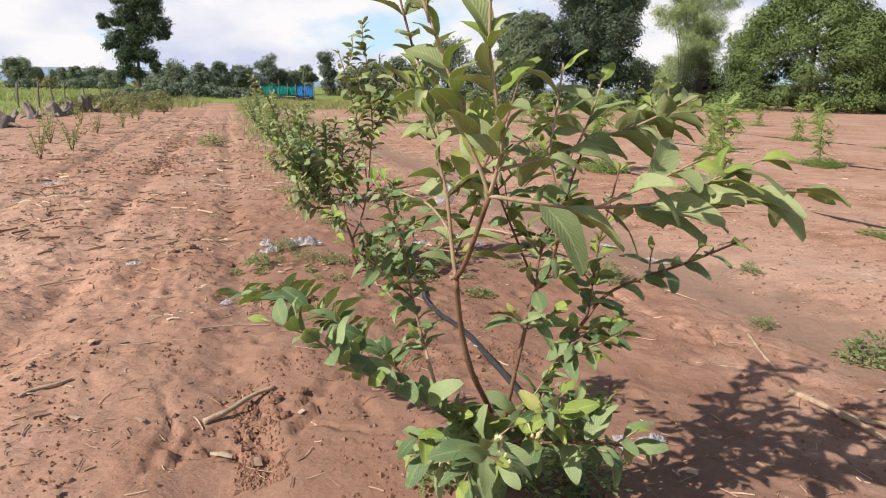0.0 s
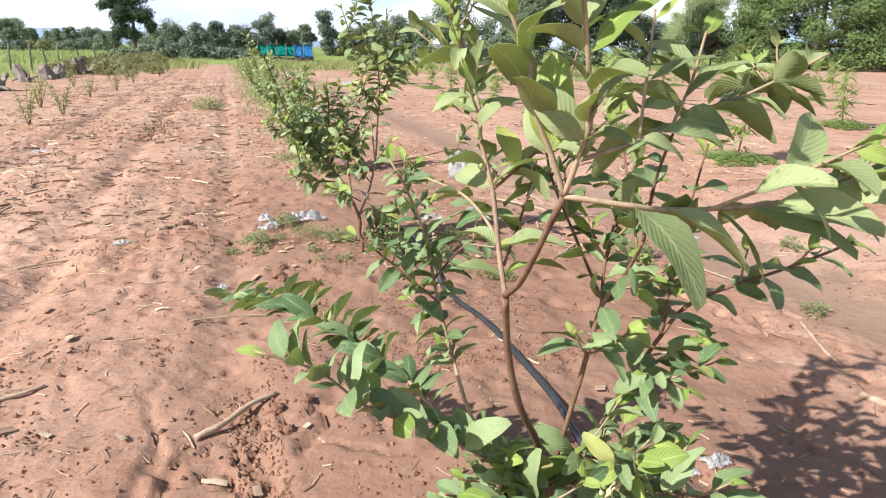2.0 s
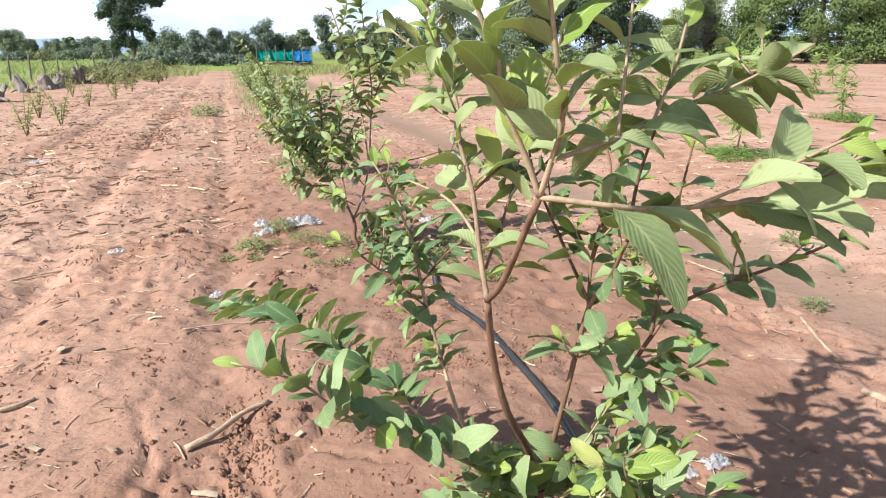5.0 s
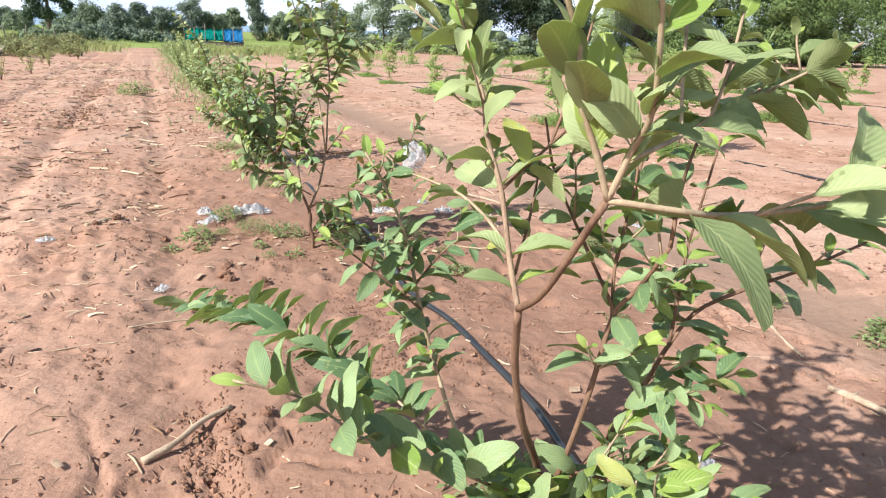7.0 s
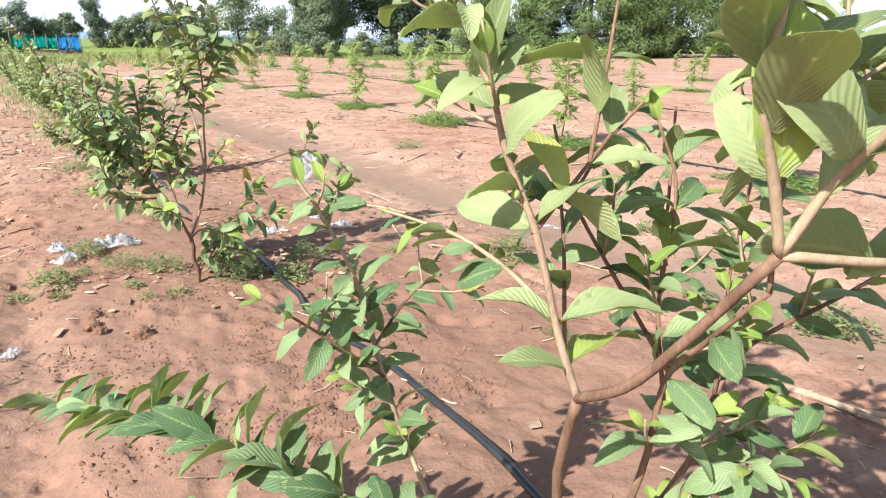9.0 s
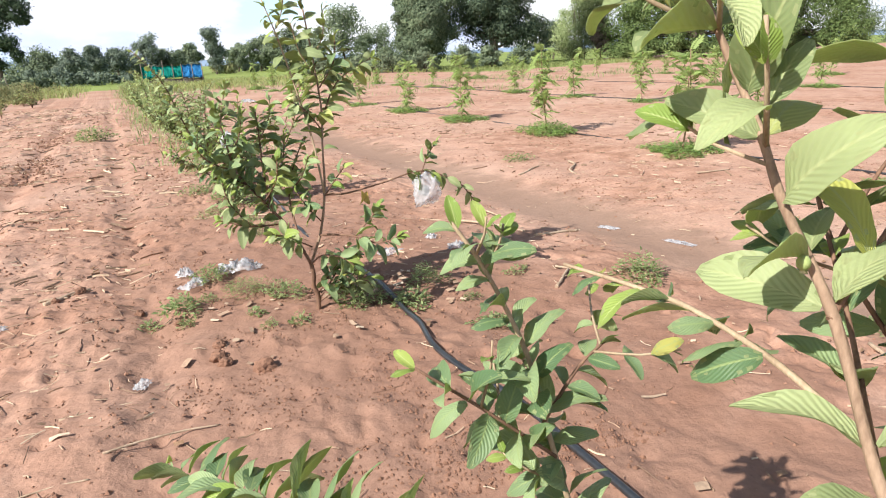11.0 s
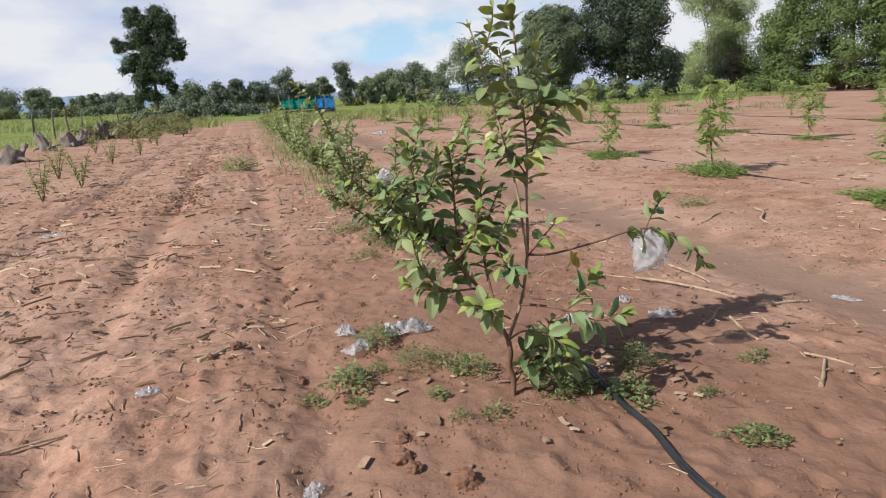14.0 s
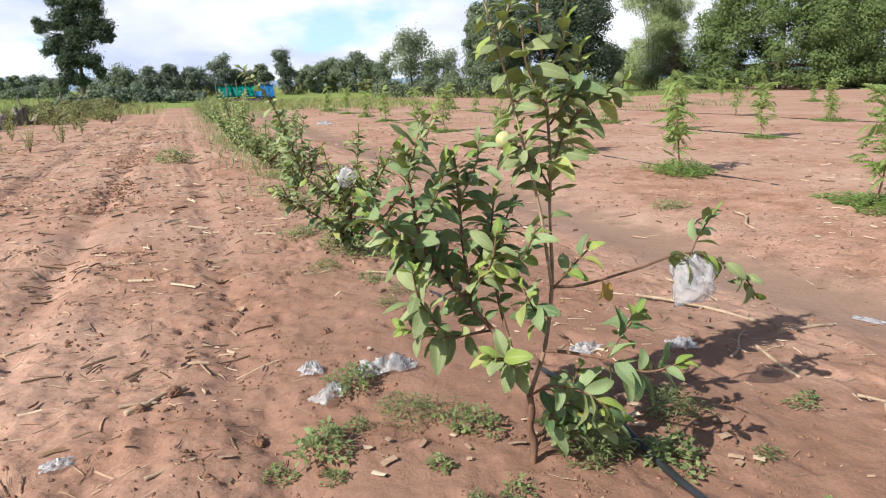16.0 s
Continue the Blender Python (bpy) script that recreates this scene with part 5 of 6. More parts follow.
# ---- second and further rows: feathery saplings on weedy mounds ----
def frond_mesh(length, pairs=7, droop=0.35, seed=0):
    """A feathery leaf: a midrib strip with leaflets growing from its edges."""
    rng = random.Random(seed)
    vs, qs, uv = [], [], []

    def at(s):
        return Vector((0, length * s * (1 - 0.2 * droop * s), -droop * length * s * s))

    w = Vector((length * 0.010, 0, 0))
    nodes = [0.0] + [0.22 + 0.74 * k / pairs for k in range(pairs + 1)]
    for s in nodes:
        vs += [at(s) - w, at(s) + w]
        uv += [(0.45, s), (0.55, s)]
    for k in range(len(nodes) - 1):
        qs.append((2 * k, 2 * k + 1, 2 * k + 3, 2 * k + 2))
    for k, s in enumerate(nodes[1:], 1):
        for sx in (-1, 1):
            root = 2 * k + (sx > 0)
            p = vs[root]
            way = Vector((sx, 0.55 if k < pairs + 1 else 1.6, -0.25 - 0.4 * rng.random())).normalized()
            leng = length * 0.34 * (1 - 0.35 * abs(s - 0.55)) * rng.uniform(0.85, 1.1)
            side = way.cross(Vector((0, 0, 1))).normalized() * leng * 0.25
            a = len(vs)
            vs += [p + way * leng * 0.45 + side, p + way * leng + Vector((0, 0, -0.12 * leng)), p + way * leng * 0.45 - side]
            uv += [(1, 0.45), (0.5, 1), (0, 0.45)]
            qs.append((root, a, a + 1, a + 2))
    me = stuff_mesh("frond", np.array([tuple(v) for v in vs]), np.array(qs), np.array(uv))
    me.materials.append(FROND)
    return me


FRONDS = [frond_mesh(1.0, 7, 0.6, 1), frond_mesh(1.0, 6, 0.45, 2), frond_mesh(1.0, 8, 0.8, 3)]
BARK_SAPLING = grainy("sapling_bark", (0.20, 0.125, 0.075), (0.34, 0.24, 0.15), 20, 0.8, 0.003)


def sapling(seed, height, bushy=1.0):
    rng = random.Random(seed)
    tree = thing("sapling", 0, 0, 0, "feathery light green sapling on a weedy mound", "sapling", "saplings in rows")
    top = Vector((rng.uniform(-0.08, 0.08), rng.uniform(-0.08, 0.08), height * 0.86))
    mid = top * 0.5 + Vector((rng.uniform(-0.05, 0.05), rng.uniform(-0.05, 0.05), 0))
    stem(tree, "trunk", [Vector((0, 0, -0.05)), mid, top], 0.011, 0.005, BARK_SAPLING, sides=6)
    crowns = [(top, 8, 0.23)]
    for k in range(9):
        crowns.append((mid.lerp(top, rng.uniform(-0.5, 1.0)), rng.randint(3, 5), rng.uniform(0.17, 0.26)))
    for k in range(int(7 * bushy)):
        s = rng.uniform(0.15, 0.85)
        p = mid * (s / 0.5) if s < 0.5 else mid.lerp(top, (s - 0.5) / 0.5)
        a = rng.uniform(0, 6.28)
        q = p + Vector((math.cos(a) * 0.7, math.sin(a) * 0.7, 1.3)) * rng.uniform(0.08, 0.22)
        stem(tree, "branch", [p, p.lerp(q, 0.5) + Vector((math.cos(a), math.sin(a), 0)) * 0.03, q], 0.005, 0.003, BARK_SAPLING, sides=5)
        crowns.append((q, 5, 0.20))
    for p, n, size in crowns:
        for k in range(n):
            a = 6.283 * k / n + rng.uniform(-0.3, 0.3)
            e = rng.uniform(-0.25, 1.35)
            ob = new("frond", FRONDS[rng.randrange(3)])
            ob.parent = tree
            way = Vector((math.cos(a) * math.cos(e), math.sin(a) * math.cos(e), math.sin(e)))
            ob.matrix_basis = Matrix.Translation(p - Vector((0, 0, 0.22 * rng.random()))) @ leaf_frame(way, Vector((0, 0, 1)), 0) @ Matrix.Scale(size * rng.uniform(0.75, 1.15), 4)
    return tree


def herb_arrays(rng, rx, ry, tall, count, size, lean=0.6, narrow=0.45, z0=0.0):
    """Many small leaves on short stalks over an oval patch: verts, quads, uvs."""
    a, q = rng.uniform(0, 2 * np.pi, count), np.sqrt(rng.uniform(0, 1, count))
    edge = 0.75 + 0.25 * np.sin(3 * a + 1) + 0.12 * np.sin(7 * a)
    cx, cy = np.cos(a) * q * rx * edge, np.sin(a) * q * ry * edge
    cz = z0 + tall * rng.uniform(0.05, 1, count) * (1 - 0.75 * q ** 2) + 0.01
    way = rng.normal(size=(count, 3)) * [1, 1, 0.35] + np.stack([np.cos(a) * q, np.sin(a) * q, 0 * a + 0.5 * lean], -1)
    way /= np.linalg.norm(way, axis=1)[:, None]
    up = rng.normal(size=(count, 3)) * 0.35 + [0, 0, 1]
    side = np.cross(way, up)
    side /= np.linalg.norm(side, axis=1)[:, None]
    n = np.cross(side, way)
    s = size * rng.uniform(0.5, 1.3, count)[:, None]
    c = np.stack([cx, cy, cz], -1)
    v = np.stack([c, c + way * s * 0.5 + side * s * narrow * 0.5 + n * s * 0.05, c + way * s - n * s * 0.12, c + way * s * 0.5 - side * s * narrow * 0.5 + n * s * 0.05], 1).reshape(-1, 3)
    uv = np.tile([(0.5, 0), (1, 0.5), (0.5, 1), (0, 0.5)], (count, 1))
    return v, np.arange(count * 4).reshape(-1, 4), uv


def weed_patch(x, y, rx, ry, tall, count, size, seed, label, material=None, name="weed_patch", narrow=0.45, group="weeds", turn=0.0):
    rng = np.random.default_rng(seed)
    vs, qs, uv = herb_arrays(rng, rx, ry, tall, count, size, narrow=narrow)
    ob = new(name, stuff_mesh(name, vs, qs, uv))
    ob.data.materials.append(material or WEED)
    ob.matrix_basis = pose(x, y, ground_z(x, y) - 0.005, 0, 0, turn)
    return tagged(ob, label, "weeds", group, "stuff")


saplings = [sapling(51, 1.40, 1.0), sapling(52, 1.55, 1.2), sapling(53, 1.25, 0.8), sapling(54, 1.45, 1.4)]
MOUND = [weed_patch(0, 0, 0.58, 0.38, 0.27, 2600, 0.045, 60 + k, "low mat of small green weeds round a sapling's foot", MOUND_LEAF, group="weed mounds") for k in range(2)]
rs = random.Random(9)
placed = 0
ROW_SPOTS = [(7.55, 6.15), (10.3, 6.15), (13.4, 6.3), (16.6, 6.5), (19.6, 6.6), (22.7, 6.7), (25.8, 6.8), (29, 6.9), (32.5, 6.9), (36, 7.0), (4.9, 6.1), (2.2, 6.1)]
ROW_SPOTS += [(13.6, 11.3), (10.6, 11.2), (16.8, 11.5), (20.2, 11.6), (23.6, 11.8), (27, 12), (30.4, 12), (34, 12.2), (7.4, 11.2), (4.2, 11.2)]
ROW_SPOTS += [(13, 16.6), (16.5, 16.6), (20, 16.8), (24, 17), (28, 17), (32, 17.2), (9.5, 16.4), (17, 22), (21, 22.2), (25, 22.4), (29.5, 22.5), (34, 22.6), (22, 28), (27, 28), (33, 28)]
for k, (u, v) in enumerate(ROW_SPOTS):
    uu, vv = (u, v) if k < 3 else (u + rs.uniform(-0.3, 0.3), v + rs.uniform(-0.2, 0.2))
    x, y = row_xy(uu, vv)
    z = ground_z(x, y)
    m = pose(x, y, z, 0, 0, rs.uniform(0, 360)) @ Matrix.Scale(rs.uniform(0.8, 1.05) if k > 2 else 0.98, 4)
    if k < 4:
        saplings[k].matrix_basis = m
    else:
        copy_thing(saplings[k % 4], m)
    mm = pose(x, y, z - 0.01, 0, 0, 108.4 + rs.uniform(-12, 12)) @ Matrix.Diagonal((rs.uniform(0.95, 1.35), rs.uniform(0.9, 1.3), rs.uniform(0.5, 0.95), 1))
    if k < 2:
        MOUND[k].matrix_basis = mm
    elif k < 24 or k % 2:
        copy_thing(MOUND[k % 2], mm)


# ---- hoses ----
def hose(name, points, radius, label, sides=10):
    bm = bmesh.new()
    pts = [Vector((x, y, ground_z(x, y) + radius * 0.8 + lift)) for x, y, lift in points]
    tube(bm, curve_points(pts, 8), radius, radius, sides)
    bmesh.ops.recalc_face_normals(bm, faces=bm.faces)
    me = bpy.data.meshes.new(name)
    bm.to_mesh(me)
    bm.free()
    me.materials.append(HOSE)
    return tagged(new(name, me), label, "hose", "irrigation hoses")


main = [(1.0, 0.4, 0), (0.75, 1.4, 0), (0.56, 2.1, 0), (0.47, 2.45, 0.005), (0.40, 2.8, 0.01), (0.345, 3.1, 0.02), (0.24, 3.5, 0.01), (0.115, 3.84, 0.0), (-0.03, 4.10, 0),
        (-0.112, 4.36, 0), (-0.14, 4.65, 0), (-0.20, 4.9, 0.01), (-0.30, 5.22, 0.02), (-0.42, 5.55, 0.0), (-0.56, 6.0, -0.035), (-0.74, 6.45, -0.03), (-0.86, 6.75, -0.008), (-0.93, 7.0, -0.03), (-1.0, 7.4, -0.035)]
for k in range(12):
    u = 8.2 + 3 * k
    main.append((*row_xy(u, 1.42 + 0.12 * (k % 2)), -0.01))
hose("irrigation_hose", main, 0.0135, "black plastic irrigation hose snaking over the soil between the trees")
for v0, us in ((6.4, (2, 40)), (11.5, (4, 40)), (16.8, (8, 40))):
    pts = []
    for k in range(int((us[1] - us[0]) / 1.5)):
        u = us[0] + 1.5 * k
        pts.append((*row_xy(u, v0 + 0.012 * u + 0.06 * math.sin(k * 1.9)), -0.006))
    hose("irrigation_hose", pts, 0.012, "straight black irrigation hose along a row of saplings", 6)

# ---- weeds near the walk ----
FEW = [(-1.04, 5.33, 0.20, 0.13, 0.10, 260, 0.035), (-1.30, 5.60, 0.14, 0.11, 0.09, 180, 0.035), (-1.36, 5.09, 0.13, 0.12, 0.09, 110, 0.05), (-0.44, 5.04, 0.21, 0.14, 0.19, 260, 0.055),
       (-0.16, 4.98, 0.16, 0.14, 0.10, 160, 0.045), (0.22, 4.62, 0.16, 0.09, 0.05, 120, 0.04), (0.16, 4.95, 0.08, 0.05, 0.03, 50, 0.035), (1.18, 5.10, 0.20, 0.18, 0.18, 260, 0.045),
       (2.27, 3.72, 0.22, 0.18, 0.17, 220, 0.055), (-0.04, 5.26, 0.14, 0.12, 0.13, 150, 0.045), (1.52, 9.30, 0.22, 0.14, 0.10, 140, 0.05), (-1.99, 8.56, 0.25, 0.16, 0.10, 220, 0.04),
       (-1.66, 7.55, 0.22, 0.13, 0.08, 200, 0.035), (-1.30, 7.20, 0.15, 0.10, 0.06, 110, 0.035), (-0.82, 5.20, 0.16, 0.10, 0.09, 130, 0.04), (-1.25, 5.25, 0.07, 0.06, 0.05, 50, 0.04),
       (0.42, 2.42, 0.20, 0.20, 0.16, 300, 0.05), (0.14, 2.62, 0.16, 0.14, 0.12, 170, 0.05), (0.55, 2.62, 0.14, 0.10, 0.10, 130, 0.045), (0.02, 2.42, 0.12, 0.10, 0.09, 110, 0.045),
       (-5.19, 14.85, 0.40, 0.28, 0.30, 260, 0.09), (-0.86, 4.72, 0.05, 0.05, 0.05, 30, 0.035), (-0.72, 4.78, 0.07, 0.06, 0.07, 45, 0.035), (-0.95, 4.95, 0.06, 0.05, 0.05, 40, 0.035),
       (-1.18, 6.62, 0.10, 0.08, 0.07, 80, 0.035), (-0.98, 6.35, 0.06, 0.06, 0.06, 40, 0.035), (1.9, 4.2, 0.12, 0.08, 0.06, 70, 0.04), (0.95, 3.9, 0.10, 0.07, 0.05, 60, 0.04),
       (-1.42, 7.85, 0.30, 0.20, 0.18, 220, 0.05), (-1.62, 8.15, 0.25, 0.2, 0.15, 180, 0.05), (-1.1, 6.9, 0.16, 0.1, 0.08, 90, 0.04), (-1.75, 8.9, 0.28, 0.16, 0.12, 160, 0.05),
       (-2.25, 10.0, 0.35, 0.22, 0.16, 200, 0.055), (-2.5, 10.8, 0.35, 0.25, 0.18, 200, 0.055), (-2.9, 12.4, 0.35, 0.25, 0.16, 180, 0.06), (-3.3, 13.7, 0.4, 0.3, 0.18, 200, 0.06), (-3.9, 15.6, 0.4, 0.3, 0.18, 180, 0.07), (-4.5, 17.8, 0.5, 0.3, 0.2, 180, 0.08),
       (-1.5, 5.0, 0.08, 0.07, 0.06, 50, 0.035), (-1.3, 4.95, 0.06, 0.05, 0.05, 36, 0.04), (0.5, 5.3, 0.10, 0.07, 0.05, 50, 0.035), (2.3, 5.3, 0.14, 0.1, 0.09, 80, 0.045)]
for k, (x, y, rx, ry, tall, n, size) in enumerate(FEW):
    fine = k % 3 == 0
    weed_patch(x, y, rx, ry, tall, int(n * (3.2 if fine else 2.2)), size * (0.55 if fine else 0.62), 300 + k,
               "tuft of fine feathery green weed on bare soil" if fine else "low spreading green weed on bare soil", narrow=0.25 if fine else 0.5, turn=37.0 * k)


def grass_stuff(name, spots, label, seed, size, material=GRASS):
    """Upright blades in tufts, one mass."""
    rng = np.random.default_rng(seed)
    n = len(spots)
    x, y, z = np.array(spots).T
    a, lean = rng.uniform(0, 2 * np.pi, n), rng.uniform(0.1, 0.6, n)
    h = size * rng.uniform(0.5, 1.4, n)
    d = np.stack([np.cos(a) * lean, np.sin(a) * lean, np.ones(n)], -1)
    side = np.stack([-np.sin(a), np.cos(a), 0 * a], -1) * (0.045 * h)[:, None]
    c = np.stack([x, y, z], -1)
    m, t = c + d * (h * 0.55)[:, None], c + d * h[:, None] + np.stack([np.cos(a), np.sin(a), -0.4 + 0 * a], -1) * (h * 0.35)[:, None]
    v = np.stack([c - side, c + side, m + side, m - side, t + side * 0.2, t - side * 0.2], 1).reshape(-1, 3)
    q = (np.arange(n)[:, None, None] * 6 + np.array([[0, 1, 2, 3], [3, 2, 4, 5]])).reshape(-1, 4)
    uv = np.tile([(0.3, 0), (0.7, 0), (0.7, 0.5), (0.3, 0.5), (0.6, 1), (0.4, 1)], (n, 1))
    ob = new(name, stuff_mesh(name, v, q, uv))
    ob.data.materials.append(material)
    return tagged(ob, label, "grass", "", "stuff")


def spots_in(seed, count, u0, u1, v0, v1, keep=None, clump=0.35, spread=14):
    rng = np.random.default_rng(seed)
    n = count // spread
    cu, cv = u0 + (u1 - u0) * rng.uniform(0, 1, n) ** 0.8, rng.uniform(v0, v1, n)
    if keep is not None:
        ok = keep(cu, cv)
        cu, cv = cu[ok], cv[ok]
    cu, cv = np.repeat(cu, spread) + rng.normal(0, clump, len(cu) * spread), np.repeat(cv, spread) + rng.normal(0, clump, len(cv) * spread)
    zz = height_uv(cu, cv)
    return np.stack([cu * DU.x + cv * DV.x, cu * DU.y + cv * DV.y, zz], -1)


grass_stuff("bank_grass", spots_in(71, 6000, 19, 52, -9.5, -2.6, lambda u, v: v < -3.2 - 0.6 * np.sin(u) - np.clip((38 - u) * 0.35, 0, 6)), "rough dry yellow-green grass along the left bank", 1, 0.22, DRY_GRASS)
grass_stuff("row_weeds", spots_in(76, 5200, 9.5, 46, 0.7, 1.9, clump=0.22), "low weeds growing along the row of trees", 6, 0.13, WEED)
grass_stuff("bank_grass", spots_in(72, 9000, 34, 56, -4.5, 14, lambda u, v: (np.abs(v + 0.2) > 1.3) & (u > 40 - np.abs(v) * 0.3)), "rough grass and weeds at the end of the rows", 2, 0.36)
grass_stuff("field_weeds", spots_in(73, 5000, 20, 44, 2.5, 26, lambda u, v: value_noise(u, v, 3.0, 55) > 0.05), "sparse weeds between the far rows", 3, 0.16, WEED)
grass_stuff("meadow_grass", spots_in(74, 14000, 43, 64, 22, 42, clump=0.6), "pale green grass strip before the mango trees", 4, 0.25)
grass_stuff("paddy", spots_in(75, 16000, 46, 90, -48, -8, clump=0.8), "bright green young rice in the field", 5, 0.5)


# ---- left bank: saplings, stumps, posts ----
def bank_shrub(seed, height):
    rng = random.Random(seed)
    tree = thing("bank_shrub", 0, 0, 0, "thin wiry young shrub with sparse green leaves", "shrub", "shrubs along the bank")
    places = []
    for k in range(5):
        a = k * 1.3 + rng.uniform(-0.4, 0.4)
        tip = Vector((math.cos(a) * rng.uniform(0.08, 0.3), math.sin(a) * rng.uniform(0.08, 0.3), height * rng.uniform(0.6, 1)))
        pts = [Vector((0, 0, -0.03)), tip * 0.5 + Vector((0, 0, 0.03)), tip]
        stem(tree, "branch", pts, 0.008, 0.003, BARK, sides=4)
        places += leafy(pts, rng, 0.085, 0.046, 0.25)
    far_leaves(tree, places, rng, LEAF_BANK)
    return tree


shrubs = [bank_shrub(81, 0.75), bank_shrub(82, 0.6), bank_shrub(83, 0.9)]
SHRUB_SPOTS = [(13.1, -2.9), (14.8, -2.75), (19.6, -3.1), (16.9, -3.6), (22.5, -2.9), (25.5, -2.8), (20.4, -4.4), (28, -3.3), (31.5, -2.5), (24, -4.3), (34, -3.0), (27, -5.0), (37, -2.6), (30, -4.2), (40, -3.2), (33.5, -4.6),
               (36, -4.4), (43, -2.6), (45, -3.8), (39, -5.2), (17.6, -5.2), (46.5, -2.4)]
rs = random.Random(14)
for k, (u, v) in enumerate(SHRUB_SPOTS):
    x, y = row_xy(u, v)
    m = pose(x, y, ground_z(x, y), 0, 0, rs.uniform(0, 360)) @ Matrix.Scale(rs.uniform(0.75, 1.1) * (1.2 if u > 28 else 1), 4)
    if k < 3:
        shrubs[k].matrix_basis = m
    else:
        copy_thing(shrubs[k % 3], m)

STUMP = grainy("weathered_stump", (0.075, 0.062, 0.056), (0.29, 0.245, 0.215), 6, 0.95, 0.03, (1, 1, 0.25))


def stump(u, v, height, r, lean, seed):
    """A broken stump: flared roots, grooved sides and a splintered top."""
    rng = random.Random(seed)
    bm = bmesh.new()
    n, rows, rings = 20, 9, []
    crest = [0.55 + 0.45 * math.sin(2 * math.pi * j / n * 2 + seed) + rng.uniform(-0.25, 0.25) for j in range(n)]
    for i in range(rows):
        f = i / (rows - 1)
        ring = []
        for j in range(n):
            a = 2 * math.pi * j / n
            flare = 0.55 * (1 - f) ** 3 * (1 + 0.7 * math.sin(3 * a + seed))
            rr = r * (0.82 + flare + 0.14 * math.sin(7 * a + 2 * seed) + rng.uniform(-0.05, 0.05))
            z = -0.08 + height * f * (0.72 + 0.4 * crest[j] * f)
            ring.append(bm.verts.new((math.cos(a) * rr + lean * f * f * height, math.sin(a) * rr, z)))
        rings.append(ring)
    inner = [bm.verts.new((math.cos(2 * math.pi * j / n) * r * 0.4 + lean * height, math.sin(2 * math.pi * j / n) * r * 0.4, height * (0.5 + 0.15 * crest[j]))) for j in range(n)]
    rings.append(inner)
    for p, q in zip(rings, rings[1:]):
        for j in range(n):
            bm.faces.new((p[j], p[(j + 1) % n], q[(j + 1) % n], q[j])).smooth = True
    bm.faces.new(inner)
    for k in range(3):                                  # snapped roots and a side limb
        a = seed + 2.1 * k
        way = Vector((math.cos(a), math.sin(a), 0))
        tube(bm, curve_points([way * r * 0.6 + Vector((0, 0, 0.12 * height)), way * r * 1.4 + Vector((0, 0, 0.10 + 0.1 * height * (k == 0)))
                               , way * r * 2.1 + Vector((0, 0, 0.02 + 0.5 * height * (k == 0)))], 3), r * 0.28, r * 0.10, 7, 0.3)
    me = bpy.data.meshes.new("tree_stump")
    bm.to_mesh(me)
    bm.free()
    me.materials.append(STUMP)
    x, y = row_xy(u, v)
    ob = new("tree_stump", me)
    ob.matrix_basis = pose(x, y, 0, 0, 0, seed * 50)
    return tagged(ob, "dark weathered broken tree stump on the bank", "stump", "old stumps")


for k, s in enumerate([(22.3, -6.0, 0.65, 0.30, 0.4), (21.8, -6.6, 0.45, 0.28, -0.3), (27.0, -6.3, 0.80, 0.20, 0.7), (29.2, -6.1, 0.70, 0.30, 0.2), (30.2, -6.0, 0.72, 0.26, -0.4), (33.3, -5.8, 0.95, 0.26, 0.15), (34.0, -5.5, 0.7, 0.2, 0.8), (38, -5.6, 0.6, 0.22, 0.3), (41, -6.4, 0.7, 0.2, -0.3)]):
    stump(s[0], s[1], s[2] * 0.75, s[3], s[4], seed=k + 1)
POST = grainy("grey_post", (0.09, 0.075, 0.06), (0.22, 0.19, 0.16), 8, 0.9, 0.01, (1, 1, 0.2))
for k, (u, v, h) in enumerate([(35.2, -8.05, 1.25), (35.5, -7.55, 1.05), (43, -10.9, 1.2), (41, -12.5, 1.1), (47, -9.4, 1.2), (45, -14, 1.1), (49, -12.5, 1.1), (44, -6.9, 1.15), (46, -6.2, 1.2), (42, -7.4, 1.0), (48, -5.6, 1.15), (50, -5.2, 1.1), (38, -9.6, 1.1)]):
    bm = bmesh.new()
    x, y = row_xy(u, v)
    tube(bm, curve_points([(0, 0, -0.1), (0.03, 0, h * 0.5), (0.06 * (-1) ** k, 0.02, h)], 3), 0.045, 0.035, 7, 0.2)
    me = bpy.data.meshes.new("fence_post")
    bm.to_mesh(me)
    bm.free()
    me.materials.append(POST)
    ob = new("fence_post", me)
    ob.location = (x, y, ground_z(x, y))
    tagged(ob, "grey leaning wooden fence post at the field's edge", "fence post", "fence posts")


# ---- net enclosure at the end of the track ----
def net_sheet(a, b, z0, z1, seed, folds=26):
    rng = random.Random(seed)
    bm = bmesh.new()
    a, b = Vector(a), Vector(b)
    way = (b - a).normalized()
    out = Vector((way.y, -way.x, 0))
    grid = []
    for i in range(folds + 1):
        s = i / folds
        p = a.lerp(b, s)
        sag = 0.09 * math.sin(math.pi * (s * 3 % 1))
        col = []
        for j in range(6):
            t = j / 5
            col.append(bm.verts.new(p + out * (0.07 * math.sin(i * 1.9 + j * 0.8) + rng.uniform(-0.03, 0.03)) + Vector((0, 0, z0 + (z1 - z0 - sag) * t + rng.uniform(-0.02, 0.02)))))
        grid.append(col)
    for p, q in zip(grid, grid[1:]):
        for j in range(5):
            bm.faces.new((p[j], q[j], q[j + 1], p[j + 1])).smooth = True
    bmesh.ops.solidify(bm, geom=bm.faces[:], thickness=0.008)
    return bm


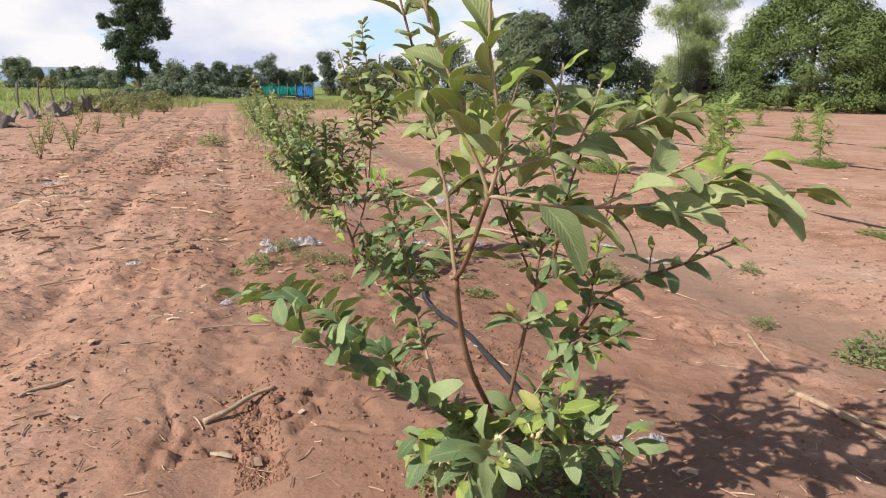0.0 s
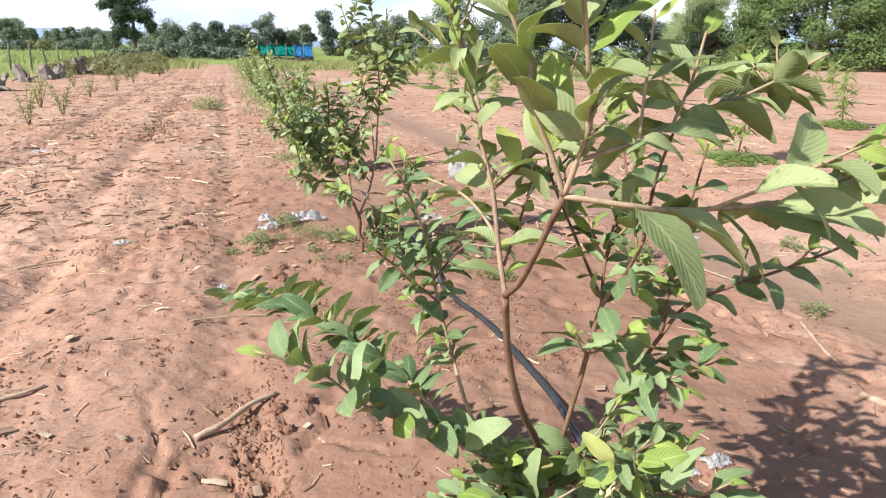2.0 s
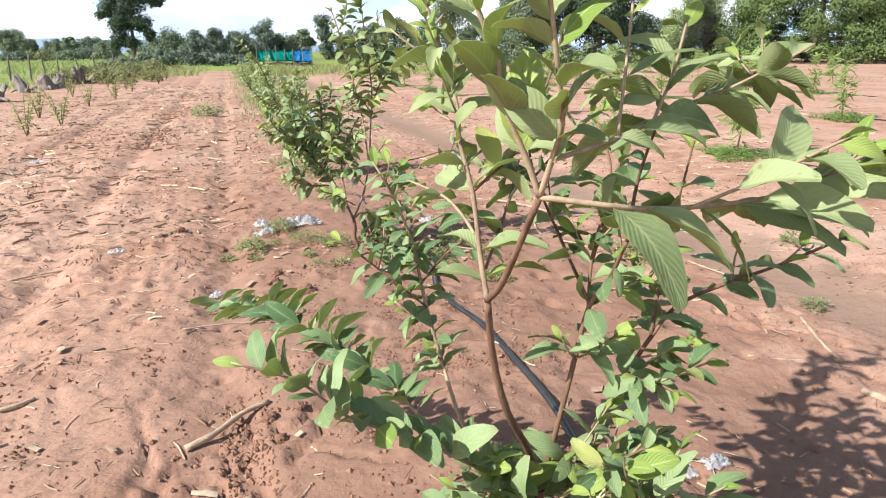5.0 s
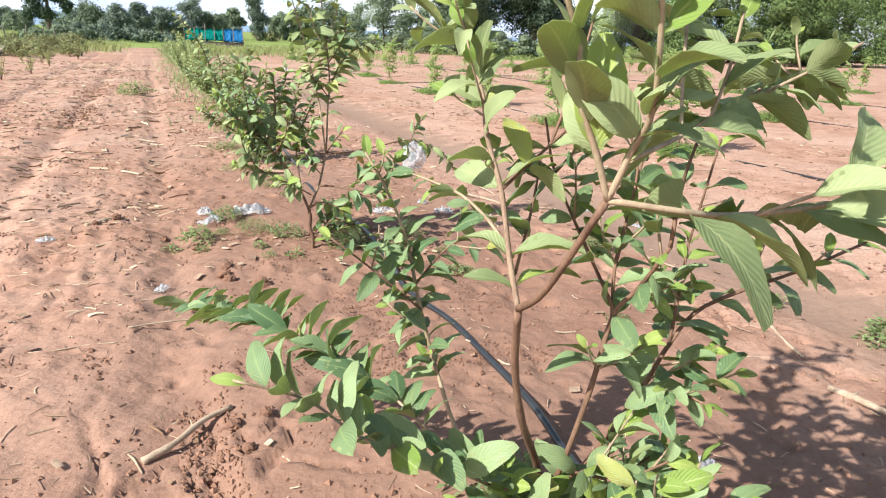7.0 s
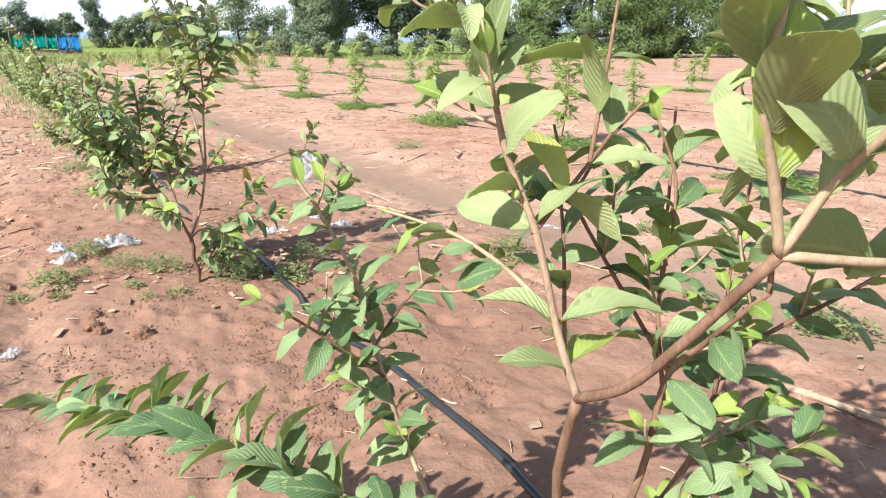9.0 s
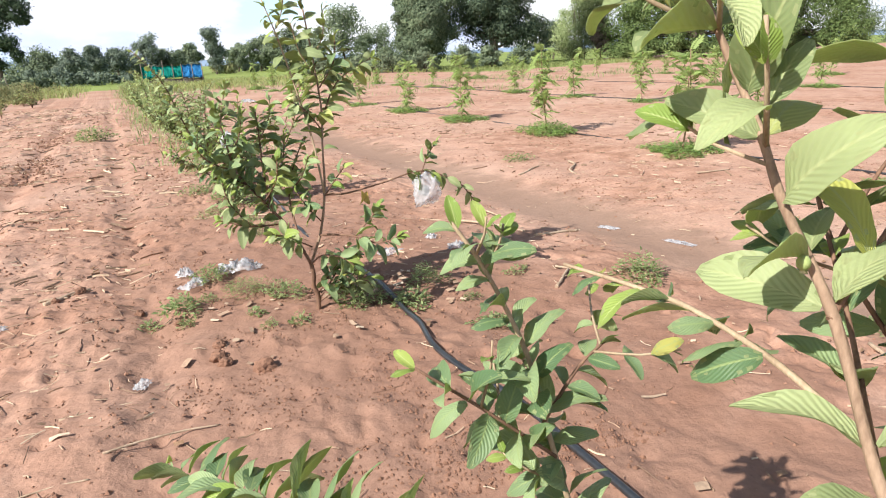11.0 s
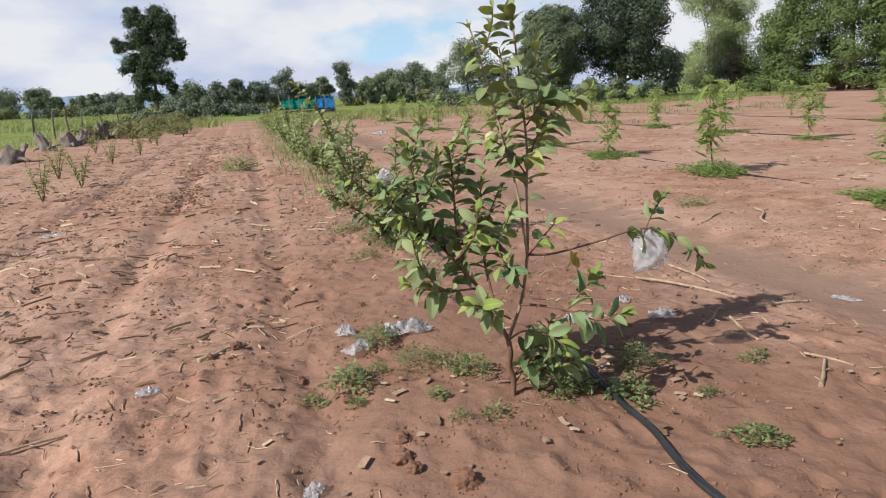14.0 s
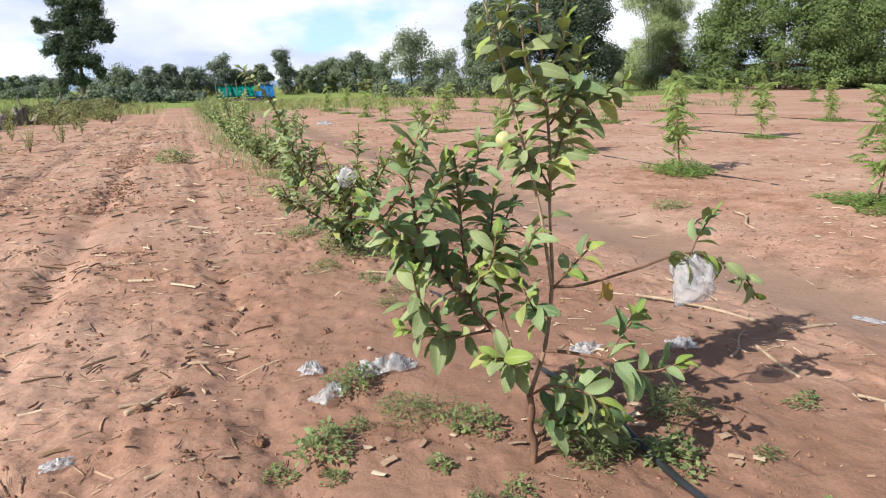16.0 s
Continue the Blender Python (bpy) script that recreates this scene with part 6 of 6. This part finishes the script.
TEAL, BLUE = grainy("teal_net", (0.0, 0.20, 0.17), (0.01, 0.36, 0.31), 3, 0.6, 0.01), grainy("blue_net", (0.01, 0.11, 0.32), (0.03, 0.24, 0.52), 3, 0.6, 0.01)
ax, ay = away(457, 50)
bx, by = away(523, 50)
cx, cy = away(556, 49)
pen = thing("net_enclosure", ax, ay, 0, "low pen fenced with sagging teal and blue shade nets on poles", "net fence")
part("teal_net", net_sheet((0, 0, 0), (bx - ax, by - ay, 0), 0.55, 1.40, 1), TEAL, pen, "sagging teal shade net")
part("blue_net", net_sheet((bx - ax, by - ay, 0), (cx - ax, cy - ay, 0), 0.50, 1.45, 2), BLUE, pen, "bright blue shade net")
part("grey_net", net_sheet((0.3, 0.3, 0), (cx - ax, cy - ay + 0.4, 0), 0.02, 0.55, 3), POST, pen, "grey wire mesh below the nets")
for s in (0.0, 0.18, 0.36, 0.52, 0.67, 0.84, 1.0):
    bm = bmesh.new()
    p = Vector(((cx - ax) * s, (cy - ay) * s - 0.06, 0))
    tube(bm, [p + Vector((0, 0, -0.1)), p + Vector((0.02, 0, 0.8)), p + Vector((0.0, 0, 1.75 if s in (0.0, 0.36) else 1.45))], 0.035, 0.03, 6)
    part("pole", bm, POST, pen)


# ---- plastic litter ----
def plastic_material():
    m = Mat("thin_plastic", 0.18, 0.5)
    v = m.coord("Object")
    m.colour(m.ramp(m.noise(v, 40, 4), [(0.3, (0.46, 0.47, 0.49)), (0.7, (0.70, 0.71, 0.74))]))
    m.bump(m.noise(v, 90, 3), 0.6, 0.006)
    t, mixer = m.n.new("ShaderNodeBsdfTransparent"), m.n.new("ShaderNodeMixShader")
    mixer.inputs["Fac"].default_value = 0.42
    m.l.new(t.outputs[0], mixer.inputs[1])
    m.l.new(m.b.outputs[0], mixer.inputs[2])
    m.l.new(mixer.outputs[0], m.out.inputs["Surface"])
    return m.m


PLASTIC = plastic_material()
FRUIT_DARK = grainy("ripe_dark_fruit", (0.05, 0.04, 0.025), (0.16, 0.13, 0.07), 20, 0.6, 0.002)


def crumpled(name, x, y, sx, sy, high, seed, label, turn=0.0):
    """A crumpled thin sheet lying on the soil."""
    n = 14
    vs, fs = [], []
    for i in range(n + 1):
        for j in range(n + 1):
            s, t = i / n - 0.5, j / n - 0.5
            w = Vector((s * 6 + seed, t * 6, seed * 1.7))
            px = s * sx * (1 + 0.35 * noise.noise(w)) + 0.12 * sx * noise.noise(w * 2.3)
            py = t * sy * (1 + 0.35 * noise.noise(w + Vector((9, 0, 0)))) + 0.12 * sy * noise.noise(w * 2.1 + Vector((3, 3, 0)))
            pz = high * (0.35 + 0.9 * abs(noise.noise(w * 1.4 + Vector((0, 5, 0)))) + 0.4 * noise.noise(w * 3.1)) * (1.15 - 3.2 * max(abs(s), abs(t)) ** 2)
            vs.append((px, py, max(pz, 0.002)))
    for i in range(n):
        for j in range(n):
            a = i * (n + 1) + j
            fs.append((a, a + n + 1, a + n + 2, a + 1))
    me = mesh_from(name, vs, fs)
    me.materials.append(PLASTIC)
    ob = new(name, me)
    ob.matrix_basis = pose(x, y, ground_z(x, y) + 0.004, 0, 0, turn)
    return tagged(ob, label, "plastic litter", "plastic scraps")


for k, (x, y, sx, sy, h, turn) in enumerate([(-1.16, 5.72, 0.26, 0.08, 0.09, 20), (-1.38, 5.52, 0.18, 0.09, 0.06, 60), (-1.50, 5.80, 0.10, 0.07, 0.07, 10), (-5.2, 9.1, 0.36, 0.18, 0.05, 15),
                                             (-2.28, 5.1, 0.10, 0.06, 0.03, 30), (-1.35, 4.35, 0.09, 0.06, 0.03, 80), (1.45, 6.28, 0.16, 0.06, 0.02, 130), (1.75, 5.75, 0.22, 0.06, 0.015, 120), (0.25, 5.9, 0.14, 0.09, 0.05, 0), (-0.22, 5.9, 0.16, 0.1, 0.05, 45),
                                             (0.83, 2.74, 0.09, 0.06, 0.04, 20), (0.72, 2.74, 0.12, 0.06, 0.02, 100), (0.1, 6.2, 0.1, 0.07, 0.04, 70)]):
    crumpled("plastic_scrap", x, y, sx, sy, h, k + 2, "crumpled white translucent plastic scrap lying on the soil", turn)


def fruit_bag(x, y, z, r, seed, dark=True):
    """A knotted clear bag hung round a fruit."""
    bag = thing("fruit_bag", x, y, z, "crumpled clear plastic bag tied round a fruit on a branch", "plastic bag", "fruit bags")
    bm = bmesh.new()
    bmesh.ops.create_icosphere(bm, subdivisions=4, radius=r)
    for v in bm.verts:
        w = v.co / r
        k = 1 + 0.30 * noise.noise(w * 1.6 + Vector((seed, 0, 0))) + 0.20 * abs(noise.noise(w * 4 + Vector((0, seed, 0)))) + 0.08 * noise.noise(w * 9)
        neck = 0.35 if w.z > 0.75 else 1.0
        v.co = Vector((w.x * neck, w.y * neck * 0.85, w.z * 1.15)) * r * k
        if v.co.z < -0.4 * r:
            v.co.x += 0.35 * (v.co.z + 0.4 * r)
    for f in bm.faces:
        f.smooth = True
    film = part("bag", bm, PLASTIC, bag)
    bm = bmesh.new()
    bmesh.ops.create_icosphere(bm, subdivisions=2, radius=r * 0.16, matrix=Matrix.Translation((0, 0, r * 1.1)) @ Matrix.Diagonal((1, 1, 1.5, 1)))
    part("knot", bm, PLASTIC, film, "twisted plastic knot")
    bm = bmesh.new()
    bmesh.ops.create_icosphere(bm, subdivisions=2, radius=r * 0.42)
    bmesh.ops.translate(bm, vec=(-0.2 * r, 0, -0.15 * r), verts=bm.verts)
    for f in bm.faces:
        f.smooth = True
    part("fruit", bm, FRUIT_DARK if dark else FRUIT, bag, "dull green guava inside the bag")
    return bag


fruit_bag(-0.015, 5.23, 0.565, 0.078, 3)
fruit_bag(-1.485, 7.75, 0.63, 0.058, 5)
x, y = row_xy(25.2, 4.33)
crumpled("plastic_scrap", x, y, 0.5, 0.3, 0.16, 31, "white plastic sack lying between the rows", 10)


# ---- sticks ----
def stick(x0, y0, x1, y1, r, seed, label="dry pale stick lying on the soil", name="dead_stick", side=True, lift=0.6):
    rng = random.Random(seed)
    r *= 0.75
    a, b = Vector((x0, y0, ground_z(x0, y0) + r * lift)), Vector((x1, y1, ground_z(x1, y1) + r * lift))
    d = b - a
    out = Vector((-d.y, d.x, 0)).normalized()
    bm = bmesh.new()
    pts = [a, a.lerp(b, 0.3) + out * d.length * rng.uniform(-0.05, 0.05) + Vector((0, 0, r * 0.4)), a.lerp(b, 0.7) + out * d.length * rng.uniform(-0.05, 0.05) + Vector((0, 0, r * 0.4)), b]
    tube(bm, curve_points(pts, 5), r, r * 0.7, 8, 0.35)
    if side and d.length > 0.2:
        for s in (0.15, 0.55):
            p = a.lerp(b, s)
            tube(bm, [p, p + out * rng.choice((-1, 1)) * rng.uniform(0.02, 0.05) + d.normalized() * 0.02 + Vector((0, 0, r))], r * 0.45, r * 0.25, 5)
    me = bpy.data.meshes.new(name)
    bm.to_mesh(me)
    bm.free()
    me.materials.append(STICK)
    return tagged(new(name, me), label, "stick", "sticks on the ground")


stick(-0.945, 2.866, -0.732, 3.16, 0.0168, 1, "thick knobbly cut stick with pale peeling bark")
for k, (a, b, c, d, r) in enumerate([(0.305, 6.715, 0.79, 6.22, 0.014), (0.815, 6.05, 1.165, 6.15, 0.016), (0.61, 5.88, 0.615, 5.52, 0.012), (0.63, 7.1, 0.76, 6.62, 0.011), (1.60, 3.25, 1.78, 2.82, 0.021),
                                     (1.75, 4.04, 1.69, 3.56, 0.013), (-2.2, 5.47, -2.03, 5.7, 0.018), (-2.25, 5.53, -2.1, 5.56, 0.012), (-3.43, 7.72, -2.9, 7.95, 0.007), (-2.95, 7.85, -2.46, 8.02, 0.008), (-1.57, 4.07, -1.26, 4.2, 0.009), (-1.94, 4.99, -1.8, 5.1, 0.012),
                                     (1.29, 8.39, 1.62, 8.8, 0.014), (2.07, 9.11, 1.87, 8.25, 0.018), (0.65, 5.0, 0.80, 5.26, 0.013), (0.1, 6.9, 0.62, 6.45, 0.009), (0.42, 5.75, 0.66, 6.1, 0.009), (0.75, 5.35, 0.9, 5.2, 0.01),
                                     (-1.0, 2.9, -0.93, 2.82, 0.006), (-1.62, 3.55, -1.3, 3.62, 0.005), (-1.75, 2.95, -1.62, 3.12, 0.012), (-1.3, 3.75, -0.95, 3.9, 0.006), (1.73, 3.07, 1.94, 2.91, 0.016), (1.3, 3.6, 1.7, 3.5, 0.006),
                                     (-3.1, 6.2, -2.8, 6.5, 0.01), (-2.7, 4.6, -2.45, 4.75, 0.01), (1.5, 5.0, 1.7, 4.7, 0.008), (-5.9, 8.6, -5.2, 9.3, 0.016), (2.4, 6.2, 2.8, 6.5, 0.01), (2.9, 7.7, 3.3, 7.8, 0.012)]):
    stick(a, b, c, d, r, k + 2)


# ---- clods: two large ones, then crumbs ----
def clod(x, y, r, seed, label="crumbly clod of red earth"):
    bm = bmesh.new()
    bmesh.ops.create_icosphere(bm, subdivisions=3, radius=r)
    for v in bm.verts:
        w = v.co / r
        v.co = Vector((w.x, w.y, w.z * 0.75)) * r * (1 + 0.35 * noise.noise(w * 1.3 + Vector((seed, 0, 0))) + 0.22 * noise.noise(w * 3.4 + Vector((0, seed, 0))) + 0.10 * noise.noise(w * 9))
    me = bpy.data.meshes.new("soil_clod")
    bm.to_mesh(me)
    bm.free()
    me.materials.append(DAMP_SHADE_CLOD)
    ob = new("soil_clod", me)
    ob.matrix_basis = pose(x, y, ground_z(x, y) + r * 0.25, 0, 0, seed * 77)
    return tagged(ob, label, "clod", "soil clods")


for k, (x, y, r) in enumerate([(-0.835, 4.33, 0.062), (-1.06, 4.50, 0.055), (-1.02, 4.42, 0.04), (-1.08, 4.62, 0.04), (-0.70, 3.05, 0.035), (-0.62, 2.9, 0.03), (-0.60, 3.1, 0.028), (-1.35, 5.0, 0.03), (-1.62, 5.25, 0.035), (-2.05, 5.62, 0.04), (-2.15, 5.5, 0.03), (-1.5, 6.3, 0.04), (0.15, 4.6, 0.02)]):
    clod(x, y, r * 0.75, k + 1)


def crumbs(name, n, u0, u1, v0, v1, sizes, material, label, category, seed, dense=None):
    """Small irregular lumps, one mass."""
    rng = np.random.default_rng(seed)
    u, v = u0 + (u1 - u0) * rng.uniform(0, 1, n) ** 1.5, rng.uniform(v0, v1, n)
    if dense is not None:
        ok = rng.uniform(0, 1, n) < dense(u, v)
        u, v = u[ok], v[ok]
    n = len(u)
    base = np.array([(1, 0, 0), (0, 1, 0), (-1, 0, 0), (0, -1, 0), (0, 0, 1), (0, 0, -0.6)])
    tri = np.array([(0, 1, 4), (1, 2, 4), (2, 3, 4), (3, 0, 4), (1, 0, 5), (2, 1, 5), (3, 2, 5), (0, 3, 5)])
    s = rng.uniform(sizes[0], sizes[1], n) * rng.uniform(0.4, 1, n)
    a = rng.uniform(0, 6.28, n)
    p = base[None] * (s[:, None] * rng.uniform(0.6, 1.4, (n, 6)))[:, :, None]
    p[:, :, 2] *= 0.75
    x = p[:, :, 0] * np.cos(a)[:, None] - p[:, :, 1] * np.sin(a)[:, None]
    y = p[:, :, 0] * np.sin(a)[:, None] + p[:, :, 1] * np.cos(a)[:, None]
    c = np.stack([u * DU.x + v * DV.x, u * DU.y + v * DV.y, height_uv(u, v) + 0.2 * s], -1)
    vs = (np.stack([x, y, p[:, :, 2]], -1) + c[:, None]).reshape(-1, 3)
    fs = (np.arange(n)[:, None, None] * 6 + tri).reshape(-1, 3)
    me = stuff_mesh(name, vs, fs, None, True)
    me.polygons.foreach_set("use_smooth", np.zeros(len(me.polygons), bool))
    ob = new(name, me)
    ob.data.materials.append(material)
    return tagged(ob, label, category, "", "stuff")


crumbs("soil_crumbs", 60000, 1.2, 16, -5, 7, (0.003, 0.015), CLOD, "loose crumbs of red earth scattered on the soil", "soil crumbs", 1,
       lambda u, v: np.clip(0.25 + 0.7 * value_noise(u, v, 0.6, 61), 0.04, 1) * (1 - 0.9 * bell(v, 3.35, 0.4)))
crumbs("soil_crumbs", 32000, 1.2, 11, -4, 5, (0.004, 0.017), DAMP_SHADE_CLOD, "patches of dark crumbly clods of broken earth", "soil crumbs", 3,
       lambda u, v: np.clip(5 * (value_noise(u, v, 0.34, 63) + 0.3 * value_noise(u, v, 0.1, 64) - 0.62), 0, 1) * (1 - 0.9 * bell(v, 3.35, 0.4)))
crumbs("soil_crumbs", 9000, 3.2, 6.5, 0.2, 1.7, (0.003, 0.011), DAMP_SHADE_CLOD, "dark crumbs of damp earth round the tree's foot", "soil crumbs", 4,
       lambda u, v: np.clip(2 * (value_noise(u, v, 0.25, 65) + 0.1), 0, 1))
crumbs("soil_crumbs", 700, 2.5, 3.35, 0.12, 0.30, (0.004, 0.016), CLOD, "dark crumbly washed-out edge of soil beside the tree", "soil crumbs", 2)


crumbs("soil_crumbs", 9000, 7, 30, -1.6, -0.5, (0.010, 0.035), DAMP_SHADE_CLOD, "dark broken clods along the wheel rut", "soil crumbs", 5,
       lambda u, v: np.clip(bell(v, -0.95, 0.22) * (0.4 + 1.2 * value_noise(u, v, 0.8, 66)), 0, 1))
crumbs("soil_crumbs", 16000, 6, 24, -6, 1.0, (0.008, 0.026), CLOD, "broken clods of earth scattered over the track", "soil crumbs", 6,
       lambda u, v: np.clip(2.5 * (value_noise(u, v, 0.7, 67) + 0.4 * value_noise(u, v, 0.2, 68) - 0.45), 0, 1))


def strewn(name, n, seed, length, width, material, label, category, u1=22, v0=-7, v1=9, curl=0.0, near=1.6, tall=0.45, lift=0.006, u0=1.0):
    """Flat dry bits lying about: straw, chips and fallen leaves, one mass."""
    rng = np.random.default_rng(seed)
    u, v = u0 + (u1 - u0) * rng.uniform(0, 1, n) ** near, rng.uniform(v0, v1, n)
    ok = rng.uniform(0, 1, n) < np.clip(0.45 + 0.9 * value_noise(u, v, 0.9, seed), 0.08, 1) * (1 - 0.9 * bell(v, 3.35, 0.4)) * (1 - 0.85 * bell(v, 0.75, 0.75) * (u < 7.5))
    u, v = u[ok], v[ok]
    n = len(u)
    a = rng.uniform(0, np.pi, n)
    l, w = rng.uniform(length[0], length[1], n) * rng.uniform(0.4, 1, n), rng.uniform(width[0], width[1], n)
    t = np.array([-0.5, 0.0, 0.5])
    along = t[None] * l[:, None]
    bend = rng.uniform(-0.05, 0.05, n)[:, None] * l[:, None] * (1 - 4 * t[None] ** 2)
    pts = []
    for sx, sz in ((-1, 0), (0, 1), (1, 0)):
        du = along * np.cos(a)[:, None] - (bend + sx * w[:, None] / 2) * np.sin(a)[:, None]
        dv = along * np.sin(a)[:, None] + (bend + sx * w[:, None] / 2) * np.cos(a)[:, None]
        uu, vv = u[:, None] + du, v[:, None] + dv
        zz = height_uv(uu, vv) + 0.002 + sz * w[:, None] * tall + curl * w[:, None] * abs(sx) + rng.uniform(0, lift, n)[:, None]
        pts.append(np.stack([uu * DU.x + vv * DV.x, uu * DU.y + vv * DV.y, zz], -1))
    vs = np.stack(pts, 2).reshape(-1, 3)
    q = np.array([(0, 1, 4, 3), (1, 2, 5, 4), (3, 4, 7, 6), (4, 5, 8, 7)])
    fs = (np.arange(n)[:, None, None] * 9 + q).reshape(-1, 4)
    ob = new(name, stuff_mesh(name, vs, fs))
    ob.data.materials.append(material)
    return tagged(ob, label, category, "", "stuff")


# broken patches where the crust has crumbled: along the rows, across them
BROKEN = [(5.87, -0.2), (5.39, -0.12), (5.49, -0.96), (5.79, -0.81), (5.13, -0.5), (5.38, -0.74), (5.08, -0.05), (6.08, 0.11), (5.74, -0.36), (3.12, -0.52), (3.52, -0.71), (3.03, 0.25), (3.44, 0.3), (3.71, -0.47), (3.63, -0.17), (4.2, -0.56)]
crumbs("soil_crumbs", 60000, 1.8, 9, -3.2, 1.0, (0.004, 0.015), DAMP_SHADE_CLOD, "dark crumbled patches in the soil's crust", "soil crumbs", 7,
       lambda u, v: np.clip(sum(bell(u + 0.5 * (v - b), a, 0.10) * bell(v, b, 0.05) for a, b in BROKEN) * (0.75 + 0.6 * value_noise(u, v, 0.06, 69)), 0, 1))
strewn("fallen_leaves", 420, 21, (0.03, 0.09), (0.015, 0.03), STALK, "dry tan leaves lying round the tree's foot", "leaves", 5.25, 0.45, 1.75, curl=0.35, near=1.0, u0=4.45)
strewn("straw_litter", 44000, 5, (0.010, 0.13), (0.0012, 0.0042), STRAW, "bits of dry straw and stalk scattered over the soil", "straw")
strewn("wood_chips", 2600, 6, (0.015, 0.08), (0.004, 0.012), STALK, "chips of broken stalk scattered over the soil", "chips")
strewn("fallen_leaves", 3600, 7, (0.015, 0.06), (0.008, 0.025), DEADLEAF, "brown fallen leaves scattered over the soil", "leaves", curl=0.5)
strewn("fallen_leaves", 1100, 17, (0.03, 0.09), (0.015, 0.035), STALK, "curled tan fallen leaves scattered over the soil", "leaves", 14, -5, 6, curl=0.35, near=1.4)
strewn("stalk_litter", 3800, 8, (0.015, 0.09), (0.002, 0.005), STALK, "longer dry crop stalks strewn over the track", "stalks", 26, -6.5, 2.6, near=0.8, tall=0.6, lift=0.008)
strewn("stalk_litter", 420, 9, (0.02, 0.10), (0.004, 0.010), DEADLEAF, "dark brown rotten stalks strewn over the track", "stalks", 24, -6.5, 2.6, near=1.1, tall=0.8, lift=0.010)
strewn("stalk_litter", 1000, 10, (0.03, 0.16), (0.003, 0.007), STALK, "dry stalks strewn between the rows", "stalks", 20, 1.6, 9, near=1.1, tall=0.8, lift=0.010)
strewn("stalk_litter", 7000, 12, (0.04, 0.22), (0.002, 0.006), STRAW, "dry grass stalks strewn along the far track", "stalks", 30, -4.2, 1.2, near=1.0, tall=0.8, lift=0.02, u0=6.0)
strewn("stalk_litter", 3600, 13, (0.04, 0.20), (0.0025, 0.006), STALK, "dry stalks strewn among the far rows", "stalks", 26, 1.8, 14, near=0.9, tall=0.8, lift=0.02, u0=6.0)
